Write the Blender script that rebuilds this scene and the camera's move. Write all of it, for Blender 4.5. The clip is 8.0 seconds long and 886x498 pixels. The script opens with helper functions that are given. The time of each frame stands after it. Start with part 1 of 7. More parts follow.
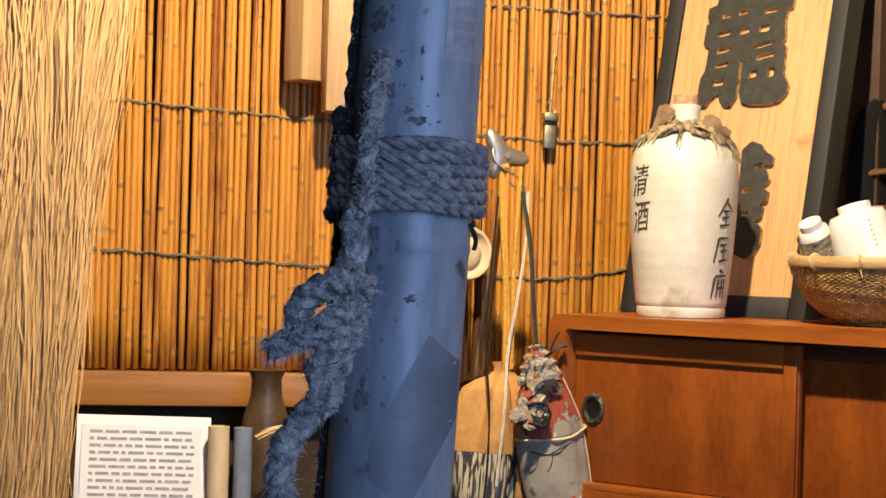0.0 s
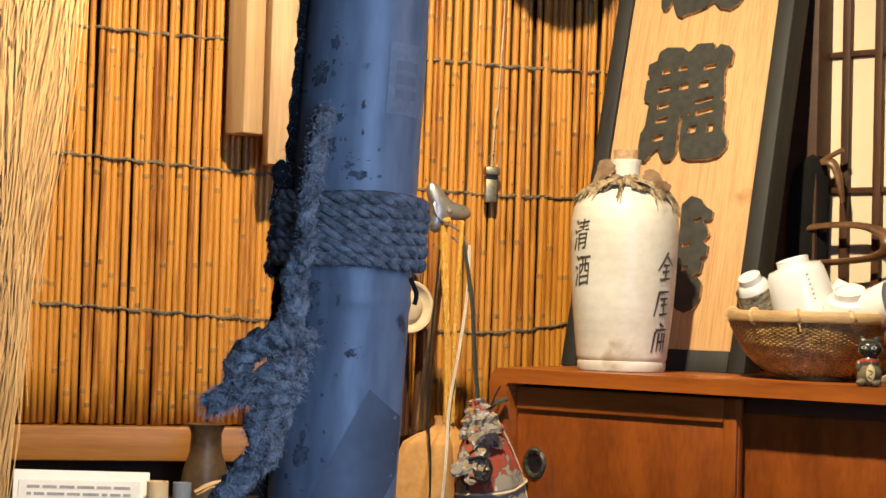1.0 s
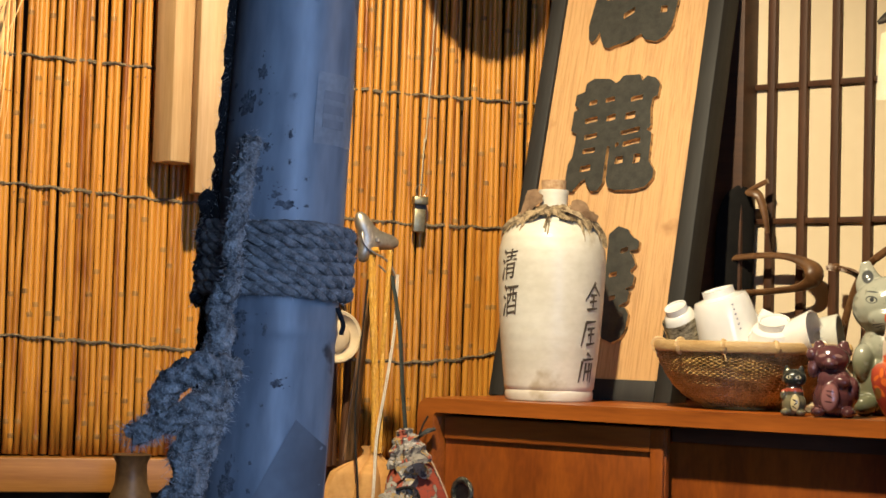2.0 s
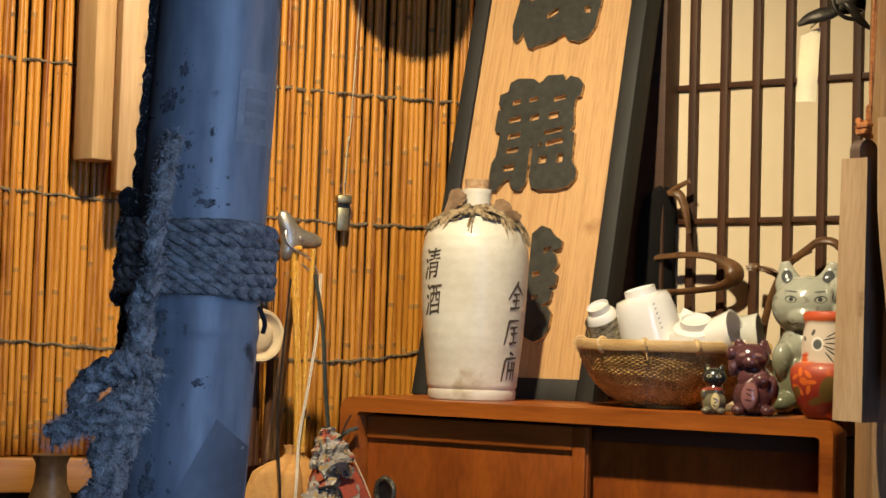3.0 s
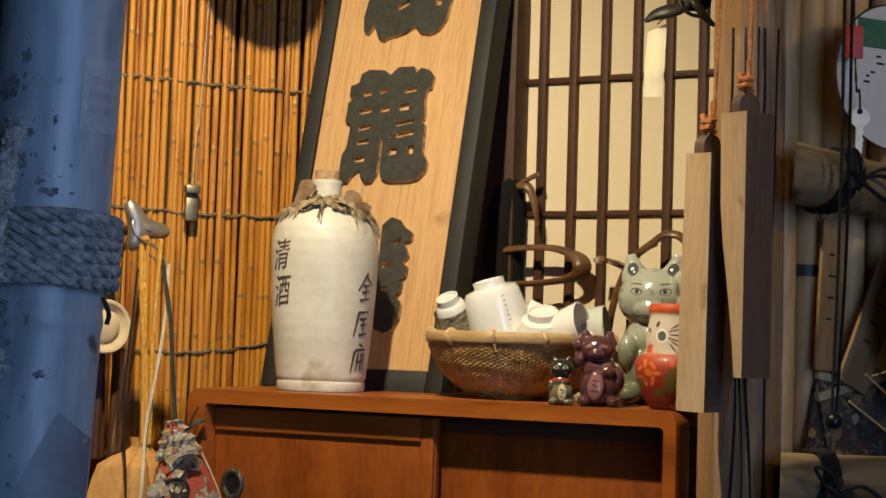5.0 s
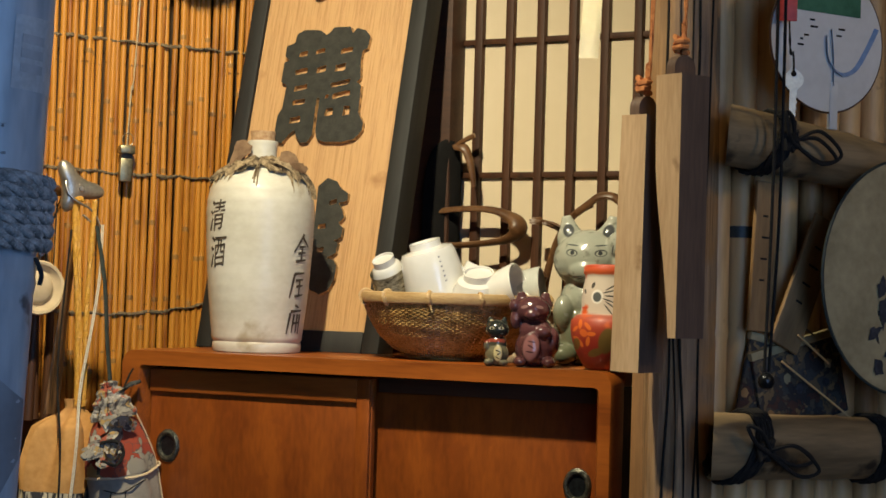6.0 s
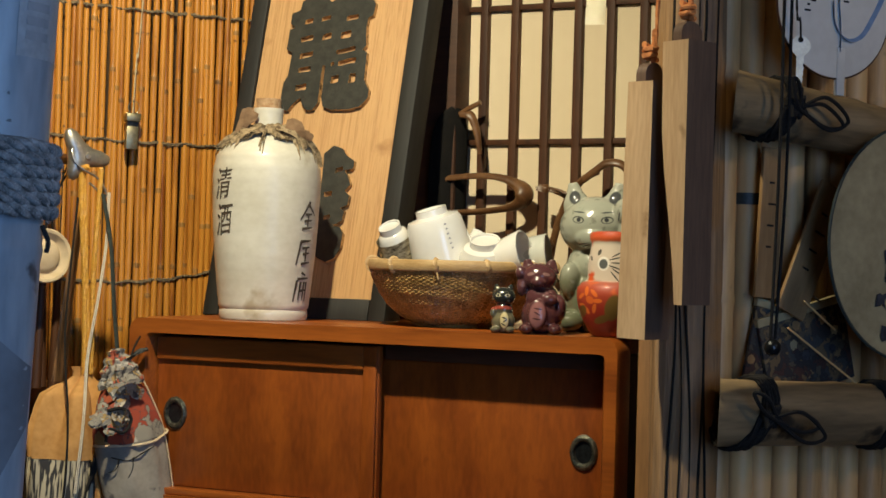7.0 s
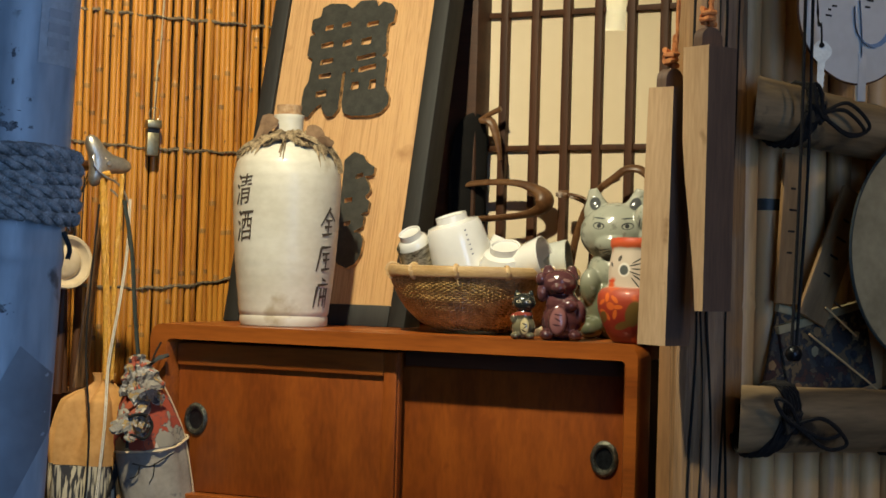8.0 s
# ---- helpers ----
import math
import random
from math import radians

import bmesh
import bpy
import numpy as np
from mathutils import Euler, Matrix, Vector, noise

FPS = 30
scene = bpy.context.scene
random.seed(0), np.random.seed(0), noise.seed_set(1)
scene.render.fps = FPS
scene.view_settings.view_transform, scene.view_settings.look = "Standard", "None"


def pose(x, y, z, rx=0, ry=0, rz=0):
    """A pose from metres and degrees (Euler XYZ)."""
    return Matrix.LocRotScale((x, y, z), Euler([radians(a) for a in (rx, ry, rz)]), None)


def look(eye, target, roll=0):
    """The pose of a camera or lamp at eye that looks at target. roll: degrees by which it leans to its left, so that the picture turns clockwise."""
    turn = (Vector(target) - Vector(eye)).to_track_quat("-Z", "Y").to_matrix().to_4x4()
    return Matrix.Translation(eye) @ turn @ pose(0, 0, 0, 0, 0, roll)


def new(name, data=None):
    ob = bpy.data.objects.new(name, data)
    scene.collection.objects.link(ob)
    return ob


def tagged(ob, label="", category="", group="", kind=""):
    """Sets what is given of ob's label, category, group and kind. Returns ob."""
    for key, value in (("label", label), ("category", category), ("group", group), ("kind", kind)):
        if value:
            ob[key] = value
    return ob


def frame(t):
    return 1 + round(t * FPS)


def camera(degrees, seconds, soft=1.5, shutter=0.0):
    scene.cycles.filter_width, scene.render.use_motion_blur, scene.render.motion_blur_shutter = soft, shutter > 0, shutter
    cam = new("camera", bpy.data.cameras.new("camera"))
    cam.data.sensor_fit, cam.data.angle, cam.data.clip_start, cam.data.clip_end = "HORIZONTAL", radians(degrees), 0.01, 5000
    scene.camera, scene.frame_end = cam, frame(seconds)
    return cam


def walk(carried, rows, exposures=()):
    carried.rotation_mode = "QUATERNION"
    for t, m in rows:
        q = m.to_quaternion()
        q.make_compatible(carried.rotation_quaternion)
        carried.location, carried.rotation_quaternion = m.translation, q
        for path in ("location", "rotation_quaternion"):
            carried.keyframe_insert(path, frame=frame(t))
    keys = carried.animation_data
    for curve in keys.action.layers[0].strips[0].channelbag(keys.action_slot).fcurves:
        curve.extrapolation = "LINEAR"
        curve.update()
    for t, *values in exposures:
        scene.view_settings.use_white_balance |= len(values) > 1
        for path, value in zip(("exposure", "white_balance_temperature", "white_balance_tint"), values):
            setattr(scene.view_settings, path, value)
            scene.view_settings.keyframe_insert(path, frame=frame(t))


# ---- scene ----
cam = camera(29.19, 8.0, soft=1.6)
# seconds, place, turn: a tripod head panning right, tilting up and then down
ROWS = [
    (0.0, -0.0162, 0.0202, 1.2501, 90.162, -1.567, 38.811),
    (0.5, -0.0159, 0.0204, 1.2505, 91.109, -1.6, 37.956),
    (1.0, -0.0156, 0.0207, 1.2509, 92.005, -1.632, 36.854),
    (1.5, -0.0151, 0.021, 1.2512, 92.749, -1.674, 35.717),
    (3.0, -0.0137, 0.0219, 1.2514, 93.102, -1.662, 31.892),
    (3.5, -0.0133, 0.0222, 1.2514, 93.058, -1.71, 30.813),
    (4.0, -0.0129, 0.0224, 1.2514, 93.057, -1.652, 29.864),
    (4.5, -0.0124, 0.0227, 1.2514, 93.109, -1.756, 28.43),
    (5.8, -0.0109, 0.0235, 1.251, 92.28, -1.71, 24.92),
    (6.0, -0.0109, 0.0235, 1.2508, 91.731, -1.699, 24.749),
    (6.5, -0.0109, 0.0235, 1.2503, 90.744, -1.637, 24.845),
    (7.0, -0.0109, 0.0235, 1.2503, 90.636, -1.591, 24.963),
    (7.5, -0.0111, 0.0234, 1.2503, 90.735, -1.553, 25.294),
    (8.0, -0.0112, 0.0234, 1.2504, 90.821, -1.576, 25.638),
]
walk(cam, [(t, pose(*row)) for t, *row in ROWS], [(0.0, 0.56, 6650, 16), (1.0, 0.41, 6550, 13), (1.5, 0.33, 6550, 12), (3.0, 0.05, 6650, 11), (3.5, -0.08, 6600, 10), (4.5, -0.10, 6520, 10), (5.8, -0.08, 6200, 6), (8.0, -0.10, 6080, 4)])

# ---- light ----
world = bpy.data.worlds.new("world")
scene.world = world
world.use_nodes = True
sky = world.node_tree.nodes.new("ShaderNodeTexSky")
sky.sky_type, sky.sun_disc = "NISHITA", False
sky.sun_elevation, sky.sun_rotation = radians(25), radians(150)
world.node_tree.links.new(sky.outputs[0], world.node_tree.nodes["Background"].inputs[0])
world.node_tree.nodes["Background"].inputs[1].default_value = 0.06


def lamp(name, kind, m, power, colour, size, size_y=None):
    data = bpy.data.lights.new(name, kind)
    data.energy, data.color = power, colour
    if kind == "AREA":
        data.shape, data.size, data.size_y = "RECTANGLE", size, size_y or size
    else:
        data.shadow_soft_size = size
    ob = new(name, data)
    ob.matrix_world = m
    return ob


# the warm display spot, high in front of the corner
spot = lamp("display_spot", "SPOT", look((-1.02, 1.34, 2.38), (-1.60, 2.02, 1.13)), 148, (1.0, 0.835, 0.555), 0.03)
spot.data.spot_size, spot.data.spot_blend = radians(114), 0.8
# unseen warm fill lamp, added to brighten the bamboo partition
lamp("partition_fill", "POINT", pose(0.75, 1.60, 1.95), 10.5, (1.0, 0.74, 0.46), 0.06)
# blue daylight in the opening beside the camera
day = lamp("opening_daylight", "AREA", look((1.02, 0.02, 1.45), (-0.6, 1.05, 1.25)), 15.5, (0.25, 0.495, 1.0), 1.2, 1.5)
day.data.spread = radians(135)  # beam narrowed by hand to keep some daylight off clappers and display

# ---- materials ----


def nodes_of(name):
    m = bpy.data.materials.new(name)
    m.use_nodes = True
    return m, m.node_tree, m.node_tree.nodes["Principled BSDF"]


def mixed(name, low, high, stretch=(1, 1, 1), scale=30.0, fine=6.0, rough=0.6, bump=0.2, metal=0.0, coat=0.0, spread=0.5,
          stains=None, stain_scale=14.0, stain_at=0.62, vary=0.0, bump_size=0.002, island=False):
    """A surface with broad and fine variation between two colours, stretched along the grain; stains: a third colour in patches."""
    m, tree, bsdf = nodes_of(name)
    n, l = tree.nodes, tree.links
    co = n.new("ShaderNodeTexCoord")
    mp = n.new("ShaderNodeMapping")
    mp.inputs["Scale"].default_value = stretch
    l.new(co.outputs["Object"], mp.inputs[0])
    oi = n.new("ShaderNodeObjectInfo")
    ran = n.new("ShaderNodeNewGeometry").outputs["Random Per Island"] if island else oi.outputs["Random"]
    off = n.new("ShaderNodeVectorMath")
    off.operation = "MULTIPLY_ADD"
    off.inputs[1].default_value = (7.3, 5.1, 3.7)
    l.new(ran, off.inputs[0])
    l.new(mp.outputs[0], off.inputs[2])
    a = n.new("ShaderNodeTexNoise")
    a.inputs["Scale"].default_value, a.inputs["Detail"].default_value = scale, 4
    b = n.new("ShaderNodeTexNoise")
    b.inputs["Scale"].default_value, b.inputs["Detail"].default_value = scale * fine, 3
    l.new(off.outputs[0], a.inputs["Vector"])
    l.new(off.outputs[0], b.inputs["Vector"])
    add = n.new("ShaderNodeMath")
    add.operation = "MULTIPLY_ADD"
    add.inputs[1].default_value = spread
    l.new(b.outputs[0], add.inputs[0])
    l.new(a.outputs[0], add.inputs[2])
    last = add.outputs[0]
    if vary:
        v = n.new("ShaderNodeMath")
        v.operation = "MULTIPLY_ADD"
        v.inputs[1].default_value = vary
        l.new(ran, v.inputs[0])
        l.new(last, v.inputs[2])
        last = v.outputs[0]
    ramp = n.new("ShaderNodeValToRGB")
    mid = 0.5 + spread * 0.5 + vary * 0.5
    ramp.color_ramp.elements[0].position = max(0.0, min(0.98, (mid - 0.22 - vary * 0.35) / 1.0))
    ramp.color_ramp.elements[1].position = min(1.0, mid + 0.22 + vary * 0.35)
    ramp.color_ramp.elements[0].color, ramp.color_ramp.elements[1].color = (*low, 1), (*high, 1)
    l.new(last, ramp.inputs[0])
    colour = ramp.outputs[0]
    if stains:
        c = n.new("ShaderNodeTexNoise")
        c.inputs["Scale"].default_value, c.inputs["Detail"].default_value = stain_scale, 5
        l.new(co.outputs["Object"], c.inputs["Vector"])
        r2 = n.new("ShaderNodeValToRGB")
        r2.color_ramp.elements[0].position, r2.color_ramp.elements[1].position = stain_at, stain_at + 0.07
        l.new(c.outputs[0], r2.inputs[0])
        mx = n.new("ShaderNodeMix")
        mx.data_type = "RGBA"
        l.new(r2.outputs[0], mx.inputs["Factor"])
        l.new(colour, mx.inputs["A"])
        mx.inputs["B"].default_value = (*stains, 1)
        colour = mx.outputs["Result"]
    l.new(colour, bsdf.inputs["Base Color"])
    bsdf.inputs["Roughness"].default_value, bsdf.inputs["Metallic"].default_value = rough, metal
    bsdf.inputs["Coat Weight"].default_value, bsdf.inputs["Coat Roughness"].default_value = coat, 0.12
    if bump:
        bp = n.new("ShaderNodeBump")
        bp.inputs["Strength"].default_value, bp.inputs["Distance"].default_value = bump, bump_size
        l.new(last, bp.inputs["Height"])
        l.new(bp.outputs[0], bsdf.inputs["Normal"])
    return m


M_REED = mixed("reed", (0.215, 0.061, 0.0055), (0.55, 0.238, 0.032), (1, 1, 0.12), 45, 4, 0.36, 0.15, vary=0.70, spread=0.35, stains=(0.15, 0.06, 0.012), stain_scale=85, stain_at=0.68)
M_REEDNODE = mixed("reed_node", (0.09, 0.036, 0.009), (0.33, 0.165, 0.040), (1, 1, 1), 90, 4, 0.6, 0.3, vary=0.5)
M_TWINE = mixed("palm_twine", (0.085, 0.060, 0.034), (0.26, 0.19, 0.105), (1, 1, 1), 150, 4, 0.9, 0.6)
M_CABINET = mixed("cabinet_wood", (0.165, 0.037, 0.0045), (0.295, 0.074, 0.008), (3, 3, 0.8), 7, 8, 0.40, 0.10, coat=0.15, spread=0.5, stains=(0.215, 0.050, 0.006), stain_scale=24, stain_at=0.60)
M_CABINET_H = mixed("cabinet_wood_lengthwise", (0.185, 0.045, 0.006), (0.36, 0.100, 0.013), (0.5, 5, 5), 5, 9, 0.38, 0.10, coat=0.15)
M_CAB_DARK = mixed("dark_cabinet_wood", (0.035, 0.014, 0.006), (0.07, 0.027, 0.010), (0.5, 5, 5), 6, 6, 0.6, 0.1)
M_SIGNWOOD = mixed("sign_board", (0.40, 0.215, 0.082), (0.55, 0.325, 0.135), (9, 9, 0.22), 24, 6, 0.55, 0.35, spread=0.9, stains=(0.36, 0.185, 0.065), stain_scale=9, stain_at=0.62)
M_BLACK = mixed("black_painted_wood", (0.007, 0.007, 0.0065), (0.017, 0.0165, 0.0145), (6, 6, 0.5), 10, 7, 0.68, 0.25)
M_INK = mixed("sign_lettering_black", (0.020, 0.021, 0.018), (0.044, 0.044, 0.036), (2, 2, 2), 40, 5, 0.45, 0.25)
M_DARKWOOD = mixed("dark_lattice_wood", (0.034, 0.011, 0.003), (0.090, 0.032, 0.009), (6, 6, 0.4), 9, 7, 0.6, 0.2)
M_CREAM = mixed("cream_paper", (0.72, 0.60, 0.41), (0.76, 0.64, 0.45), (1, 1, 1), 4, 9, 0.85, 0.05)
M_POLE = mixed("dark_bamboo", (0.135, 0.150, 0.170), (0.28, 0.30, 0.32), (1, 1, 0.25), 14, 8, 0.42, 0.06, stains=(0.06, 0.06, 0.065), stain_scale=30, stain_at=0.64)
M_ROPE = mixed("hairy_palm_rope", (0.05, 0.047, 0.045), (0.42, 0.40, 0.375), (1, 1, 1), 130, 5, 0.95, 1.0, bump_size=0.004)
M_PALE = mixed("pale_planed_wood", (0.40, 0.24, 0.10), (0.56, 0.37, 0.19), (8, 8, 0.4), 7, 6, 0.5, 0.1)
M_CLAPPER = mixed("worn_clapper_wood", (0.45, 0.29, 0.150), (0.62, 0.43, 0.245), (4, 4, 0.5), 9, 8, 0.40, 0.15, stains=(0.30, 0.18, 0.085), stain_scale=18, stain_at=0.6)
M_POST = mixed("weathered_log", (0.13, 0.078, 0.042), (0.38, 0.23, 0.110), (5, 5, 0.35), 12, 5, 0.7, 0.7, stains=(0.30, 0.155, 0.055), stain_scale=9, stain_at=0.50, bump_size=0.006)
M_BAMBOO = mixed("old_bamboo", (0.38, 0.225, 0.090), (0.66, 0.425, 0.185), (3, 3, 0.3), 12, 5, 0.5, 0.15, vary=0.4, stains=(0.06, 0.04, 0.025), stain_scale=20, stain_at=0.66)
# the rails' shade is put into a darker bamboo colour
M_RAIL = mixed("shaded_bamboo_rail", (0.13, 0.090, 0.045), (0.30, 0.21, 0.108), (0.4, 3, 3), 12, 5, 0.5, 0.2, stains=(0.03, 0.022, 0.014), stain_scale=18, stain_at=0.6)
M_BLACKCORD = mixed("black_cord", (0.004, 0.0032, 0.0028), (0.012, 0.010, 0.008), (1, 1, 1), 200, 3, 0.95, 0.5)
M_STRAW = mixed("palm_fibre", (0.26, 0.135, 0.045), (0.60, 0.37, 0.15), (1, 1, 0.1), 40, 4, 0.8, 0.3, vary=0.6, island=True)
M_BACKING = mixed("brown_backing", (0.026, 0.014, 0.006), (0.052, 0.029, 0.012), (1, 1, 1), 12, 6, 0.85, 0.2)
M_WALL = mixed("brown_wall", (0.055, 0.030, 0.015), (0.10, 0.058, 0.030), (1, 1, 1), 6, 8, 0.85, 0.2)
M_FLOOR = mixed("dark_floor", (0.05, 0.032, 0.02), (0.10, 0.065, 0.04), (1, 8, 1), 5, 7, 0.6, 0.2)
M_BEAM = mixed("orange_beam", (0.27, 0.105, 0.018), (0.43, 0.19, 0.042), (0.4, 6, 6), 7, 7, 0.45, 0.15)

def patchwork(name, stops, scale, line=(0.05, 0.05, 0.05)):
    """A printed cloth: irregular motifs in several colours with dark outlines."""
    m, tree, bsdf = nodes_of(name)
    n, l = tree.nodes, tree.links
    co = n.new("ShaderNodeTexCoord")
    warp = n.new("ShaderNodeTexNoise")
    warp.inputs["Scale"].default_value, warp.inputs["Detail"].default_value = 45, 5
    l.new(co.outputs["Object"], warp.inputs["Vector"])
    mv = n.new("ShaderNodeVectorMath")
    mv.operation = "MULTIPLY_ADD"
    mv.inputs[1].default_value = (0.07, 0.07, 0.07)
    l.new(warp.outputs[1], mv.inputs[0])
    l.new(co.outputs["Object"], mv.inputs[2])
    v = n.new("ShaderNodeTexVoronoi")
    v.inputs["Scale"].default_value = scale
    l.new(mv.outputs[0], v.inputs["Vector"])
    sep = n.new("ShaderNodeSeparateColor")
    l.new(v.outputs["Color"], sep.inputs[0])
    r = n.new("ShaderNodeValToRGB")
    r.color_ramp.interpolation = "CONSTANT"
    while len(r.color_ramp.elements) < len(stops):
        r.color_ramp.elements.new(0.5)
    for e, (p, c) in zip(r.color_ramp.elements, stops):
        e.position, e.color = p, (*c, 1)
    l.new(sep.outputs[0], r.inputs[0])
    d = n.new("ShaderNodeTexVoronoi")
    d.feature = "DISTANCE_TO_EDGE"
    d.inputs["Scale"].default_value = scale
    l.new(mv.outputs[0], d.inputs["Vector"])
    edge = n.new("ShaderNodeValToRGB")
    edge.color_ramp.elements[0].position, edge.color_ramp.elements[1].position = 0.0, 0.035
    l.new(d.outputs[0], edge.inputs[0])
    mx = n.new("ShaderNodeMix")
    mx.data_type = "RGBA"
    l.new(edge.outputs[0], mx.inputs["Factor"])
    mx.inputs["A"].default_value = (*line, 1)
    l.new(r.outputs[0], mx.inputs["B"])
    l.new(mx.outputs["Result"], bsdf.inputs["Base Color"])
    bsdf.inputs["Roughness"].default_value = 0.9
    weave = n.new("ShaderNodeTexNoise")
    weave.inputs["Scale"].default_value = 900
    l.new(co.outputs["Object"], weave.inputs["Vector"])
    bp = n.new("ShaderNodeBump")
    bp.inputs["Strength"].default_value, bp.inputs["Distance"].default_value = 0.3, 0.0006
    l.new(weave.outputs[0], bp.inputs["Height"])
    l.new(bp.outputs[0], bsdf.inputs["Normal"])
    return m


# ---- building blocks ----


def thing(name, m, label, category, group="", kind=""):
    ob = new(name)
    ob.empty_display_size = 0.05
    ob.matrix_world = m
    return tagged(ob, label, category, group, kind)


def mesh_of(name, bm, material, smooth=True):
    bmesh.ops.recalc_face_normals(bm, faces=bm.faces)
    me = bpy.data.meshes.new(name)
    bm.to_mesh(me)
    bm.free()
    me.materials.append(material)
    if smooth:
        for p in me.polygons:
            p.use_smooth = True
    return me


def part(name, bm, material, parent, label="", smooth=True):
    ob = new(name, mesh_of(name, bm, material, smooth))
    ob.parent = parent
    if smooth:
        ob.data.set_sharp_from_angle(angle=radians(38))
    return tagged(ob, label)


def solid(name, bm, material, label="", category="", kind="", group="", m=None):
    """A thing that is one mesh."""
    ob = new(name, mesh_of(name, bm, material))
    ob.data.set_sharp_from_angle(angle=radians(38))
    if m:
        ob.matrix_world = m
    return tagged(ob, label, category, group, kind)


def box(bm, x0, x1, y0, y1, z0, z1, bevel=0.0, segs=2):
    made = bmesh.ops.create_cube(bm, size=1)["verts"]
    for v in made:
        v.co = Vector((x0 + (v.co.x + 0.5) * (x1 - x0), y0 + (v.co.y + 0.5) * (y1 - y0), z0 + (v.co.z + 0.5) * (z1 - z0)))
    if bevel:
        edges = list({e for v in made for e in v.link_edges})
        bmesh.ops.bevel(bm, geom=edges, offset=bevel, segments=segs, profile=0.5, affect="EDGES")
    return bm


def boxed(*args, **kw):
    return box(bmesh.new(), *args, **kw)


def lathe(profile, segs=40, bm=None, squash=1.0, wobble=None):
    """Turns (radius, height) pairs about z."""
    bm = bm or bmesh.new()
    rings = []
    for r, z in profile:
        if r < 1e-5:
            rings.append([bm.verts.new((0, 0, z))])
            continue
        ring = []
        for i in range(segs):
            a = 2 * math.pi * i / segs
            k = r * (wobble(a, z) if wobble else 1)
            ring.append(bm.verts.new((k * math.cos(a), k * math.sin(a) * squash, z)))
        rings.append(ring)
    for p, q in zip(rings, rings[1:]):
        for i in range(segs):
            j = (i + 1) % segs
            if len(p) == 1 and len(q) == 1:
                break
            if len(p) == 1:
                bm.faces.new((p[0], q[i], q[j]))
            elif len(q) == 1:
                bm.faces.new((p[i], p[j], q[0]))
            else:
                bm.faces.new((p[i], p[j], q[j], q[i]))
    return bm


def smooth_path(points, steps=8):
    """A Catmull-Rom line through the points."""
    p = [Vector(q) for q in points]
    p = [2 * p[0] - p[1]] + p + [2 * p[-1] - p[-2]]
    out = []
    for i in range(1, len(p) - 2):
        for s in range(steps):
            t = s / steps
            a, b, c, d = p[i - 1], p[i], p[i + 1], p[i + 2]
            out.append(0.5 * (2 * b + (c - a) * t + (2 * a - 5 * b + 4 * c - d) * t * t + (3 * b - a - 3 * c + d) * t ** 3))
    out.append(p[-2])
    return out


def tube(points, radius, segs=8, bm=None, closed_ends=True, flat=1.0):
    """A round bar along points; radius: a number or a function of 0..1 along it."""
    bm = bm or bmesh.new()
    pts = [Vector(p) for p in points]
    n = len(pts)
    rings, side = [], None
    for i, p in enumerate(pts):
        d = (pts[min(i + 1, n - 1)] - pts[max(i - 1, 0)]).normalized()
        if side is None:
            side = d.orthogonal().normalized()
        side = (side - d * side.dot(d)).normalized()
        up = d.cross(side)
        r = radius(i / (n - 1)) if callable(radius) else radius
        rings.append([bm.verts.new(p + r * (math.cos(2 * math.pi * k / segs) * side + flat * math.sin(2 * math.pi * k / segs) * up)) for k in range(segs)])
    for p, q in zip(rings, rings[1:]):
        for k in range(segs):
            j = (k + 1) % segs
            bm.faces.new((p[k], p[j], q[j], q[k]))
    if closed_ends:
        bm.faces.new(rings[0])
        bm.faces.new(list(reversed(rings[-1])))
    return bm


def rope(points, radius, pitch, strands=3, segs=6, bm=None, hair=0.0, seed=1):
    """Twisted strands along a line."""
    bm = bm or bmesh.new()
    pts = [Vector(p) for p in points]
    side, frames, run = None, [], 0.0
    for i, p in enumerate(pts):
        d = (pts[min(i + 1, len(pts) - 1)] - pts[max(i - 1, 0)]).normalized()
        if side is None:
            side = d.orthogonal().normalized()
        side = (side - d * side.dot(d)).normalized()
        if i:
            run += (p - pts[i - 1]).length
        frames.append((p, side.copy(), d.cross(side), run))
    for s in range(strands):
        line = []
        for p, a, b, r in frames:
            w = 2 * math.pi * (r / pitch + s / strands)
            line.append(p + radius * 0.5 * (math.cos(w) * a + math.sin(w) * b))
        tube(line, radius * 0.58, segs, bm)
    return bm


# ---- the room ----
SCREEN = pose(-1.562, 2.66, 0, 0, 0, 50)  # x along the reed blind, -y towards the room
BAMBOO = pose(-0.565, 2.03, 0, 0, 0, 56)  # x along the bamboo partition
TOP = 1.163  # the cabinet's top

solid("floor", boxed(-2.9, 1.9, -1.9, 2.95, -0.06, 0.0), M_FLOOR, "dark worn wooden floor", "floor", "structure")
solid("ceiling", boxed(-2.9, 1.9, -1.9, 2.95, 2.6, 2.68), M_WALL, "dark brown wooden ceiling", "ceiling", "structure")
solid("wall_west", boxed(-2.9, -2.8, -1.9, 2.95, 0.0, 2.6), M_WALL, "dark brown plastered wall", "wall", "structure")
east = bmesh.new()
for y0, y1, z0, z1 in ((-1.8, -1.3, 0.0, 2.6), (0.5, 2.75, 0.0, 2.6), (-1.3, 0.5, 0.0, 0.5), (-1.3, 0.5, 2.3, 2.6)):
    box(east, 1.0, 1.1, y0, y1, z0, z1)
solid("wall_east", east, M_WALL, "dark brown wall with a wide open window", "wall", "structure")
solid("wall_north", boxed(-2.8, 1.8, 2.75, 2.95, 0.0, 2.6), M_WALL, "dark brown plastered wall", "wall", "structure")
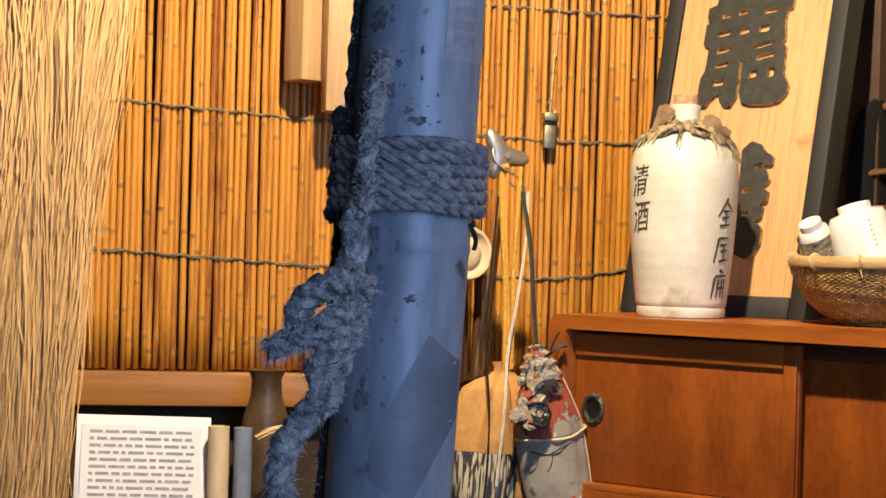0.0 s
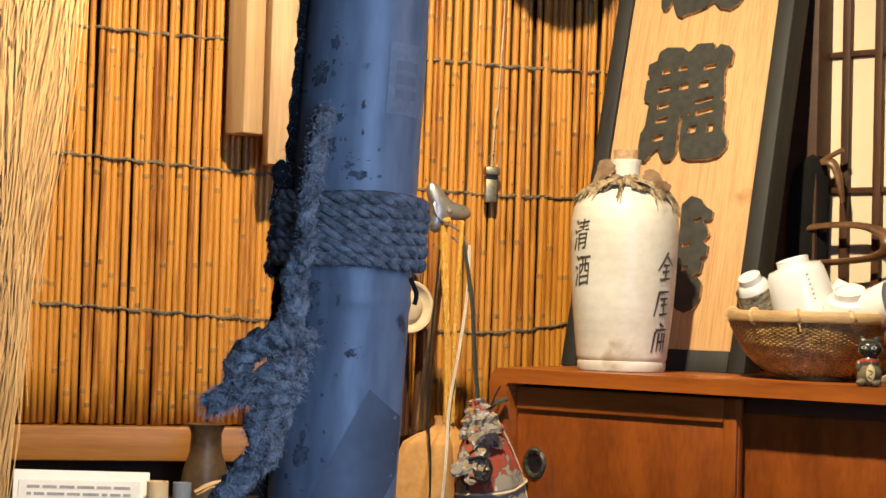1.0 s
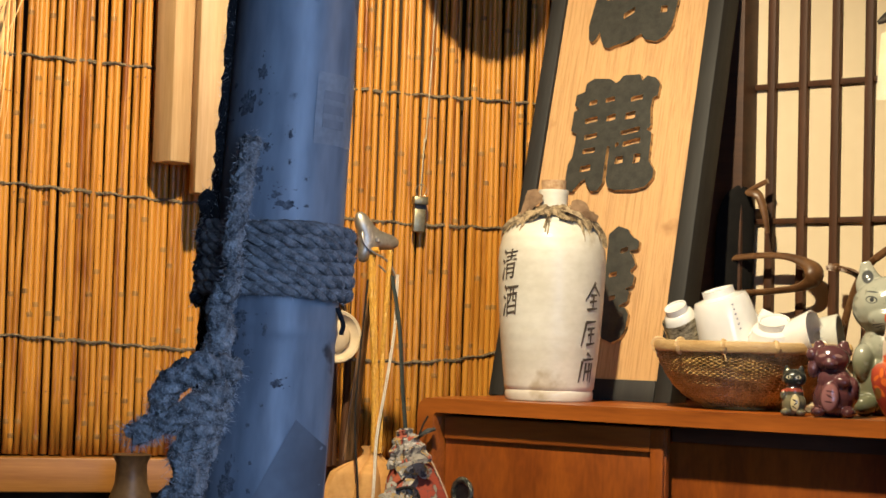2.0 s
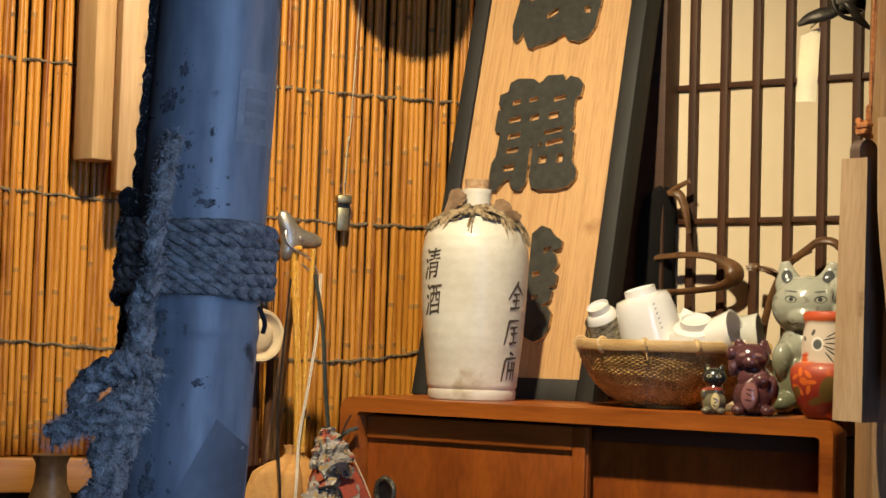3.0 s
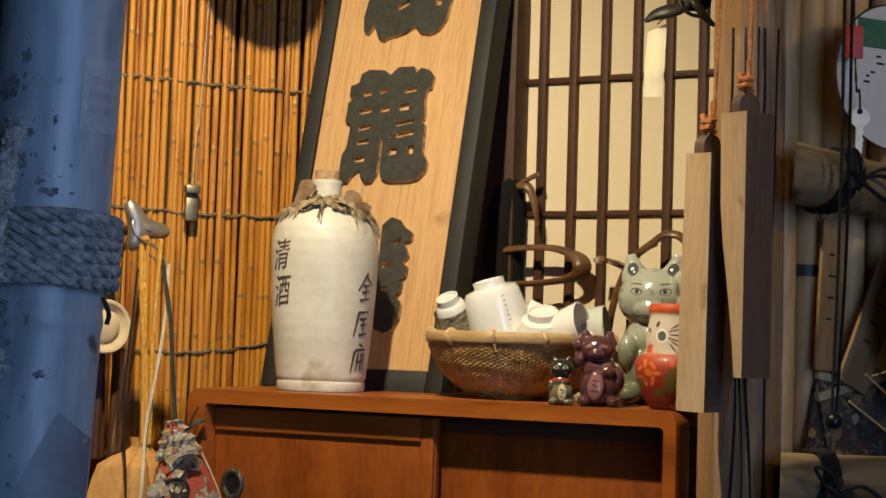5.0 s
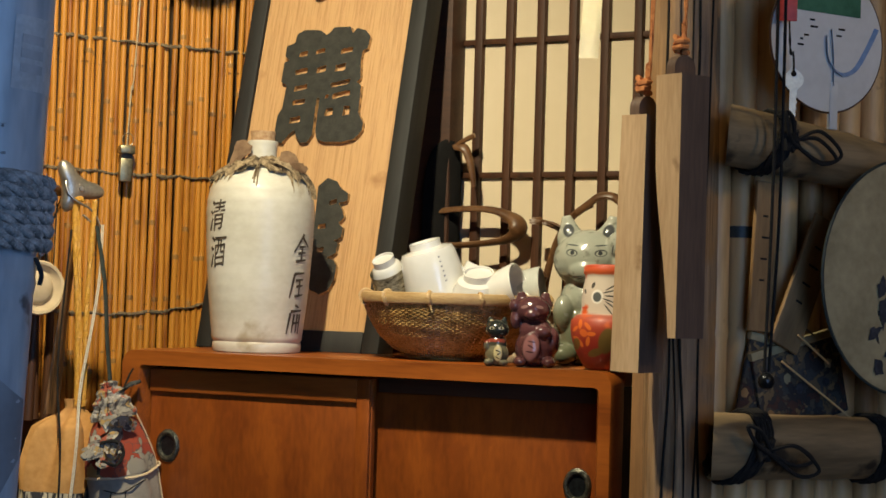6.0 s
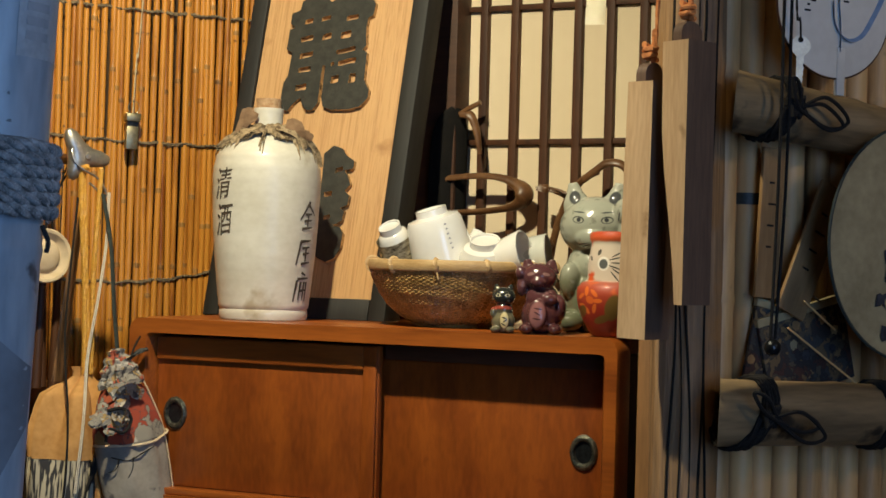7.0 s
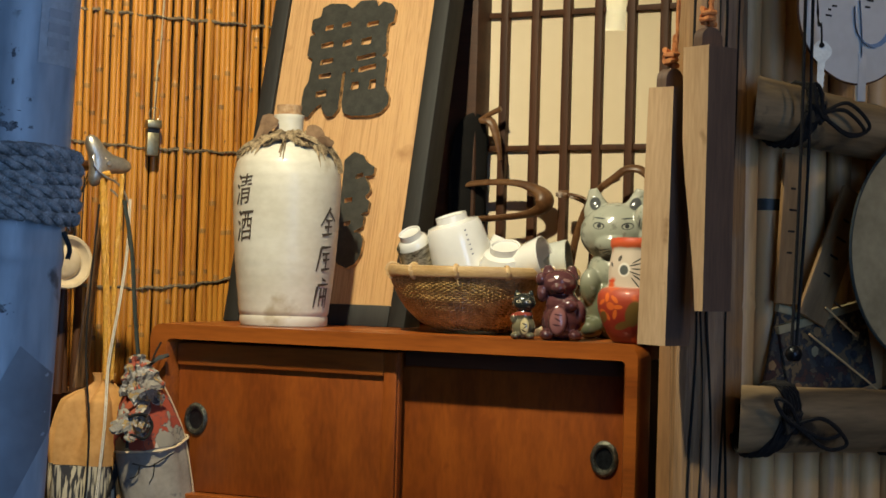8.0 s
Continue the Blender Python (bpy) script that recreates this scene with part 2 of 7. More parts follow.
solid("wall_south", boxed(-2.8, 1.8, -1.9, -1.8, 0.0, 2.6), M_WALL, "dark brown plastered wall", "wall", "structure")
solid("wall_blind_backing", boxed(-1.35, 0.02, 0.03, 0.07, 0.0, 2.6), M_BACKING, "dark wall behind the reed blind", "wall", "structure", m=SCREEN)

# the latticed window behind the cabinet
win = thing("window_1", pose(-1.0, 2.66, 0, 0, 0, -4) @ pose(1.0, 0, 0), "dark wooden lattice window backed with cream paper", "window", kind="structure")
part("paper_panel", boxed(-1.30, -0.60, 0.013, 0.042, 1.0, 2.25), M_CREAM, win, "cream paper behind the lattice", smooth=False)
part("window_jamb", boxed(-1.36, -1.212, -0.035, 0.06, 1.0, 2.25, bevel=0.003), M_CAB_DARK, win, "dark jamb")
for z in (1.236, 1.466, 1.694, 1.922, 2.15):
    part("lattice_rail", boxed(-1.212, -0.60, 0.005, 0.022, z - 0.0048, z + 0.0048, bevel=0.001), M_DARKWOOD, win)
for i in range(10):
    x = -1.180 + 0.0585 * i
    part("lattice_bar", boxed(x - 0.0075, x + 0.0070, 0.0, 0.026, 1.0, 2.25, bevel=0.0015), M_DARKWOOD, win)

# ---- reed blind ----
blind = thing("reed_blind", SCREEN, "honey-brown reed blind bound with dark palm twine", "blind")
rnd = random.Random(4)
reeds = []
for k in range(26):
    r0, line, radii = 0.0050 + 0.0012 * rnd.random(), [], []
    bow, ph = 0.0022 * rnd.uniform(-1, 1), rnd.random() * 6
    nodes, z = [], rnd.uniform(0.02, 0.25)
    while z < 1.26:
        nodes.append(z)
        z += rnd.uniform(0.20, 0.40)
    marks = [(0.10 * i, 1.0, 0) for i in range(14)]
    marks = [m for m in marks if all(abs(m[0] - q) > 0.02 for q in nodes)]
    for q in nodes:
        marks += [(q - 0.006, 1.03, 0), (q - 0.0015, 1.11, 1), (q + 0.0020, 1.06, 1), (q + 0.0055, 0.93, 0), (q + 0.012, 0.98, 0)]
    for z, f, dark in sorted(marks):
        line.append((bow * math.sin(z * 4 + ph) + 0.0004 * f * math.sin(z * 23), 0.001 * math.sin(z * 7 + ph), z))
        radii.append(r0 * f)
    me = mesh_of("reed", tube(line, lambda f, q=radii: q[min(len(q) - 1, round(f * (len(q) - 1)))], 9), M_REED)
    me.materials.append(M_REEDNODE)
    for p in me.polygons:
        if any(-0.004 < p.center.z - q < 0.003 for q in nodes):
            p.material_index = 1
    reeds.append(me)
x = -1.22
while x < 0.0:
    r = new("reed", reeds[rnd.randrange(26)])
    r.parent = blind
    r.matrix_local = pose(x, rnd.uniform(-0.0015, 0.0015), 1.0425 + rnd.uniform(0.0, 0.004), rnd.uniform(-0.2, 0.2), rnd.uniform(-0.45, 0.45), rnd.uniform(0, 360)) @ Matrix.Diagonal((1, 1, 1, 1))
    x += rnd.choice((0.0095, 0.0100, 0.0104, 0.0109, 0.0128))


def twine(levels):
    line = []
    xs = [p[0] for p in levels]
    zs = [p[1] for p in levels]
    for i in range(150):
        q = xs[0] + (xs[-1] - xs[0]) * i / 149
        line.append((q, -0.0065 + 0.0012 * math.sin(q * 270), float(np.interp(q, xs, zs)) + 0.0015 * math.sin(q * 130)))
    return rope(line, 0.0036, 0.016, strands=2, segs=6)


part("binding_twine", twine([(-1.22, 1.71), (-0.9, 1.70), (-0.3, 1.68), (0.0, 1.678)]), M_TWINE, blind, "dark palm twine")
part("binding_twine", twine([(-1.22, 1.50), (-0.95, 1.487), (-0.66, 1.469), (-0.29, 1.452), (-0.15, 1.452), (0.0, 1.450)]), M_TWINE, blind, "dark palm twine")
part("binding_twine", twine([(-1.22, 1.25), (-0.95, 1.238), (-0.66, 1.222), (-0.29, 1.210), (-0.2, 1.218), (-0.13, 1.231), (0.0, 1.236)]), M_TWINE, blind, "dark palm twine")
part("binding_twine", twine([(-1.22, 1.93), (0.0, 1.92)]), M_TWINE, blind, "dark palm twine")

solid("trim_beam", boxed(-1.35, 0.0, -0.028, 0.028, 0.985, 1.042, bevel=0.004), M_BEAM, "orange-brown wooden beam under the reed blind", "beam", "structure", m=SCREEN)

# ---- cabinet ----
base = thing("base_chest", pose(-1.137, 2.16, 0), "dark stained wooden chest under the cabinet", "chest")
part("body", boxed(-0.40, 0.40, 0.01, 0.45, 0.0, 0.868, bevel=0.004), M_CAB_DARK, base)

cab = thing("cabinet", pose(-1.137, 2.16, 0.87), "small red-brown wooden cabinet with two sliding doors", "cabinet")
H = TOP - 0.87


def cabinet_frame():
    """The front frame: a board with a hole whose upper corners are rounded."""
    bm = bmesh.new()
    w, hole_l, hole, r = 0.392, 0.356, 0.369, 0.008
    z0, z1, top = 0.030, H - 0.022, H
    inner = [(-hole_l, z0)]
    inner += [(-hole_l + r - r * math.cos(a), z1 - r + r * math.sin(a)) for a in [i * math.pi / 16 for i in range(9)]]
    inner += [(hole - r + r * math.sin(a), z1 - r + r * math.cos(a)) for a in [i * math.pi / 16 for i in range(9)]]
    inner += [(hole, z0)]
    ro = 0.021
    outer = [(-w, 0.0)]
    outer += [(-w + ro - ro * math.cos(a), top - ro + ro * math.sin(a)) for a in [i * math.pi / 16 for i in range(9)]]
    outer += [(w - ro + ro * math.sin(a), top - ro + ro * math.cos(a)) for a in [i * math.pi / 16 for i in range(9)]]
    outer += [(w, 0.0)]
    n = len(inner)
    loops = []
    for pts, y in ((inner, 0.045), (inner, 0.004), ([(a + (0.003 if a < 0 else -0.003) * -1, b) for a, b in inner], 0.0), ([(a * 0.992, b) for a, b in outer], 0.0), (outer, 0.006), (outer, 0.045)):
        loops.append([bm.verts.new((a, y, b)) for a, b in pts])
    for p, q in zip(loops, loops[1:] + loops[:1]):
        for i in range(n):
            j = (i + 1) % n
            bm.faces.new((p[i], p[j], q[j], q[i]))
    return bm


part("front_frame", cabinet_frame(), M_CABINET_H, cab, "rounded red-brown front frame")
part("top", boxed(-0.392, 0.392, 0.047, 0.45, H - 0.022, H, bevel=0.003), M_CABINET_H, cab)
# sides, bottom and back are darker than the front and top
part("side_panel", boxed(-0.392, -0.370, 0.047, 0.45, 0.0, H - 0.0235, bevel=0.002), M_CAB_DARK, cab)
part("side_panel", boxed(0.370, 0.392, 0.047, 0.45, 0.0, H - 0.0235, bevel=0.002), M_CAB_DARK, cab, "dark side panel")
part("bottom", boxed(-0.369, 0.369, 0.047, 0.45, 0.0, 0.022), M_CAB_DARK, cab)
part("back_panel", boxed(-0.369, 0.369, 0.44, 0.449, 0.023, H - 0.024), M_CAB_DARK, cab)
part("lower_rail", boxed(-0.359, 0.359, 0.004, 0.044, 0.030, 0.040, bevel=0.002), M_CABINET_H, cab)
part("door_track", boxed(0.024, 0.366, 0.0425, 0.0465, H - 0.046, H - 0.025, bevel=0.001), M_CAB_DARK, cab, "dark grooved door track")


def sliding_door(x0, x1, y, stile):
    d = part("door", boxed(x0, x1, y, y + 0.012, 0.0405, H - 0.027, bevel=0.002), M_CABINET, cab, "red-brown veneered sliding door")
    part("stile", boxed(stile - 0.0105, stile + 0.0105, y - 0.006, y - 0.0002, 0.041, H - 0.028, bevel=0.002), M_CABINET, d)
    return d


def pull(door, x, y, z):
    ring = [(0.0140, -0.004), (0.0150, 0.0015), (0.0172, 0.0045), (0.0205, 0.005), (0.0240, 0.003), (0.0250, -0.0005)]
    bm = lathe(ring, 36)
    for v in bm.verts:
        v.co *= 1 + 0.03 * noise.noise(v.co * 160)
        v.co.x *= 0.82  # the pulls are upright ovals
    bmesh.ops.rotate(bm, verts=bm.verts, matrix=Matrix.Rotation(radians(90), 3, "X"))
    bmesh.ops.translate(bm, verts=bm.verts, vec=(x, y, z))
    r = part("pull_ring", bm, M_PULL, door, "tarnished dark bronze ring")
    # flat disc; the hollow's shade is put into its dark colour
    cup = lathe([(0.0, 0.0004), (0.0148, 0.0006)], 32)
    for v in cup.verts:
        v.co.x *= 0.82
    bmesh.ops.rotate(cup, verts=cup.verts, matrix=Matrix.Rotation(radians(90), 3, "X"))
    bmesh.ops.translate(cup, verts=cup.verts, vec=(x, y, z))
    part("pull_cup", cup, M_PULLCUP, door, "flat dark disc for the pull's shaded hollow")


M_PULL = mixed("tarnished_bronze", (0.045, 0.05, 0.042), (0.17, 0.16, 0.12), (1, 1, 1), 120, 4, 0.42, 0.6, metal=0.8)
M_PULLCUP = mixed("dark_bronze", (0.015, 0.017, 0.02), (0.04, 0.045, 0.05), (1, 1, 1), 60, 4, 0.3, 0.3, metal=0.7)
left = sliding_door(-0.355, 0.022, 0.029, 0.0095)
part("top_rail", boxed(-0.354, -0.0012, 0.023, 0.0288, H - 0.062, H - 0.028, bevel=0.002), M_CABINET_H, left, "upper rail of the door")
right = sliding_door(-0.010, 0.366, 0.051, 0.001)
pull(left, -0.321, 0.029, 0.150)
pull(right, 0.327, 0.051, 0.134)

# ---- sign board leaning on the window ----
sign = thing("sign_board", pose(-1.3865, 2.402, TOP, -14, 0, 0), "wooden shop sign with carved black characters in a black frame", "sign")
SW, SL = 0.1685, 0.78
part("board", boxed(-SW + 0.031, SW - 0.031, 0.006, 0.030, 0.036, SL - 0.036), M_SIGNWOOD, sign, "natural wood board", smooth=False)
part("frame_side", boxed(-SW, -SW + 0.030, 0.0, 0.055, 0.0, SL, bevel=0.003), M_BLACK, sign, "black painted frame")
part("frame_side", boxed(SW - 0.030, SW, 0.0, 0.055, 0.0, SL, bevel=0.003), M_BLACK, sign, "black painted frame")
part("frame_end", boxed(-SW + 0.0305, SW - 0.0305, 0.001, 0.054, 0.0, 0.036, bevel=0.003), M_BLACK, sign)
part("frame_end", boxed(-SW + 0.0305, SW - 0.0305, 0.001, 0.054, SL - 0.036, SL, bevel=0.003), M_BLACK, sign)


def glyph(text, width, height, depth, bold):
    """A character in the built-in font as a mesh that stands in xz and rises towards -y."""
    cu = bpy.data.curves.new("glyph", "FONT")
    cu.body, cu.extrude, cu.bevel_depth, cu.align_x, cu.align_y = text, 0.3, bold, "CENTER", "CENTER"
    cu.resolution_u, cu.bevel_resolution = 3, 1
    tmp = new("glyph", cu)
    bpy.context.view_layer.update()
    me = bpy.data.meshes.new_from_object(tmp.evaluated_get(bpy.context.evaluated_depsgraph_get()))
    bpy.data.objects.remove(tmp)
    bm = bmesh.new()
    bm.from_mesh(me)
    bpy.data.meshes.remove(me)
    xs = [v.co.x for v in bm.verts]
    ys = [v.co.y for v in bm.verts]
    top = max(abs(v.co.z) for v in bm.verts)
    mx, my = (min(xs) + max(xs)) / 2, (min(ys) + max(ys)) / 2
    for v in bm.verts:
        x, y, z = v.co
        v.co = Vector(((x - mx) / (max(xs) - min(xs)) * width, -(z / top + 1) / 2 * depth, (y - my) / (max(ys) - min(ys)) * height))
    return bm


def carved(bm, x, z, lean=0.0, y=0.0055, name="character"):
    for v in bm.verts:
        v.co = Vector((x + v.co.x + lean * v.co.z, y + v.co.y, z + v.co.z + 0.0012 * noise.noise(v.co * 60)))
    ob = part(name, bm, M_INK, sign, "raised black carved character", smooth=False)
    ob.data.materials.append(M_CHIPPED)
    for p in ob.data.polygons:
        if abs(p.normal.y) < 0.6:  # the cut sides show bare wood
            p.material_index = 1
    return ob


M_CHIPPED = mixed("chipped_carved_side", (0.05, 0.03, 0.015), (0.60, 0.36, 0.13), (1, 1, 1), 55, 4, 0.6, 0.3, spread=0.8)


def relief(outline, holes, depth, step=0.0022, rough=0.0):
    """A raised letter from an outline in (x, z) with round-cornered holes (x, z, half width, half height, slant), cut square to the board."""
    ox, oz = [np.array(q) for q in zip(*outline)]
    xs = np.arange(ox.min() - 2 * step, ox.max() + 2 * step, step)
    zs = np.arange(oz.min() - 2 * step, oz.max() + 2 * step, step)
    gx, gz = np.meshgrid(xs, zs)
    dist, inside = np.full(gx.shape, 9.0), np.zeros(gx.shape, bool)
    for k in range(len(ox)):
        ax, az, bx, bz = ox[k - 1], oz[k - 1], ox[k], oz[k]
        f = np.clip(((gx - ax) * (bx - ax) + (gz - az) * (bz - az)) / ((bx - ax) ** 2 + (bz - az) ** 2), 0, 1)
        dist = np.minimum(dist, np.hypot(gx - ax - f * (bx - ax), gz - az - f * (bz - az)))
        if az != bz:
            inside ^= ((az > gz) != (bz > gz)) & (gx < ax + (gz - az) / (bz - az) * (bx - ax))
    field = np.where(inside, dist, -dist)
    for hx, hz, hw, hh, slant in holes:
        field = np.minimum(field, np.maximum(abs(gx - hx) - hw, abs(gz - hz - slant * (gx - hx)) - hh))
    for a in range(len(zs)):
        for b in range(len(xs)):
            field[a, b] += rough * noise.noise(Vector((xs[b] * 260, zs[a] * 260, 3.0)))
    bm, made = bmesh.new(), {}

    def corner(key, x, z, inset):
        if key not in made:
            made[key] = (bm.verts.new((x, -depth, z)), bm.verts.new((x, 0.0, z)) if inset else None)
        return made[key]

    for a in range(len(zs) - 1):
        for b in range(len(xs) - 1):
            ring, cuts = [], []
            loop = ((a, b), (a, b + 1), (a + 1, b + 1), (a + 1, b))
            for p, q in zip(loop, loop[1:] + loop[:1]):
                fp, fq = field[p], field[q]
                if fp > 0:
                    ring.append(corner(p, xs[p[1]], zs[p[0]], False)[0])
                if (fp > 0) != (fq > 0):
                    g = float(np.clip(fp / (fp - fq), 0.05, 0.95))
                    c = corner((min(p, q), max(p, q)), xs[p[1]] + g * (xs[q[1]] - xs[p[1]]), zs[p[0]] + g * (zs[q[0]] - zs[p[0]]), True)
                    ring.append(c[0])
                    cuts.append((c, fp > 0))
            if len(ring) > 2:
                bm.faces.new(ring)
            if len(cuts) == 2:
                (c, _), (d, _) = cuts
                bm.faces.new((c[0], d[0], d[1], c[1]))
    return bm


W, T = 0.168, 0.206  # width and height of the whole character
DRAGON = [(0.02, 0.06), (0.02, 0.24), (0.06, 0.30), (0.07, 0.50), (0.0, 0.53), (0.0, 0.70), (0.06, 0.72), (0.0, 0.76), (0.0, 0.85), (0.09, 0.87), (0.10, 0.95), (0.18, 0.985), (0.36, 0.98), (0.44, 0.93), (0.47, 0.95), (0.52, 0.995),
          (0.70, 1.0), (0.735, 0.94), (0.78, 0.985), (0.88, 0.96), (0.94, 0.90), (0.93, 0.80), (0.88, 0.79), (0.87, 0.70), (0.90, 0.54), (0.86, 0.505), (0.92, 0.48), (0.93, 0.25), (1.0, 0.16), (1.0, 0.09), (0.92, 0.02), (0.80, 0.0), (0.60, 0.0),
          (0.51, 0.03), (0.48, 0.10), (0.47, 0.38), (0.44, 0.38), (0.45, 0.06), (0.40, 0.0), (0.33, 0.0), (0.27, 0.05), (0.245, 0.11), (0.19, 0.07), (0.12, 0.0), (0.06, 0.01)]
GAPS = [(0.21, 0.77, 0.045, 0.020), (0.40, 0.79, 0.05, 0.018), (0.215, 0.62, 0.07, 0.022), (0.44, 0.63, 0.05, 0.026), (0.655, 0.643, 0.055, 0.030), (0.70, 0.79, 0.065, 0.020), (0.237, 0.475, 0.07, 0.022), (0.678, 0.505, 0.105, 0.020),
        (0.24, 0.35, 0.07, 0.022), (0.71, 0.407, 0.095, 0.022), (0.228, 0.198, 0.06, 0.026), (0.60, 0.26, 0.042, 0.032), (0.795, 0.268, 0.035, 0.038), (0.55, 0.39, 0.018, 0.016)]
carved(relief([((u - 0.5) * W, (v - 0.5) * T) for u, v in DRAGON], [((u - 0.5) * W, (v - 0.5) * T, w * W, h * T, 0.18) for u, v, w, h in GAPS], 0.008, rough=0.0006), -0.001, 0.456)
# the lower character, half behind the jug, and the upper one
carved(relief([(0.022, 0.20), (0.018, 0.275), (0.034, 0.289), (0.052, 0.283), (0.061, 0.271), (0.076, 0.262), (0.075, 0.249), (0.060, 0.246), (0.068, 0.236), (0.075, 0.222), (0.066, 0.212), (0.075, 0.204), (0.075, 0.188), (0.062, 0.182), (0.070, 0.178), (0.069, 0.162),
               (0.052, 0.152), (0.067, 0.150), (0.074, 0.138), (0.073, 0.116), (0.065, 0.099), (0.050, 0.092), (0.034, 0.098), (0.020, 0.112)], [(0.050, 0.2475, 0.007, 0.004, 0.3), (0.040, 0.167, 0.006, 0.004, 0.2), (0.036, 0.206, 0.007, 0.004, 0.2)], 0.008, rough=0.0006), 0.0, 0.002, name="character")
carved(relief([(-0.078, 0.050), (-0.086, -0.004), (-0.082, -0.030), (-0.074, -0.036), (-0.068, -0.030), (-0.062, -0.018), (-0.058, -0.032), (-0.050, -0.046), (-0.040, -0.050), (-0.028, -0.044), (-0.017, -0.043), (0.001, -0.037), (0.018, -0.027), (0.030, -0.040), (0.048, -0.044), (0.064, -0.036),
               (0.075, -0.020), (0.080, 0.024), (0.078, 0.110), (0.030, 0.118), (-0.040, 0.116), (-0.076, 0.105)], [(-0.010, 0.013, 0.010, 0.005, 0.6), (0.056, 0.015, 0.006, 0.006, 0.0), (-0.040, 0.050, 0.018, 0.006, 0.2), (0.030, 0.055, 0.018, 0.006, 0.2)], 0.008, rough=0.0006), 0.004, 0.660, name="character")

# ---- jug ----
jug = thing("sake_jug", pose(-1.369, 2.288, TOP), "tall off-white stoneware sake jug with brushed black writing", "jug")
M_GLAZE = mixed("off_white_glaze", (0.56, 0.525, 0.43), (0.66, 0.63, 0.54), (1, 1, 1.6), 10, 8, 0.42, 0.04, coat=0.2, stains=(0.40, 0.335, 0.23), stain_scale=10, stain_at=0.60)
body = [(0.0, 0.004), (0.061, 0.0), (0.0665, 0.001), (0.0680, 0.006), (0.0680, 0.014), (0.0668, 0.0165), (0.0690, 0.020), (0.0735, 0.060), (0.0775, 0.10), (0.0810, 0.15), (0.0828, 0.19), (0.0832, 0.215),
        (0.0822, 0.232), (0.0785, 0.250), (0.0700, 0.265), (0.0560, 0.277), (0.0420, 0.284), (0.0290, 0.289), (0.0235, 0.292), (0.0218, 0.298), (0.0222, 0.316), (0.0236, 0.322), (0.0230, 0.3255), (0.016, 0.3255)]
prof = []
for (r0, z0), (r1, z1) in zip(body, body[1:]):
    n = max(1, int((z1 - z0) / 0.004))
    prof += [(r0 + (r1 - r0) * i / n, z0 + (z1 - z0) * i / n) for i in range(n)]
prof = [(r + (0.00012 * math.sin(z * 330) + 0.00006 * math.sin(z * 790) if 0.02 < z < 0.28 else 0), z) for r, z in prof] + [body[-1]]
part("body", lathe(prof, 64), M_GLAZE, jug)
M_CORK = mixed("cork", (0.30, 0.17, 0.08), (0.48, 0.32, 0.18), (1, 1, 1), 160, 3, 0.9, 0.4)
part("cork", lathe([(0.0, 0.310), (0.0165, 0.310), (0.0195, 0.338), (0.0190, 0.3405), (0.0, 0.341)], 28), M_CORK, jug, "brown cork stopper")


def radius_at(z):
    return float(np.interp(z, [q[1] for q in body[1:]], [q[0] for q in body[1:]]))


def brushed(bm, az, z0, name="character", label="brushed dark writing", parent=jug):
    """Wraps a mesh that stands in xz round the jug."""
    for v in bm.verts:
        z = z0 + v.co.z
        r = radius_at(z) + (0.0009 if v.co.y < -0.0002 else -0.0012)
        a = az + v.co.x / radius_at(z)
        v.co = Vector((r * math.cos(a), r * math.sin(a), z))
    return part(name, bm, M_BRUSH, parent, label, smooth=False)


M_BRUSH = mixed("brushed_iron_ink", (0.035, 0.028, 0.022), (0.11, 0.085, 0.06), (1, 1, 1), 70, 4, 0.5, 0.0)
for mark, width, height, bearing, z0 in (("清", 0.034, 0.046, -111, 0.207), ("酒", 0.034, 0.046, -110, 0.152)):
    bm = glyph(mark, width, height, 0.001, 0.0)
    for v in bm.verts:  # a quick slanting hand
        v.co.x += 0.14 * v.co.z + 0.0014 * noise.noise(Vector((v.co.x * 45, 0, v.co.z * 45)))
        v.co.z += 0.10 * v.co.x + 0.0014 * noise.noise(Vector((v.co.x * 45, 4, v.co.z * 45)))
    brushed(bm, radians(bearing), z0)


def stroke(bm, x0, z0, x1, z1, w):
    d = Vector((x1 - x0, 0, z1 - z0))
    n = Vector((-d.z, 0, d.x)).normalized() * w / 2
    pts = []
    for i in range(7):
        f = i / 6
        c = Vector((x0, 0, z0)) + d * f
        k = n * (1.15 - 0.6 * f)
        pts.append((c + k, c - k))
    for (a, b), (c, e) in zip(pts, pts[1:]):
        vs = [bm.verts.new((q.x, y, q.z)) for y in (-0.001, 0.0) for q in (a, b, e, c)]
        bm.faces.new(vs[:4])


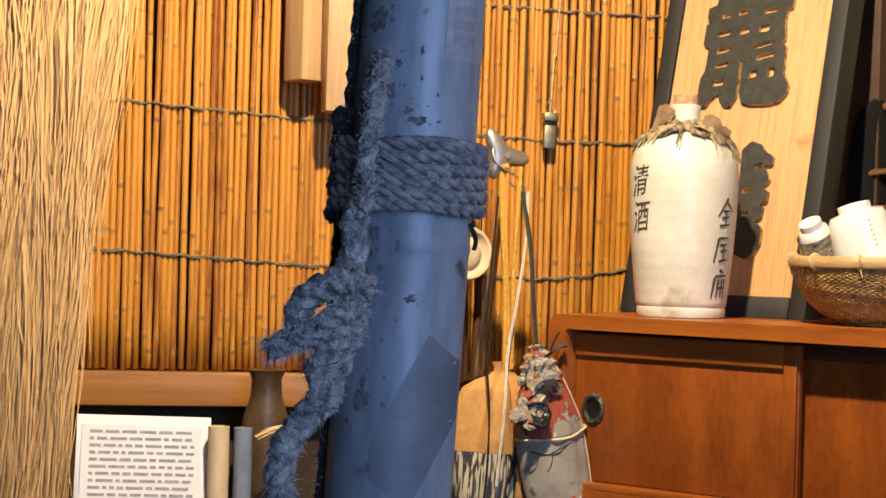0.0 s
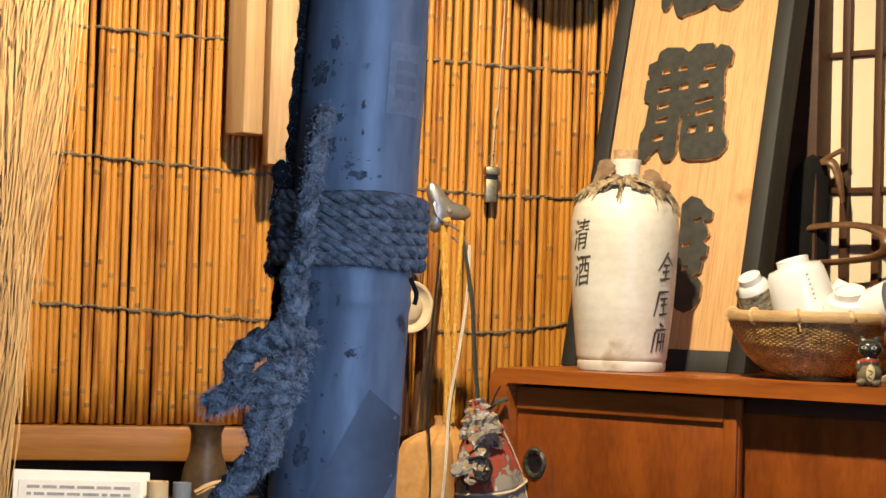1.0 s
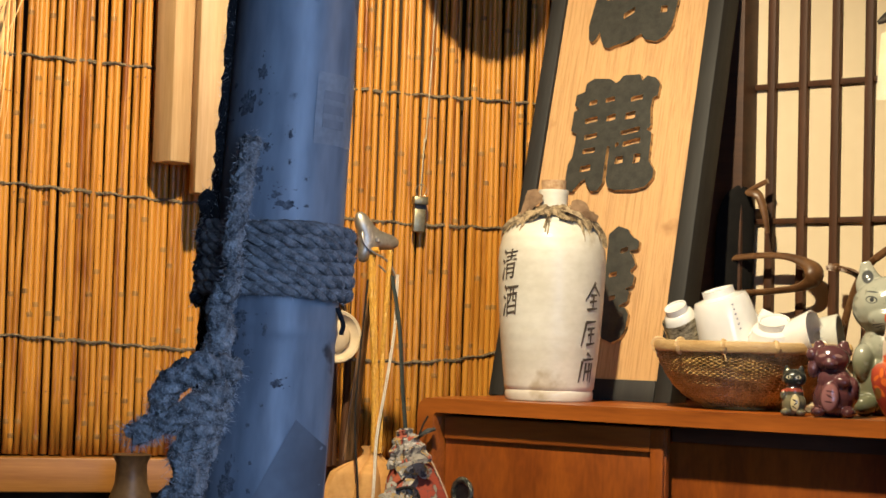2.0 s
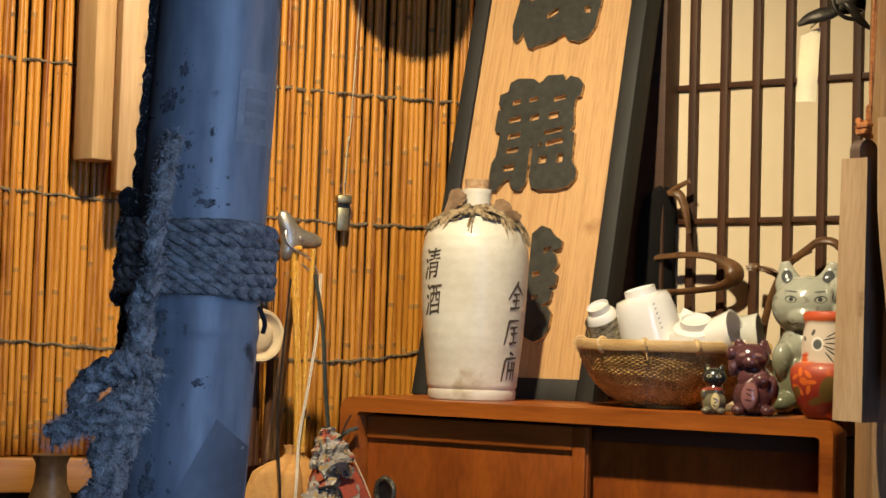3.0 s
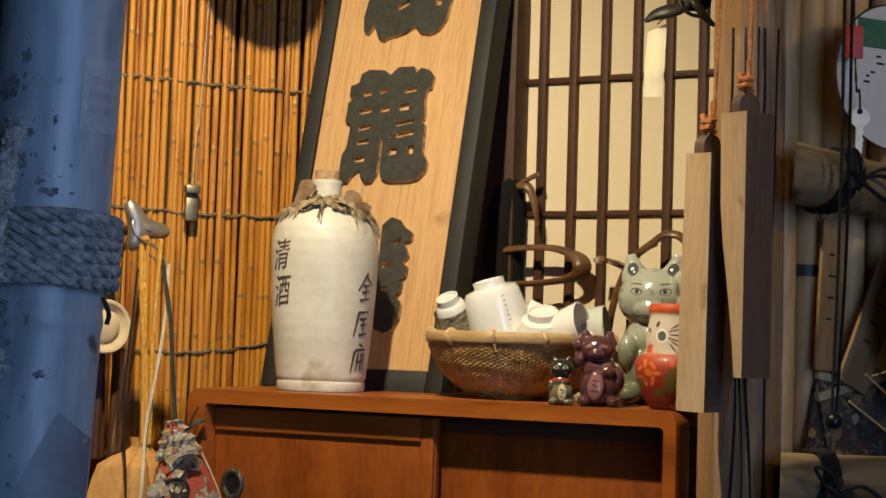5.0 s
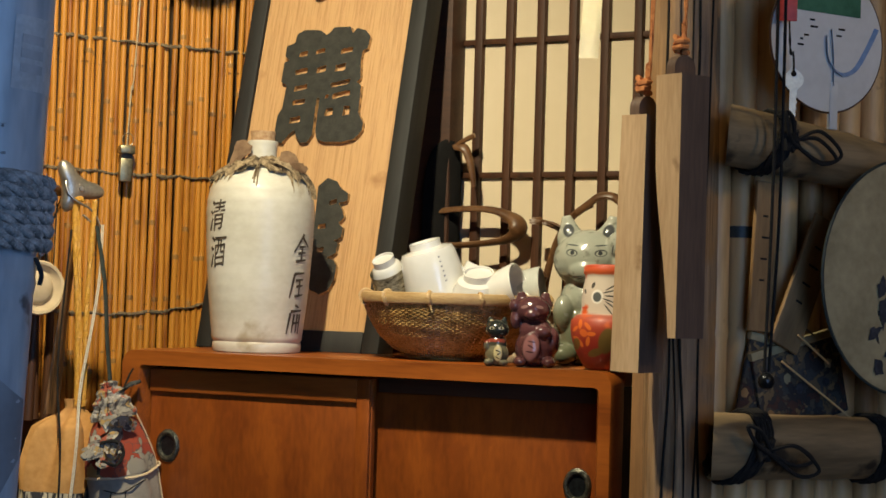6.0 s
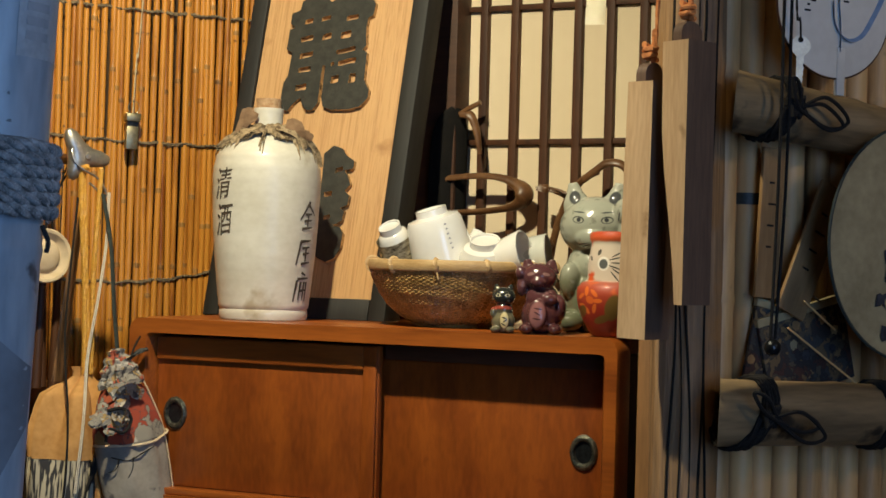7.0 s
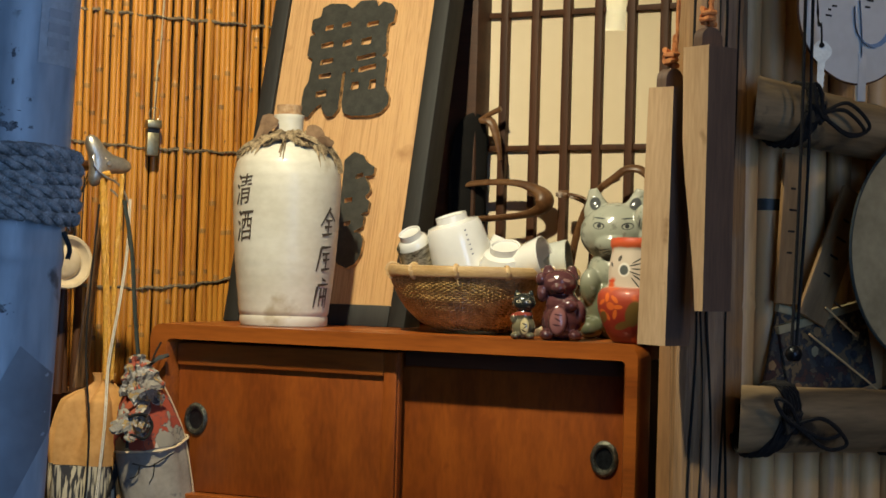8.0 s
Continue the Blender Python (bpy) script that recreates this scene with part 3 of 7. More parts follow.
for z0, marks in ((0.160, ((0.004, 0.022, -0.016, -0.006), (0.002, 0.016, 0.018, 0.002), (-0.006, 0.002, 0.010, 0.003), (-0.008, -0.008, 0.010, -0.006), (0.001, 0.004, 0.0, -0.018), (-0.012, -0.020, 0.012, -0.017))),
                  (0.105, ((-0.012, 0.016, 0.012, 0.018), (-0.011, 0.016, -0.018, -0.020), (-0.008, 0.006, 0.010, 0.008), (-0.006, -0.003, 0.010, -0.001), (0.001, 0.006, 0.001, -0.016), (-0.008, -0.018, 0.012, -0.015))),
                  (0.050, ((-0.004, 0.024, 0.006, 0.020), (-0.012, 0.014, 0.014, 0.016), (-0.012, 0.012, -0.016, -0.020), (-0.004, 0.010, -0.006, -0.018), (0.004, 0.010, 0.003, -0.018), (0.010, 0.010, 0.010, -0.020), (-0.006, -0.004, 0.012, -0.002)))):
    for m in marks:
        bm = bmesh.new()
        stroke(bm, *m, 0.0042)
        brushed(bm, radians(-8), z0, "brush_stroke", "brushed dark stroke")

M_LEAF = mixed("dry_brown_cloth", (0.12, 0.066, 0.030), (0.24, 0.145, 0.075), (1, 1, 1), 40, 5, 0.85, 0.4)
M_JUTE = mixed("frayed_jute", (0.10, 0.068, 0.034), (0.36, 0.27, 0.155), (1, 1, 1), 95, 5, 0.9, 0.9, spread=0.8, stains=(0.09, 0.055, 0.026), stain_scale=70, stain_at=0.56)


def flap(points, width, thick=0.0018, curl=0.004, seed=1):
    """A strip of stiff cloth along a line, with folds and a thickness."""
    bm = bmesh.new()
    line = smooth_path(points, 6)
    rows, up = [], Vector((0, 0, 1))
    rn = random.Random(seed)
    ph = rn.random() * 6
    for i, p in enumerate(line):
        f = i / (len(line) - 1)
        d = (line[min(i + 1, len(line) - 1)] - line[max(i - 1, 0)]).normalized()
        s = d.cross(Vector((p.x, p.y, 0.2)).normalized()).normalized()
        n = d.cross(s)
        row = []
        for k in range(7):
            g = k / 6 - 0.5
            row.append(p + s * g * width * (0.8 + 0.25 * math.sin(f * 7 + ph)) + n * curl * math.sin(g * 9 + f * 5 + ph))
        rows.append((row, n))
    for sgn in (1, -1):
        vs = [[bm.verts.new(q + n * thick * sgn / 2) for q in row] for row, n in rows]
        for a, b in zip(vs, vs[1:]):
            for k in range(6):
                bm.faces.new((a[k], a[k + 1], b[k + 1], b[k]))
    bmesh.ops.remove_doubles(bm, verts=bm.verts, dist=1e-5)
    return bm


VIEW = radians(-59)  # the jug's side that faces the camera


def polar(r, a, z):
    return (r * math.cos(VIEW + radians(a)), r * math.sin(VIEW + radians(a)), z)


def scrap(outline, near, curl, seed):
    """A torn stiff piece that stands beside the neck: (right, up) points shaped to fit the camera's view."""
    bm = bmesh.new()
    right, fwd = Vector((math.cos(VIEW + math.pi / 2), math.sin(VIEW + math.pi / 2), 0)), Vector((math.cos(VIEW), math.sin(VIEW), 0))
    cu, cz = sum(p[0] for p in outline) / len(outline), sum(p[1] for p in outline) / len(outline)
    for lift in (0.0, -0.0035):
        mid = bm.verts.new(right * cu + fwd * (near + curl + lift) + Vector((0, 0, cz)))
        ring = []
        n = len(outline)
        for i in range(n * 4):
            (u0, z0), (u1, z1) = outline[i // 4], outline[(i // 4 + 1) % n]
            f = (i % 4) / 4
            u, z = u0 + (u1 - u0) * f, z0 + (z1 - z0) * f
            w = 0.0022 * noise.noise(Vector((u * 240, z * 240, seed)))
            ring.append(bm.verts.new(right * (u + w) + fwd * (near + lift + 0.004 * noise.noise(Vector((u * 90, z * 90, seed + 4)))) + Vector((0, 0, z + w))))
        for i in range(n * 4):
            bm.faces.new((mid, ring[i], ring[(i + 1) % (n * 4)]))
        if lift:
            for i in range(n * 4):
                j = (i + 1) % (n * 4)
                bm.faces.new((rim_[i], rim_[j], ring[j], ring[i]))
        rim_ = ring
    return bm


part("neck_scrap", scrap([(-0.058, 0.271), (-0.050, 0.290), (-0.041, 0.321), (-0.030, 0.325), (-0.016, 0.315), (-0.018, 0.305), (-0.030, 0.297), (-0.042, 0.276)], 0.026, 0.005, 1.0), M_LEAF, jug, "torn stiff brown cloth scrap")
part("neck_scrap", scrap([(0.024, 0.284), (0.027, 0.306), (0.036, 0.310), (0.050, 0.304), (0.058, 0.291), (0.070, 0.284), (0.066, 0.275), (0.040, 0.280)], 0.034, 0.005, 6.0), M_LEAF, jug, "torn stiff brown cloth scrap")
part("neck_cloth", flap([polar(0.034, 20, 0.2965), polar(0.050, 45, 0.2905), polar(0.066, 62, 0.281), polar(0.0795, 72, 0.262), polar(0.0842, 74, 0.240)], 0.012, 0.003, 0.003, seed=7), M_JUTE, jug, "frayed jute strip")
part("neck_cloth", flap([polar(0.030, -8, 0.2975), polar(0.043, -30, 0.2925), polar(0.056, -52, 0.2865), polar(0.068, -70, 0.277), polar(0.077, -82, 0.264)], 0.011, 0.003, 0.003, seed=9), M_JUTE, jug, "frayed jute strip")
part("neck_cloth", flap([polar(0.030, -4, 0.2975), polar(0.042, 12, 0.2935), polar(0.054, 24, 0.2885), polar(0.066, 40, 0.280)], 0.012, 0.003, 0.003, seed=12), M_JUTE, jug, "frayed jute strip")


def shoulder(r):
    return float(np.interp(r, [q[0] for q in body[17:11:-1]], [q[1] for q in body[17:11:-1]]))


def collar(a0, a1, inner, outer, lift, seed):
    """A ragged sheet of frayed cloth lying on the shoulder between two bearings; outer: its reach along the bearing."""
    bm = bmesh.new()
    n, m_ = 90, 9
    for sgn in (0.0, -0.0016):
        grid = []
        for i in range(n + 1):
            f = i / n
            a = VIEW + radians(a0 + (a1 - a0) * f)
            far = outer(f) * (1 + 0.12 * noise.noise(Vector((f * 14, seed, 0))) + 0.14 * noise.noise(Vector((f * 47, seed, 5))))
            row = []
            for k in range(m_ + 1):
                r = inner + (far - inner) * k / m_
                puff = lift * (0.5 + noise.noise(Vector((f * 11, k * 0.5, seed)))) + 0.0016 * noise.noise(Vector((f * 60, k * 0.9, seed)))
                row.append(bm.verts.new((r * math.cos(a), r * math.sin(a), shoulder(r) + 0.0028 + max(0.0, puff) + sgn)))
            grid.append(row)
        for p, q in zip(grid, grid[1:]):
            for k in range(m_):
                bm.faces.new((p[k], p[k + 1], q[k + 1], q[k]))
    return bm


part("shoulder_cloth", collar(-130, 130, 0.027, lambda f: 0.060 + 0.009 * math.sin(f * 21), 0.011, 2.0), M_JUTE, jug, "ragged ring of frayed cloth")
part("shoulder_cloth", collar(8, 84, 0.030, lambda f: 0.064 + 0.0185 * f, 0.009, 6.0), M_JUTE, jug, "ragged cloth hanging down the shoulder")
part("shoulder_cloth", collar(-95, -24, 0.030, lambda f: 0.079 - 0.014 * f, 0.006, 9.0), M_JUTE, jug, "ragged cloth on the shoulder")
for k, (r, z) in enumerate(((0.0262, 0.299), (0.0285, 0.2965), (0.0315, 0.2955))):
    part("neck_twine", rope([(r * math.cos(i * math.pi / 24), r * math.sin(i * math.pi / 24), z + 0.0012 * math.sin(i * 0.7 + k)) for i in range(49)], 0.0023, 0.009, 2, 5), M_JUTE if k else M_TWINE, jug, "frayed jute twine")
for a, b, drop in ((-4, -9, 0.034), (-2, -6, 0.039), (-3, -11, 0.028), (6, 12, 0.014), (8, 18, 0.017), (-18, -24, 0.006)):
    r1 = radius_at(0.2900 - drop) + 0.0012
    part("twine_end", rope(smooth_path([polar(0.032, a, 0.2985), polar(0.050, a + (b - a) * 0.3, 0.2895), polar(0.064, a + (b - a) * 0.7, 0.2800 - drop * 0.1), polar(r1, b, 0.2900 - drop)]), 0.0014, 0.008, 2, 4), M_JUTE, jug)

for ob in jug.children:  # the bindings sit on the shoulder
    if ob.name.split(".")[0] in ("neck_cloth", "neck_twine"):
        ob.location.z = -0.0035

# ---- pole in front ----
AWAY = Vector((-0.63, 0.78, 0))
pole = thing("bamboo_pole", pose(-0.7317, 0.8560, 1.05) @ Matrix.Rotation(radians(2.65), 4, AWAY) @ pose(0, 0, 0, 0, 0, 39), "dark bamboo pole in blue daylight, bound with hairy rope", "pole")
PR = 0.0412  # in the pole's frame x points to the right of the view, -y at it


def pole_radius(z):
    node = 0.205
    return PR * (1 + 0.022 * math.exp(-((z - node) / 0.0035) ** 2) - 0.010 * math.exp(-((z - node + 0.007) / 0.004) ** 2)) - 0.010 * max(0.0, z - node) + 0.001 * min(0.0, z)


part("culm", lathe([(0.0, -1.05)] + [(pole_radius(-1.05 + i * 0.004), -1.05 + i * 0.004) for i in range(380)] + [(0.0, 0.47)], 56), M_POLE, pole, "smooth bamboo culm with dark mould spots")


def on_pole(x, z, out=0.0):
    """A point on the front of the culm, x to the right of its axis."""
    r = pole_radius(z) + out
    x = max(-r * 0.999, min(r * 0.999, x))
    return Vector((x, -math.sqrt(r * r - x * x), z))


M_FUZZ = mixed("palm_fibre_fuzz", (0.05, 0.048, 0.046), (0.46, 0.44, 0.42), (1, 1, 1), 90, 4, 0.95, 0.0, vary=0.5, island=True)


def fuzz(lines, radius, count, length, seed):
    """Short stray fibres along ropes."""
    rn = random.Random(seed)
    verts, faces = [], []
    for _ in range(count):
        line = lines[rn.randrange(len(lines))]
        i = rn.randrange(len(line) - 1)
        p = Vector(line[i]).lerp(Vector(line[i + 1]), rn.random())
        d = Vector((rn.gauss(0, 1), rn.gauss(0, 1), rn.gauss(0, 1))).normalized()
        p = p + d * radius * rn.uniform(0.75, 1.05)
        q = p + (d + 0.7 * Vector((rn.gauss(0, 1), rn.gauss(0, 1), rn.gauss(0, 1) - 0.5))) * length * rn.uniform(0.3, 1.0)
        s = d.orthogonal().normalized() * rn.uniform(0.00012, 0.0003)
        k = len(verts)
        verts += [p - s, p + s, q]
        faces.append((k, k + 1, k + 2))
    me = bpy.data.meshes.new("fibre_fuzz")
    me.from_pydata([tuple(v) for v in verts], [], faces)
    me.materials.append(M_FUZZ)
    ob = new("fibre_fuzz", me)
    ob.parent = pole
    ob["kind"] = "stuff"
    return ob


def wobbly(line, amount, seed):
    return [p + amount * Vector((noise.noise(p * 70 + Vector((seed, 0, 0))), noise.noise(p * 70 + Vector((0, seed, 0))), noise.noise(p * 70 + Vector((0, 0, seed))))) for p in (Vector(q) for q in line)]


def shaggy(bm, amount, seed=0.0):
    for v in bm.verts:
        p = v.co * 900
        v.co += 0.55 * amount * Vector((noise.noise(p), noise.noise(p + Vector((5, 1, 2))), noise.noise(p + Vector((2, 8, 4)))))
        v.co += amount * Vector((noise.noise(v.co * 260 + Vector((seed, 0, 0))), noise.noise(v.co * 260 + Vector((9, seed, 0))), noise.noise(v.co * 260 + Vector((0, 3, seed)))))
    return bm


M_TURNS = mixed("tight_palm_rope", (0.07, 0.066, 0.062), (0.30, 0.285, 0.27), (1, 1, 1), 160, 5, 0.95, 0.6, bump_size=0.0012)
# six turns round the culm, swelling over the tie at its left
turns = []
for k in range(6):
    z0 = 0.2298 + 0.0077 * k
    line = []
    for i in range(161):
        a = 2 * math.pi * i / 160
        r = pole_radius(z0) + 0.0044 + 0.0006 * math.sin(2 * k) + 0.003 * max(0.0, -math.cos(a)) ** 3
        line.append(Vector((r * math.cos(a), r * math.sin(a), z0 + 0.0008 * math.cos(a) + 0.0008 * math.sin(3 * a + k))))
    turns.append(line)
    part("rope_turn", shaggy(rope(line, 0.0046, 0.030, 3, 10), 0.0004, k), M_TURNS, pole, "grey hairy palm rope")
# the upright strand over the wraps, then the knotted tail
up = smooth_path([(-0.0205, -0.0385, 0.3225), (-0.0235, -0.0405, 0.312), (-0.0245, -0.0420, 0.296), (-0.0255, -0.0500, 0.280), (-0.0270, -0.0515, 0.262), (-0.0265, -0.0510, 0.244), (-0.0270, -0.0470, 0.226)], 16)
tail = smooth_path([(-0.0285, -0.044, 0.229), (-0.0330, -0.041, 0.214), (-0.0300, -0.043, 0.202), (-0.0335, -0.041, 0.190), (-0.0360, -0.043, 0.178)], 20)
knot_a = smooth_path([(-0.0270, -0.045, 0.1765), (-0.044, -0.050, 0.1785), (-0.062, -0.048, 0.170), (-0.071, -0.045, 0.156), (-0.063, -0.042, 0.145), (-0.046, -0.046, 0.151), (-0.032, -0.048, 0.160)], 20)
knot_b = smooth_path([(-0.0300, -0.055, 0.166), (-0.047, -0.060, 0.158), (-0.062, -0.057, 0.146), (-0.076, -0.052, 0.140), (-0.086, -0.050, 0.134)], 20)
knot_c = smooth_path([(-0.034, -0.052, 0.150), (-0.046, -0.055, 0.140), (-0.054, -0.054, 0.124), (-0.047, -0.052, 0.111), (-0.055, -0.051, 0.100)], 20)
dangle = smooth_path([(-0.040, -0.048, 0.136), (-0.049, -0.048, 0.112), (-0.058, -0.047, 0.098), (-0.069, -0.046, 0.078), (-0.074, -0.046, 0.058), (-0.068, -0.045, 0.036), (-0.073, -0.045, 0.010), (-0.078, -0.045, -0.030), (-0.076, -0.045, -0.075)], 20)
knot_a, knot_b, knot_c, dangle = ([q + Vector((0.007, 0, 0)) for q in line] for line in (knot_a, knot_b, knot_c, dangle))
for i, (line, r) in enumerate(((up, 0.0058), (tail, 0.0085), (knot_a, 0.0088), (knot_b, 0.0070), (knot_c, 0.0086), (dangle, 0.0088))):
    w = wobbly(line, 0.0022, i)
    ob = part("rope_tail" if i else "rope_strand", shaggy(rope(w, r, 0.032, 3, 12), 0.0017, 4 + i), M_ROPE, pole, "matted hairy rope end")
# dark rope up the far left side
side = smooth_path([(-0.0425, 0.006, -0.10), (-0.0425, 0.004, 0.05), (-0.044, 0.002, 0.2), (-0.0415, -0.002, 0.32), (-0.0405, -0.002, 0.46)], 40)
M_DARKROPE = mixed("black_and_shaded_rope", (0.004, 0.004, 0.0045), (0.018, 0.018, 0.019), (1, 1, 1), 110, 5, 0.95, 0.8, bump_size=0.003)
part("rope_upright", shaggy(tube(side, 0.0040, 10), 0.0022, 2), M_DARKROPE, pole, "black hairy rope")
# shadowed coils of the wraps; their shade is put into the colour
lump = []
for k in range(6):
    lump.append([Vector((-0.0455 - 0.003 * math.sin(i * 0.9 + k), -0.012 + 0.008 * k, 0.288 - 0.0030 * i)) for i in range(24)])
    part("rope_coil", shaggy(rope(lump[-1], 0.0052, 0.02, 3, 6), 0.002, k), M_DARKROPE, pole, "matted rope coil, coloured dark for shade")
fuzz(turns, 0.0050, 9000, 0.0018, 1)
fuzz([up, tail], 0.0075, 5000, 0.0026, 2)
fuzz([knot_a, knot_b, knot_c, dangle], 0.0088, 15000, 0.0034, 3)
fuzz([side], 0.0045, 4000, 0.0036, 4)
fuzz(lump, 0.0055, 4000, 0.0036, 5)
part("wire_end", tube(smooth_path([(0.0400, -0.012, 0.222), (0.0445, -0.012, 0.212), (0.0438, -0.012, 0.205)]), 0.0016, 6), M_DARKROPE, pole, "short stray rope end")


def on_skin(x0, x1, z0, z1, out, nx=10, nz=4, shear=0.0):
    """A thin patch that lies on the culm."""
    bm = bmesh.new()
    grid = [[bm.verts.new(on_pole(x0 + (x1 - x0) * i / nx + shear * (j / nz), z0 + (z1 - z0) * j / nz, out)) for i in range(nx + 1)] for j in range(nz + 1)]
    for a, b in zip(grid, grid[1:]):
        for i in range(nx):
            bm.faces.new((a[i], a[i + 1], b[i + 1], b[i]))
    ext = bmesh.ops.extrude_face_region(bm, geom=list(bm.faces))
    for v in [e for e in ext["geom"] if isinstance(e, bmesh.types.BMVert)]:
        v.co.x *= 0.995
        v.co.y *= 0.995
    return bm


M_STICKER = mixed("old_label", (0.22, 0.225, 0.23), (0.30, 0.305, 0.31), (1, 1, 1), 60, 4, 0.5, 0.2)
M_FADED = mixed("faded_label_print", (0.185, 0.190, 0.200), (0.235, 0.240, 0.250), (1, 1, 1), 60, 4, 0.5, 0.1)
M_TAPE = mixed("grey_tape", (0.105, 0.110, 0.120), (0.140, 0.148, 0.162), (1, 1, 1), 25, 4, 0.55, 0.1)
label_ = part("sticker", on_skin(0.0165, 0.0400, 0.3235, 0.3690, 0.0004), M_STICKER, pole, "faded rectangular label")
for z in (0.352, 0.343, 0.334):
    part("print_bar", on_skin(0.0215, 0.0345, z, z + 0.0055, 0.0008, 6, 2), M_FADED, label_)
tape = bmesh.new()
rows = []
for j in range(17):
    f = j / 16
    z = 0.052 + 0.085 * f
    c = -0.0035 + 0.0395 * f
    rows.append([tape.verts.new(on_pole(max(-0.012, min(0.0402, c + (i / 8 - 0.5) * 0.033)), z - (i / 8 - 0.5) * 0.027, 0.0005)) for i in range(9)])
for a, b in zip(rows, rows[1:]):
    for i in range(8):
        tape.faces.new((a[i], a[i + 1], b[i + 1], b[i]))
part("tape", tape, M_TAPE, pole, "grey slanting strip of tape")

M_SPOT = mixed("black_mould", (0.04, 0.04, 0.045), (0.16, 0.165, 0.175), (1, 1, 1), 200, 4, 0.85, 0.5)


def blot(bm, x, z, w, h, seed):
    """A ragged flat spot on the culm."""
    ring = []
    for i in range(28):
        a = i * math.pi / 14
        q = 1 + 0.7 * noise.noise(Vector((math.cos(a) * 1.6, math.sin(a) * 1.6, seed * 3.1))) + 0.5 * noise.noise(Vector((math.cos(a) * 7, math.sin(a) * 7, seed * 1.7)))
        ring.append(bm.verts.new(on_pole(x + 0.5 * w * q * math.cos(a), z + 0.5 * h * q * math.sin(a), 0.0002)))
    c = bm.verts.new(on_pole(x, z, 0.0006))
    for i in range(28):
        bm.faces.new((c, ring[i], ring[(i + 1) % 28]))
    return bm


specks = bmesh.new()
rs = random.Random(40)
for k, (x, z, w, h) in enumerate(((0.006, 0.172, 0.0075, 0.0042), (-0.020, 0.118, 0.004, 0.010), (-0.004, 0.205, 0.003, 0.006), (-0.010, 0.145, 0.002, 0.003), (0.003, 0.283, 0.012, 0.006), (-0.004, 0.289, 0.006, 0.005), (0.002, 0.327, 0.003, 0.004), (0.003, 0.310, 0.002, 0.003), (-0.012, 0.318, 0.004, 0.005), (-0.014, 0.190, 0.004, 0.004), (0.014, 0.300, 0.002, 0.002), (-0.002, 0.158, 0.002, 0.002), (-0.016, 0.300, 0.006, 0.010), (0.003, 0.352, 0.002, 0.002), (-0.010, 0.178, 0.002, 0.002), (-0.021, 0.106, 0.010, 0.014), (-0.020, 0.210, 0.008, 0.012), (-0.024, 0.182, 0.006, 0.016), (-0.026, 0.345, 0.010, 0.018), (-0.018, 0.365, 0.006, 0.008))):
    part("mould_spot", blot(bmesh.new(), x, z, w, h, k), M_SPOT, pole)
    for q in range(9):
        blot(specks, x + w * rs.gauss(0, 0.75), z + h * rs.gauss(0, 0.9), w * rs.uniform(0.08, 0.3), h * rs.uniform(0.08, 0.3), k + 0.1 * q)
part("mould_specks", specks, M_SPOT, pole, "fine black mould specks")["kind"] = "stuff"

# ---- post, clappers, bamboo partition ----
POST = pose(-0.609, 2.002, 0)
log = solid("log_post", lathe([(0.0, 0.0)] + [(0.041, 0.02 * i) for i in range(131)] + [(0.0, 2.6)], 40, wobble=lambda a, z: 1 + 0.10 * noise.noise(Vector((math.cos(a) * 1.3, math.sin(a) * 1.3, z * 1.6))) + 0.05 * math.sin(6 * a + 3 * math.sin(z * 2.2)) + 0.03 * math.sin(13 * a + 2 * math.sin(z * 3))), M_POST,
      "weathered grey-brown log post with deep cracks", "post", m=POST)
for k, (a, ph) in enumerate(((-100, 0.0), (-82, 1.3), (-64, 2.1), (-48, 0.4), (-30, 3.0))):
    line = []
    for i in range(70):
        z = 0.80 + 0.012 * i
        t = radians(a + 7 * math.sin(z * 7 + ph) + 4 * math.sin(z * 17 + ph))
        r = 0.0415 * (1 + 0.10 * noise.noise(Vector((math.cos(t) * 1.3, math.sin(t) * 1.3, z * 1.6))) + 0.05 * math.sin(6 * t + 3 * math.sin(z * 2.2)) + 0.03 * math.sin(13 * t + 2 * math.sin(z * 3)))
        line.append((r * math.cos(t), r * math.sin(t), z))
    part("crack", tube(line, lambda f, q=ph: 0.0006 + 0.0013 * abs(math.sin(f * 5 + q)), 6), M_BLACKCORD, log, "dark wavy crack")
M_STRIPWOOD = mixed("brown_strip_wood", (0.17, 0.082, 0.028), (0.28, 0.140, 0.050), (5, 5, 0.5), 10, 6, 0.6, 0.15)
tagged(solid("wood_strip", boxed(-0.724, -0.700, 2.172, 2.19, 0.0, 1.166, bevel=0.003), M_STRIPWOOD), "light brown wooden strip beside the cabinet", "strip")
M_CORD = mixed("orange_braid", (0.44, 0.13, 0.03), (0.70, 0.28, 0.075), (1, 1, 1), 180, 3, 0.8, 0.5)
# clapper wood darkened to carry the shade on its sides and lugs
M_CLAPSHADE = mixed("shaded_clapper_side", (0.085, 0.052, 0.036), (0.15, 0.092, 0.060), (5, 5, 0.5), 12, 6, 0.5, 0.2)


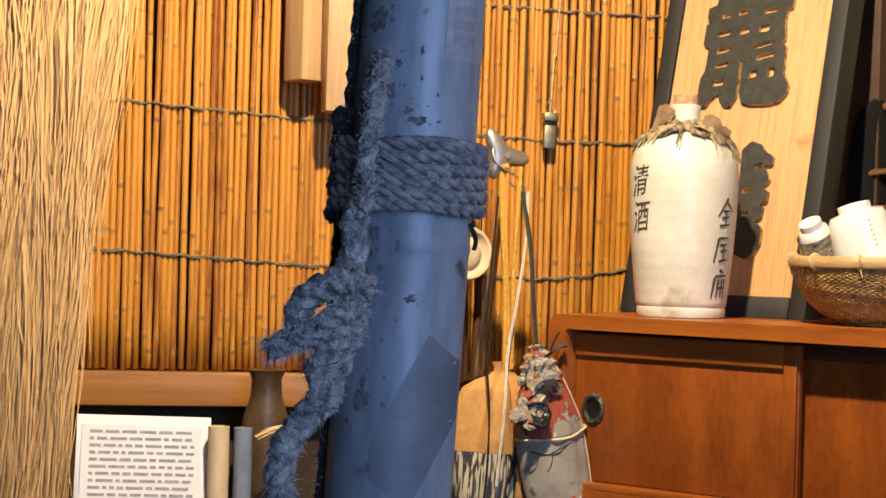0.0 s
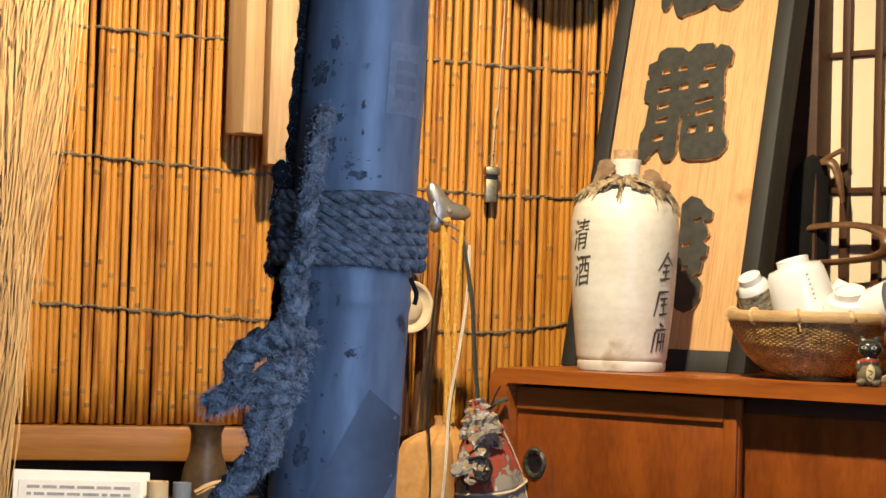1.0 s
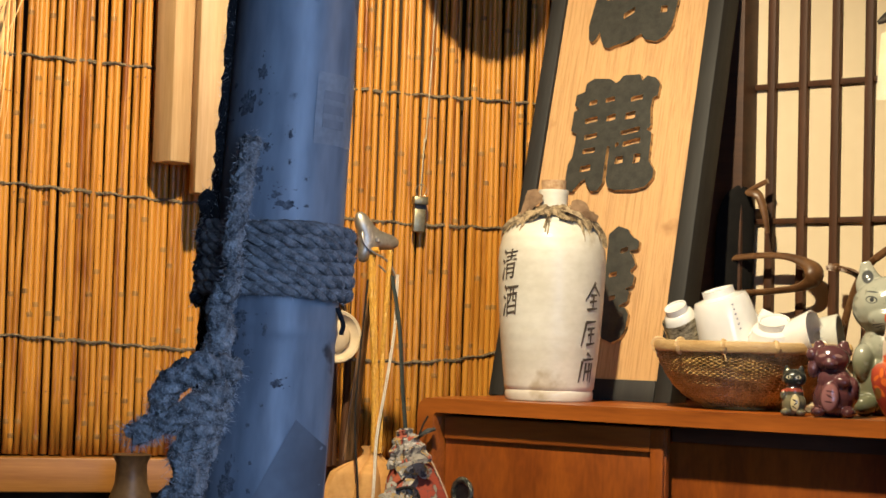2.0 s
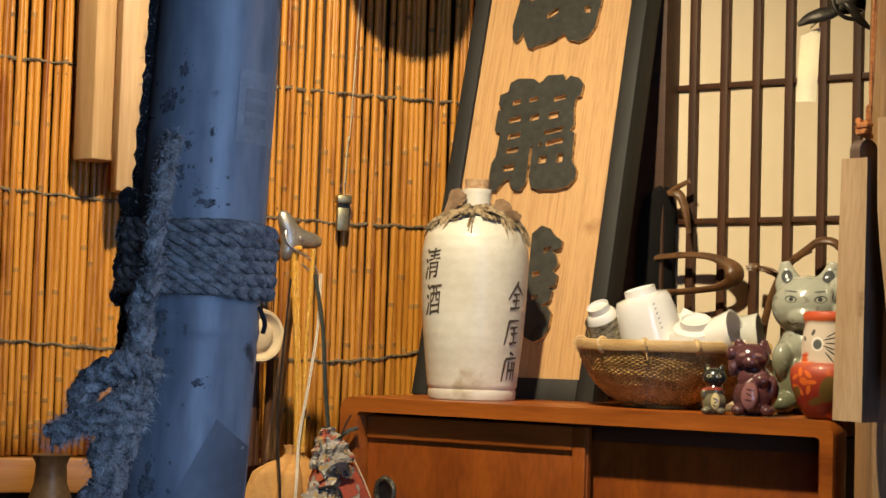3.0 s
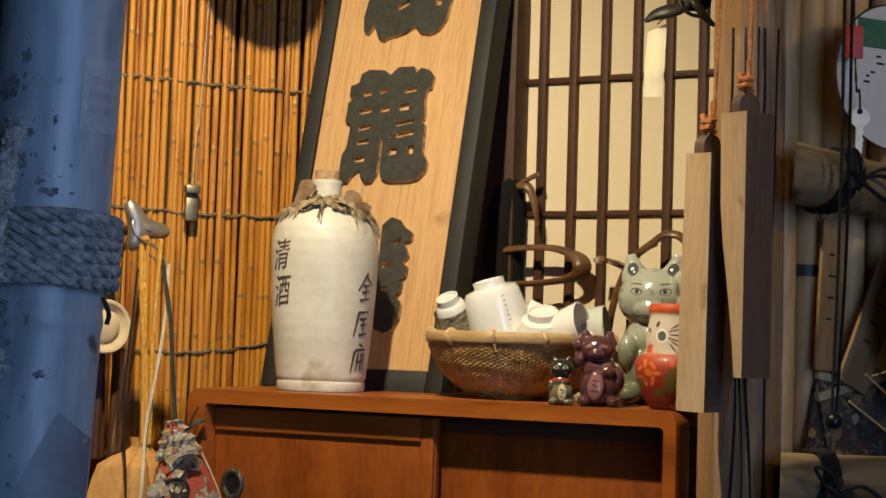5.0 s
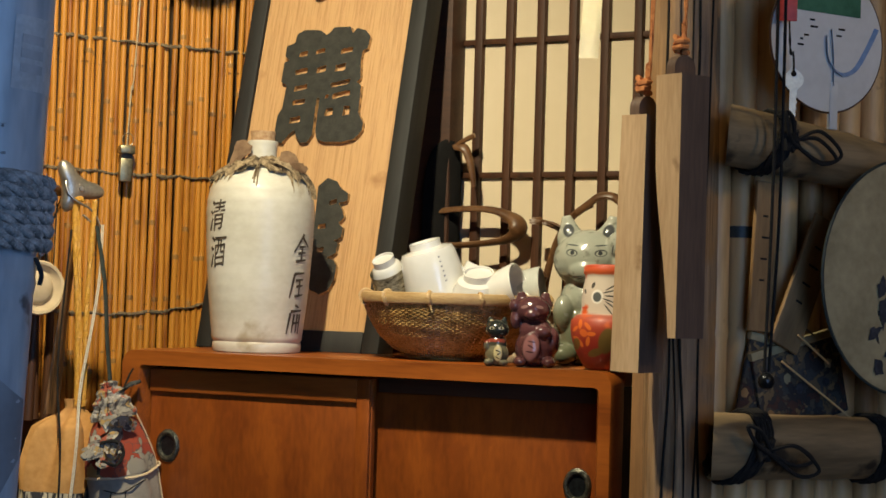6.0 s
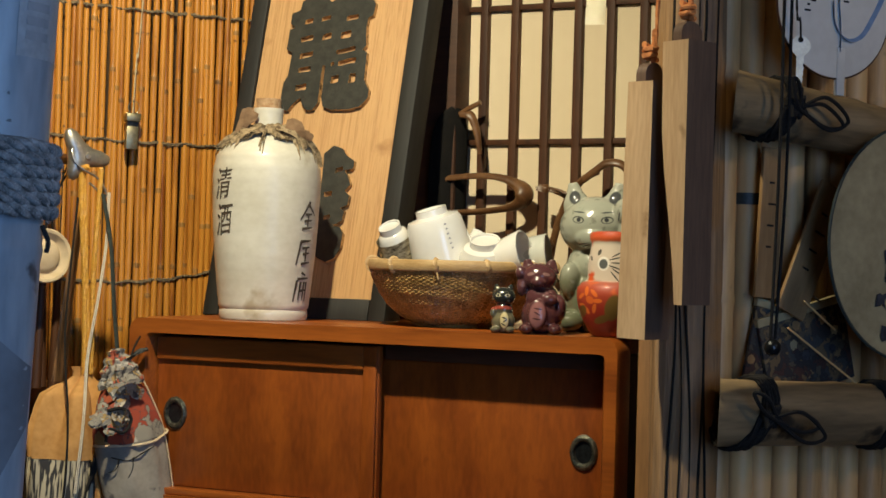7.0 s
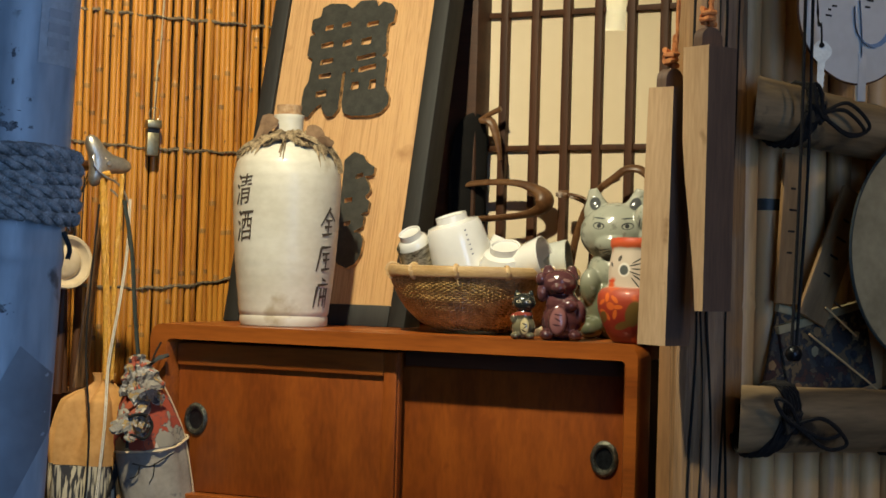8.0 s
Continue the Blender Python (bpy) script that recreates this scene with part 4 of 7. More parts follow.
def clapper(m, length, outline, depth, neck, label, lean):
    """outline: left and right edge of the front at heights 0..1; neck: x and width of the rounded lug on top."""
    t = thing("wooden_clapper", m, label, "clapper", "pair of wooden clappers")
    bm = bmesh.new()
    rings = []
    for f, l, r in outline:
        z = f * length
        rings.append([bm.verts.new(q) for q in ((l, 0, z), (r, 0, z), (r, depth, z), (l, depth, z))])
    for p, q in zip(rings, rings[1:]):
        for i in range(4):
            bm.faces.new((p[i], p[(i + 1) % 4], q[(i + 1) % 4], q[i]))
    bm.faces.new(rings[0])
    bm.faces.new(list(reversed(rings[-1])))
    bmesh.ops.bevel(bm, geom=[e for e in bm.edges if e.calc_face_angle(0) > 0.6], offset=0.002, segments=2, profile=0.5, affect="EDGES")
    blk = part("block", bm, M_CLAPPER, t)
    blk.data.materials.append(M_CLAPSHADE)
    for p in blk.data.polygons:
        if p.normal.x > 0.6:  # shade put into colour: the side turned from the spot is darker
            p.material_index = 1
    lug = bmesh.new()
    x, w = neck
    y0, y1 = depth * 0.06, depth * 0.80
    mid, half = (y0 + y1) / 2, (y1 - y0) / 2
    prof = [(y0, 0), (y0, 0.010)] + [(mid - half * math.cos(q), 0.010 + 0.014 * math.sin(q)) for q in [i * math.pi / 10 for i in range(1, 10)]] + [(y1, 0.010), (y1, 0)]
    a = [lug.verts.new((x - w / 2, p, length - 0.001 + q)) for p, q in prof]
    b = [lug.verts.new((x + w / 2, p, length - 0.001 + q)) for p, q in prof]
    lug.faces.new(a)
    lug.faces.new(list(reversed(b)))
    for i in range(len(a)):
        j = (i + 1) % len(a)
        lug.faces.new((a[i], b[i], b[j], a[j]))
    bmesh.ops.bevel(lug, geom=[e for e in lug.edges if e.calc_face_angle(0) > 0.9], offset=0.001, segments=1, affect="EDGES")
    part("lug", lug, M_CLAPSHADE, t, "rounded lug in the shaded side's colour")
    z = length + 0.020
    part("cord_knot", shaggy(tube([(x + 0.006 * math.cos(i * 1.1), depth * 0.5 + 0.009 * math.sin(i * 1.1) - 0.004, z + 0.006 + 0.0012 * i) for i in range(16)], 0.0034, 7), 0.001), M_CORD, t, "knotted orange braid")
    part("cord", rope(smooth_path([(x, depth * 0.5, z - 0.01), (x + lean * 0.03, depth * 0.45, z + 0.04), (x + lean * 0.06, depth * 0.5, z + 0.10), (x + lean * 0.2, depth * 0.5, 2.599 - m.translation.z)], 12), 0.0027, 0.010, 3, 5), M_CORD, t, "orange braided cord")
    return t


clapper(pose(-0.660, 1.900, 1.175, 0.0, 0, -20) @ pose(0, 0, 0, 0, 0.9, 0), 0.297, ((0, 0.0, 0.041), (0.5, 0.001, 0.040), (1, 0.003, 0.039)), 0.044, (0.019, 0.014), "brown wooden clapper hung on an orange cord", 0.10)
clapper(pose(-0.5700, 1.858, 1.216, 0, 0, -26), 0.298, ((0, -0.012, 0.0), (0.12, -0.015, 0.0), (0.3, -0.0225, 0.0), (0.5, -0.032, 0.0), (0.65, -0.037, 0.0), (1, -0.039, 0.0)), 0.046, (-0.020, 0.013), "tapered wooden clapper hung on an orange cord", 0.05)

fence = thing("partition_wall", BAMBOO, "old bamboo partition tied with black cord", "partition", kind="structure")
# dark sheet added so lit paper does not show through the gaps
part("backing_board", boxed(-0.07, 0.70, 0.022, 0.034, 0.0, 2.58), M_CAB_DARK, fence, "dark sheet added behind the canes", smooth=False)
rnd = random.Random(8)
canes = []
for k in range(5):
    zs = [0.0]
    while zs[-1] < 2.45:
        zs.append(zs[-1] + rnd.uniform(0.26, 0.36))
    line, radii = [], []
    for z in zs:
        for dz, f in ((-0.012, 0.97), (-0.004, 1.0), (0.0, 1.07), (0.004, 1.04), (0.012, 0.98)):
            line.append((0, 0, z + dz))
            radii.append(0.0172 * f)
    canes.append(mesh_of("bamboo", tube(line, lambda f, q=radii: q[round(f * (len(q) - 1))], 12), M_BAMBOO))
for i in range(-1, 19):
    c = new("bamboo", canes[rnd.randrange(5)])
    c.parent = fence
    c.matrix_local = pose(-0.012 + 0.0360 * i, rnd.uniform(-0.003, 0.003), rnd.uniform(-0.05, 0.0) + 0.012, 0, rnd.uniform(-0.3, 0.3), rnd.uniform(0, 360)) @ Matrix.Diagonal((rnd.uniform(0.92, 1.06), 1, 1, 1))


def rail(a, b, r, thin):
    a, b = Vector(a), Vector(b)
    line, radii = [], []
    for i in (0, *range(4, 41)):
        f = i / 40
        line.append(a.lerp(b, f))
        radii.append(r * (1 - thin * f) * (1 + 0.07 * math.exp(-(((f * 3.1) % 1.0 - 0.75) / 0.035) ** 2)))
    bm = tube(line, lambda f: radii[round(f * (len(radii) - 1))], 22)
    bm.verts.ensure_lookup_table()
    for v in bm.verts[:22]:  # sheared along the camera's line of sight so the end cap stays hidden
        v.co.x += 0.85 * (v.co.y - a.y)
    return part("rail", bm, M_RAIL, fence, "thick bamboo rail, coloured darker for shade")


rail((-0.044, -0.055, 1.4545), (0.66, -0.055, 1.385), 0.0365, 0.35)
rail((-0.056, -0.055, 1.0915), (0.66, -0.055, 1.070), 0.0395, 0.12)


def tie(x, z, r, slant, loop):
    for k in range(5):
        line = []
        for i in range(29):
            a = 2 * math.pi * i / 28
            line.append((x + 0.005 * (k - 2) + slant * math.sin(a), -0.055 - (r + 0.0025 + 0.001 * (k % 2)) * math.cos(a), z + (r + 0.0025) * math.sin(a)))
        part("tie_cord", rope(line, 0.0034, 0.012, 2, 5), M_BLACKCORD, fence, "black tie cord")
    part("tie_knot", shaggy(tube([(x + 0.012 * math.sin(i * 1.3), -0.055 - r - 0.008 - 0.003 * math.cos(i * 2.1), z + 0.011 * math.cos(i * 1.7)) for i in range(22)], 0.0042, 6), 0.001), M_BLACKCORD, fence, "black knot")
    for dx, dz, w in loop:
        ring = smooth_path([(x + 0.004, -0.068 - r, z), (x + dx * 0.5, -0.076 - r, z + dz * 0.5 + w), (x + dx, -0.074 - r, z + dz), (x + dx * 0.6, -0.072 - r, z + dz * 0.6 - w), (x + 0.002, -0.068 - r, z - 0.004)], 8)
        part("tie_loop", tube(ring, 0.0024, 6), M_BLACKCORD, fence, "black cord bow")


tie(0.012, 1.449, 0.0350, 0.014, ((0.072, -0.012, 0.018), (0.064, -0.018, 0.012), (-0.016, 0.03, 0.01)))
tie(-0.018, 1.0905, 0.0392, 0.018, ((0.074, -0.024, 0.016), (0.064, -0.012, 0.011), (-0.036, 0.028, 0.008)))
tie(0.190, 1.084, 0.0380, 0.003, ())
M_GREEN = mixed("dark_green_tape", (0.018, 0.026, 0.024), (0.04, 0.05, 0.045), (1, 1, 1), 60, 4, 0.5, 0.1)
part("cane_tape", tube([(0.024, 0, 1.337), (0.024, 0, 1.351)], 0.0200, 14), M_GREEN, fence, "band of dark green tape")

# ---- hung on the partition ----
M_KEY = mixed("pale_metal_key", (0.62, 0.58, 0.48), (0.80, 0.76, 0.64), (1, 1, 1), 80, 4, 0.45, 0.1, metal=0.1)
key = thing("hanging_key", BAMBOO @ pose(0.0105, -0.104, 1.475, 0, 0, -34), "pale metal key on a dark cord with a red tag", "key")
kb = bmesh.new()
head = [(0.0115 * math.cos(a) * (1 + 0.06 * math.cos(4 * a)), 0.044 + 0.0125 * math.sin(a) * (1 + 0.06 * math.cos(4 * a))) for a in [i * math.pi / 14 for i in range(28)]]
for ring, th in ((head, 0.0022),):
    a = [kb.verts.new((p, 0, q)) for p, q in ring]
    b = [kb.verts.new((p, th, q)) for p, q in ring]
    kb.faces.new(a)
    kb.faces.new(list(reversed(b)))
    for i in range(len(a)):
        kb.faces.new((a[i], b[i], b[(i + 1) % 28], a[(i + 1) % 28]))
blade = [(-0.0042, 0.034), (-0.0042, 0.003), (-0.002, 0.0), (0.002, 0.001), (0.0036, 0.005), (0.0026, 0.008), (0.0042, 0.011), (0.0030, 0.014), (0.0046, 0.018), (0.0032, 0.021), (0.0044, 0.025), (0.0042, 0.034)]
a = [kb.verts.new((p, 0.0002, q)) for p, q in blade]
b = [kb.verts.new((p, 0.0020, q)) for p, q in blade]
kb.faces.new(a)
kb.faces.new(list(reversed(b)))
for i in range(len(a)):
    kb.faces.new((a[i], b[i], b[(i + 1) % 12], a[(i + 1) % 12]))
part("key_blank", kb, M_KEY, key, smooth=False)
part("keyhole", lathe([(0.0, 0.0), (0.0032, 0.0), (0.0032, 0.0006), (0.0, 0.0006)], 14), M_BLACKCORD, key).matrix_local = pose(0, -0.0002, 0.051, 90, 0, 0)
part("key_cord", rope(smooth_path([(0, -0.001, 0.051), (-0.001, 0.0, 0.075), (-0.006, 0.0, 0.105), (-0.010, 0.02, 0.40), (-0.010, 0.02, 1.12)]), 0.0016, 0.006, 2, 5), M_BLACKCORD, key, "dark cord")
M_RED = mixed("red_tag", (0.42, 0.03, 0.02), (0.60, 0.06, 0.035), (1, 1, 1), 40, 4, 0.5, 0.05)
part("tag", boxed(-0.020, 0.002, -0.004, -0.001, 0.112, 0.150, bevel=0.0008), M_RED, key, "red tag")

M_FANPAPER = mixed("pale_fan_paper", (0.64, 0.61, 0.54), (0.76, 0.73, 0.66), (1, 1, 1), 12, 6, 0.75, 0.1)
M_FANBLUE = mixed("blue_wash", (0.16, 0.26, 0.44), (0.30, 0.40, 0.56), (1, 1, 1), 30, 4, 0.75, 0.05)
M_FANGREEN = mixed("green_print", (0.03, 0.12, 0.06), (0.06, 0.19, 0.10), (1, 1, 1), 30, 4, 0.75, 0.05)


def oval(cx, cz, rx, rz, y, thick, n=48, flat=0.0):
    bm = bmesh.new()
    pts = [(cx + rx * math.cos(a), cz + rz * (math.sin(a) if math.sin(a) < 0 else math.sin(a))) for a in [2 * math.pi * i / n for i in range(n)]]
    a = [bm.verts.new((p, y, q)) for p, q in pts]
    b = [bm.verts.new((p, y + thick, q)) for p, q in pts]
    bm.faces.new(a)
    bm.faces.new(list(reversed(b)))
    for i in range(n):
        bm.faces.new((a[i], b[i], b[(i + 1) % n], a[(i + 1) % n]))
    return bm


fan = thing("paper_fan", BAMBOO @ pose(0, 0, 0), "round pale paper fan with blue wash, hung on the partition", "fan", "paper fans")
leaf = part("leaf", oval(0.078, 1.574, 0.090, 0.086, -0.088, 0.002), M_FANPAPER, fan, smooth=False)
part("rim", tube([(0.078 + 0.090 * math.cos(a), -0.087, 1.574 + 0.086 * math.sin(a)) for a in [2 * math.pi * i / 60 for i in range(61)]], 0.0014, 6), M_DARKWOOD, fan)
part("handle", boxed(0.083, 0.096, -0.0895, -0.0835, 1.468, 1.525, bevel=0.0015), M_FANPAPER, fan, "pale handle")
part("printed_patch", boxed(0.020, 0.130, -0.0890, -0.0882, 1.606, 1.640), M_FANGREEN, leaf, "green printed block", smooth=False)
part("wash_stroke", tube(smooth_path([(0.076, -0.0885, 1.580), (0.080, -0.0885, 1.552), (0.098, -0.0885, 1.537), (0.120, -0.0885, 1.543), (0.140, -0.0885, 1.570), (0.155, -0.0885, 1.596)]), 0.005, 6, flat=0.1), M_FANBLUE, leaf, "blue brush stroke")
part("wash_stroke", tube(smooth_path([(0.084, -0.0885, 1.588), (0.088, -0.0885, 1.555), (0.089, -0.0885, 1.520)]), 0.0045, 6, flat=0.1), M_FANBLUE, leaf, "blue brush stroke")
for x, z, w in ((0.030, 1.564, 0.009), (0.040, 1.576, 0.007), (0.050, 1.587, 0.011), (0.049, 1.595, 0.007), (0.092, 1.580, 0.008), (0.095, 1.588, 0.010), (0.034, 1.571, 0.004)):
    part("print_bar", boxed(x, x + w, -0.0890, -0.0882, z, z + 0.0022), M_BLACKCORD, leaf, smooth=False)

fan2 = thing("paper_fan", BAMBOO @ pose(0, 0, 0), "old grey paper fan with a dark blue flower print", "fan", "paper fans")
M_OLDPAPER = mixed("old_print_paper", (0.27, 0.215, 0.11), (0.42, 0.345, 0.185), (1, 1, 1), 18, 6, 0.8, 0.1)
M_INDIGO = mixed("indigo_print", (0.014, 0.014, 0.018), (0.045, 0.045, 0.055), (1, 1, 1), 50, 4, 0.8, 0.05)
leaf2 = part("leaf", oval(0.192, 1.295, 0.136, 0.142, -0.112, 0.002), M_OLDPAPER, fan2, smooth=False)
part("rim", tube([(0.192 + 0.136 * math.cos(a), -0.111, 1.295 + 0.142 * math.sin(a)) for a in [2 * math.pi * i / 60 for i in range(61)]], 0.0020, 6), M_GREEN, fan2)
part("handle", boxed(0.185, 0.195, -0.114, -0.106, 1.07, 1.17, bevel=0.002), M_DARKWOOD, fan2)
rn = random.Random(12)
for k in range(46):
    cx, cz = 0.185 + rn.uniform(-0.06, 0.09), 1.27 + rn.uniform(-0.10, 0.085)
    bm = bmesh.new()
    ring = []
    for i in range(12):
        a = i * math.pi / 6
        q = rn.uniform(0.5, 1.15) * rn.choice((0.007, 0.010, 0.013))
        ring.append(bm.verts.new((cx + q * math.cos(a), -0.1126 - 0.00004 * k, cz + q * 1.2 * math.sin(a))))
    bm.faces.new(ring)
    part("printed_flower", bm, M_INDIGO, leaf2, smooth=False)

cordpair = thing("bell_pull", BAMBOO, "pair of black cords with a small dark bell", "cord")
for dx in (0.0, 0.0115):
    part("cord", tube(smooth_path([(-0.022 + dx, -0.112, 2.58), (-0.023 + dx, -0.112, 1.6), (-0.025 + dx, -0.112, 1.37), (-0.031 + dx * 0.6, -0.112, 1.18)]), 0.0021, 6), M_BLACKCORD, cordpair)
part("bell", lathe([(0.0, 0.0), (0.007, 0.002), (0.010, 0.008), (0.009, 0.014), (0.004, 0.019), (0.0, 0.020)], 20), M_PULLCUP, cordpair, "small dark bell").matrix_local = pose(-0.028, -0.112, 1.160)

M_SLAT = mixed("brown_tablet_wood", (0.22, 0.125, 0.048), (0.36, 0.215, 0.09), (3, 3, 0.5), 16, 5, 0.6, 0.2)
M_FLORAL = patchwork("dark_patchwork_print", ((0.0, (0.030, 0.027, 0.026)), (0.30, (0.080, 0.066, 0.045)), (0.48, (0.140, 0.095, 0.045)), (0.62, (0.060, 0.028, 0.020)), (0.76, (0.045, 0.046, 0.046)), (0.90, (0.190, 0.130, 0.060))), 75, (0.012, 0.012, 0.014))
for x, z, w, h, turn, y, mat, lab in ((0.066, 1.225, 0.046, 0.150, 24, -0.048, M_SLAT, "brown wooden tablet with worn writing"), (0.026, 1.245, 0.034, 0.160, 3, -0.040, M_SLAT, "narrow brown wooden tablet"), (0.105, 1.132, 0.140, 0.085, -14, -0.036, M_FLORAL, "dark printed cloth pouch"), (0.034, 1.140, 0.058, 0.080, 12, -0.030, M_FLORAL, "dark printed paper charm")):
    tb = thing("hung_tablet", BAMBOO @ pose(x, y, z, 0, turn, 0), lab + " leaning on the partition", "tablet")
    part("plate", boxed(-w / 2, w / 2, 0, 0.006, -0.02, h, bevel=0.0015), mat, tb)
    if mat is M_FLORAL:
        part("hem", boxed(-w / 2 - 0.0012, w / 2 + 0.0012, -0.0012, 0.0072, h - 0.009, h + 0.0012, bevel=0.0012), M_OLDPAPER, tb, "faded hem")
        part("tie", tube(smooth_path([(-w * 0.2, -0.002, h), (-w * 0.1, -0.004, h + 0.014), (0.0, -0.003, h + 0.020), (w * 0.1, -0.004, h + 0.013), (w * 0.22, -0.002, h)]), 0.0014, 6), M_TWINE, tb, "thin tie")
        for q in range(7):
            cx, cz = w * (((q * 0.37) % 0.8) - 0.4), h * (0.08 + (q * 0.23) % 0.72)
            motif = bmesh.new()
            motif.faces.new([motif.verts.new((cx + 0.0060 * (1 + 0.6 * noise.noise(Vector((2 * math.cos(a), 2 * math.sin(a), q)))) * math.cos(a), -0.0006, cz + 0.0060 * (1 + 0.6 * noise.noise(Vector((2 * math.cos(a), 2 * math.sin(a), q + 5)))) * math.sin(a))) for a in [k * math.pi / 10 for k in range(20)]])
            part("printed_motif", motif, (M_SLAT, M_INDIGO, M_OLDPAPER)[q % 3], tb, smooth=False)
    for i in range(4 if mat is M_SLAT else 0):
        part("mark_bar", boxed(-w * 0.18, w * (0.05 + 0.06 * (i % 3)), -0.0008, -0.0002, h * (0.25 + 0.16 * i), h * (0.25 + 0.16 * i) + 0.0024), M_BLACKCORD, tb, smooth=False)
for a, b in (((0.050, 1.190), (0.168, 1.120)), ((0.075, 1.222), (0.126, 1.188))):
    st = thing("bamboo_skewer", BAMBOO, "thin pale bamboo skewer on the partition", "skewer", "bamboo skewers")
    part("stick", tube([(a[0], -0.052, a[1]), (b[0], -0.052, b[1])], 0.0013, 6), M_BAMBOO, st)


# ---- hung on and before the blind ----


def screen_at(x, y, z, rz=0.0, rx=0.0, ry=0.0):
    return SCREEN @ pose(x, y, z, rx, ry, rz)


def hung_board(x, y, turn, w, d, z0, label):
    t = thing("hung_board", screen_at(x, y, z0, turn), label, "board", "pale boards hung on the blind")
    part("plank", boxed(-w / 2, w / 2, -d / 2, d / 2, 0, 2.2 - z0, bevel=0.003), M_PALE, t)
    part("cord", tube([(0, 0, 2.19 - z0), (0, -y * 0.5, 2.599 - z0)], 0.002, 6), M_TWINE, t, "hanging cord")


hung_board(-0.712, -0.062, 30, 0.054, 0.052, 1.530, "pale squared wooden board hung on the blind")
hung_board(-0.656, -0.100, 8, 0.062, 0.036, 1.478, "pale flat wooden board hung beside another")

# unseen round disc above the corner, added only to cast its shade into view
hat = thing("shade_caster", look((-1.538, 2.295, 1.972), (-1.02, 1.34, 2.38)), "unseen round hat-shaped disc added to shade the blind", "hat")
part("brim", lathe([(0.0, -0.030), (0.040, -0.028), (0.052, -0.006), (0.088, 0.0), (0.088, 0.003), (0.052, -0.003), (0.040, -0.025), (0.0, -0.027)], 36), M_STRAW, hat)
castercord = new("hat_cord", mesh_of("hat_cord", tube([(-1.538, 2.295, 1.99), (-1.538, 2.31, 2.599)], 0.0015, 6), M_TWINE))
castercord.parent = hat
castercord.matrix_parent_inverse = hat.matrix_world.inverted()

# the palm-fibre rain cape at the blind's near end
cape = thing("fibre_cape", screen_at(0, 0, 0), "shaggy golden-brown palm fibre rain cape hung up", "rain cape")
rn = random.Random(21)
sheet = bmesh.new()
grid = []
for j in range(15):
    z = 0.76 + 0.99 * j / 14
    right = -1.066 + 0.008 * math.sin(z * 9) + 0.085 * max(0.0, (z - 1.36) / 0.36) ** 0.7
    grid.append([sheet.verts.new((-1.42 + (right - 0.012 + 1.42) * i / 12, -0.464 + 0.012 * math.sin(i * 1.7 + z * 3), z)) for i in range(13)])
for a, b in zip(grid, grid[1:]):
    for i in range(12):
        sheet.faces.new((a[i], a[i + 1], b[i + 1], b[i]))
bmesh.ops.solidify(sheet, geom=list(sheet.faces), thickness=0.02)
part("lining", sheet, M_STRAW, cape, "matted inner fibre layer")
strands = bmesh.new()
clumps = [(rn.random() ** 0.8, rn.uniform(1.0, 1.76), rn.uniform(0, 6), rn.uniform(0.003, 0.012), rn.gauss(0, 0.014)) for _ in range(110)]
for k in range(7500):
    cf, ctop, ph, sway, drift = clumps[rn.randrange(110)]
    top = min(1.76, ctop + rn.uniform(-0.06, 0.08))
    length = rn.uniform(0.20, 0.46)
    f = max(0.0, min(1.0, cf + rn.gauss(0, 0.022)))
    x = -1.40 + (0.335 + 0.095 * max(0.0, (top - 1.38) / 0.36)) * f
    y = -0.472 - abs(rn.gauss(0, 0.006))
    ph += rn.gauss(0, 0.3)
    drift += rn.gauss(-0.010 if x > -1.10 else 0, 0.006)
    pts = []
    for i in range(7):
        g = i / 6
        zz = max(0.74, top - length * g)
        pts.append((x + sway * math.sin(ph + g * 5) + drift * g - (0.06 * max(0, x + 1.07) / 0.08 * g if x > -1.07 else 0), y - 0.01 * math.sin(g * 3 + ph), zz))
    tube(pts, lambda q, r=rn.uniform(0.0005, 0.0014): r * (1.15 - 0.7 * q), 3, strands, closed_ends=False)
fib = part("fibre_mass", strands, M_STRAW, cape, "loose hanging palm fibres")
fib["kind"] = "stuff"
part("hanger_cord", tube([(-1.25, -0.44, 1.74), (-1.25, -0.40, 2.599)], 0.003, 6), M_TWINE, cape)

# on a side table below the beam: printed sheets, rolls, a dark jar
table = thing("side_table", screen_at(-0.92, -0.26, 0), "dark wooden side table against the wall", "table")
part("tabletop", boxed(-0.34, 0.30, -0.15, 0.22, 0.80, 0.83, bevel=0.003), M_CAB_DARK, table)
for x in (-0.31, 0.27):
    for y in (-0.12, 0.19):
        part("leg", boxed(x - 0.02, x + 0.02, y - 0.02, y + 0.02, 0.0, 0.80, bevel=0.002), M_CAB_DARK, table)
M_PAPER = mixed("white_paper", (0.66, 0.66, 0.66), (0.76, 0.76, 0.76), (1, 1, 1), 8, 6, 0.7, 0.05)
M_PRINT = mixed("grey_print", (0.22, 0.23, 0.26), (0.34, 0.35, 0.38), (1, 1, 1), 60, 4, 0.7, 0.0)
sheetstand = thing("printed_sheet", screen_at(-0.968, -0.30, 0.831, 0, -10, 1.2), "white printed sheet in a pale stand", "paper")
part("backing", boxed(-0.100, 0.100, 0.004, 0.010, 0.0, 0.165, bevel=0.001), M_PAPER, sheetstand)
part("sheet", boxed(-0.092, 0.086, 0.0015, 0.0035, 0.004, 0.150), M_PAPER, sheetstand, smooth=False)
rn = random.Random(5)
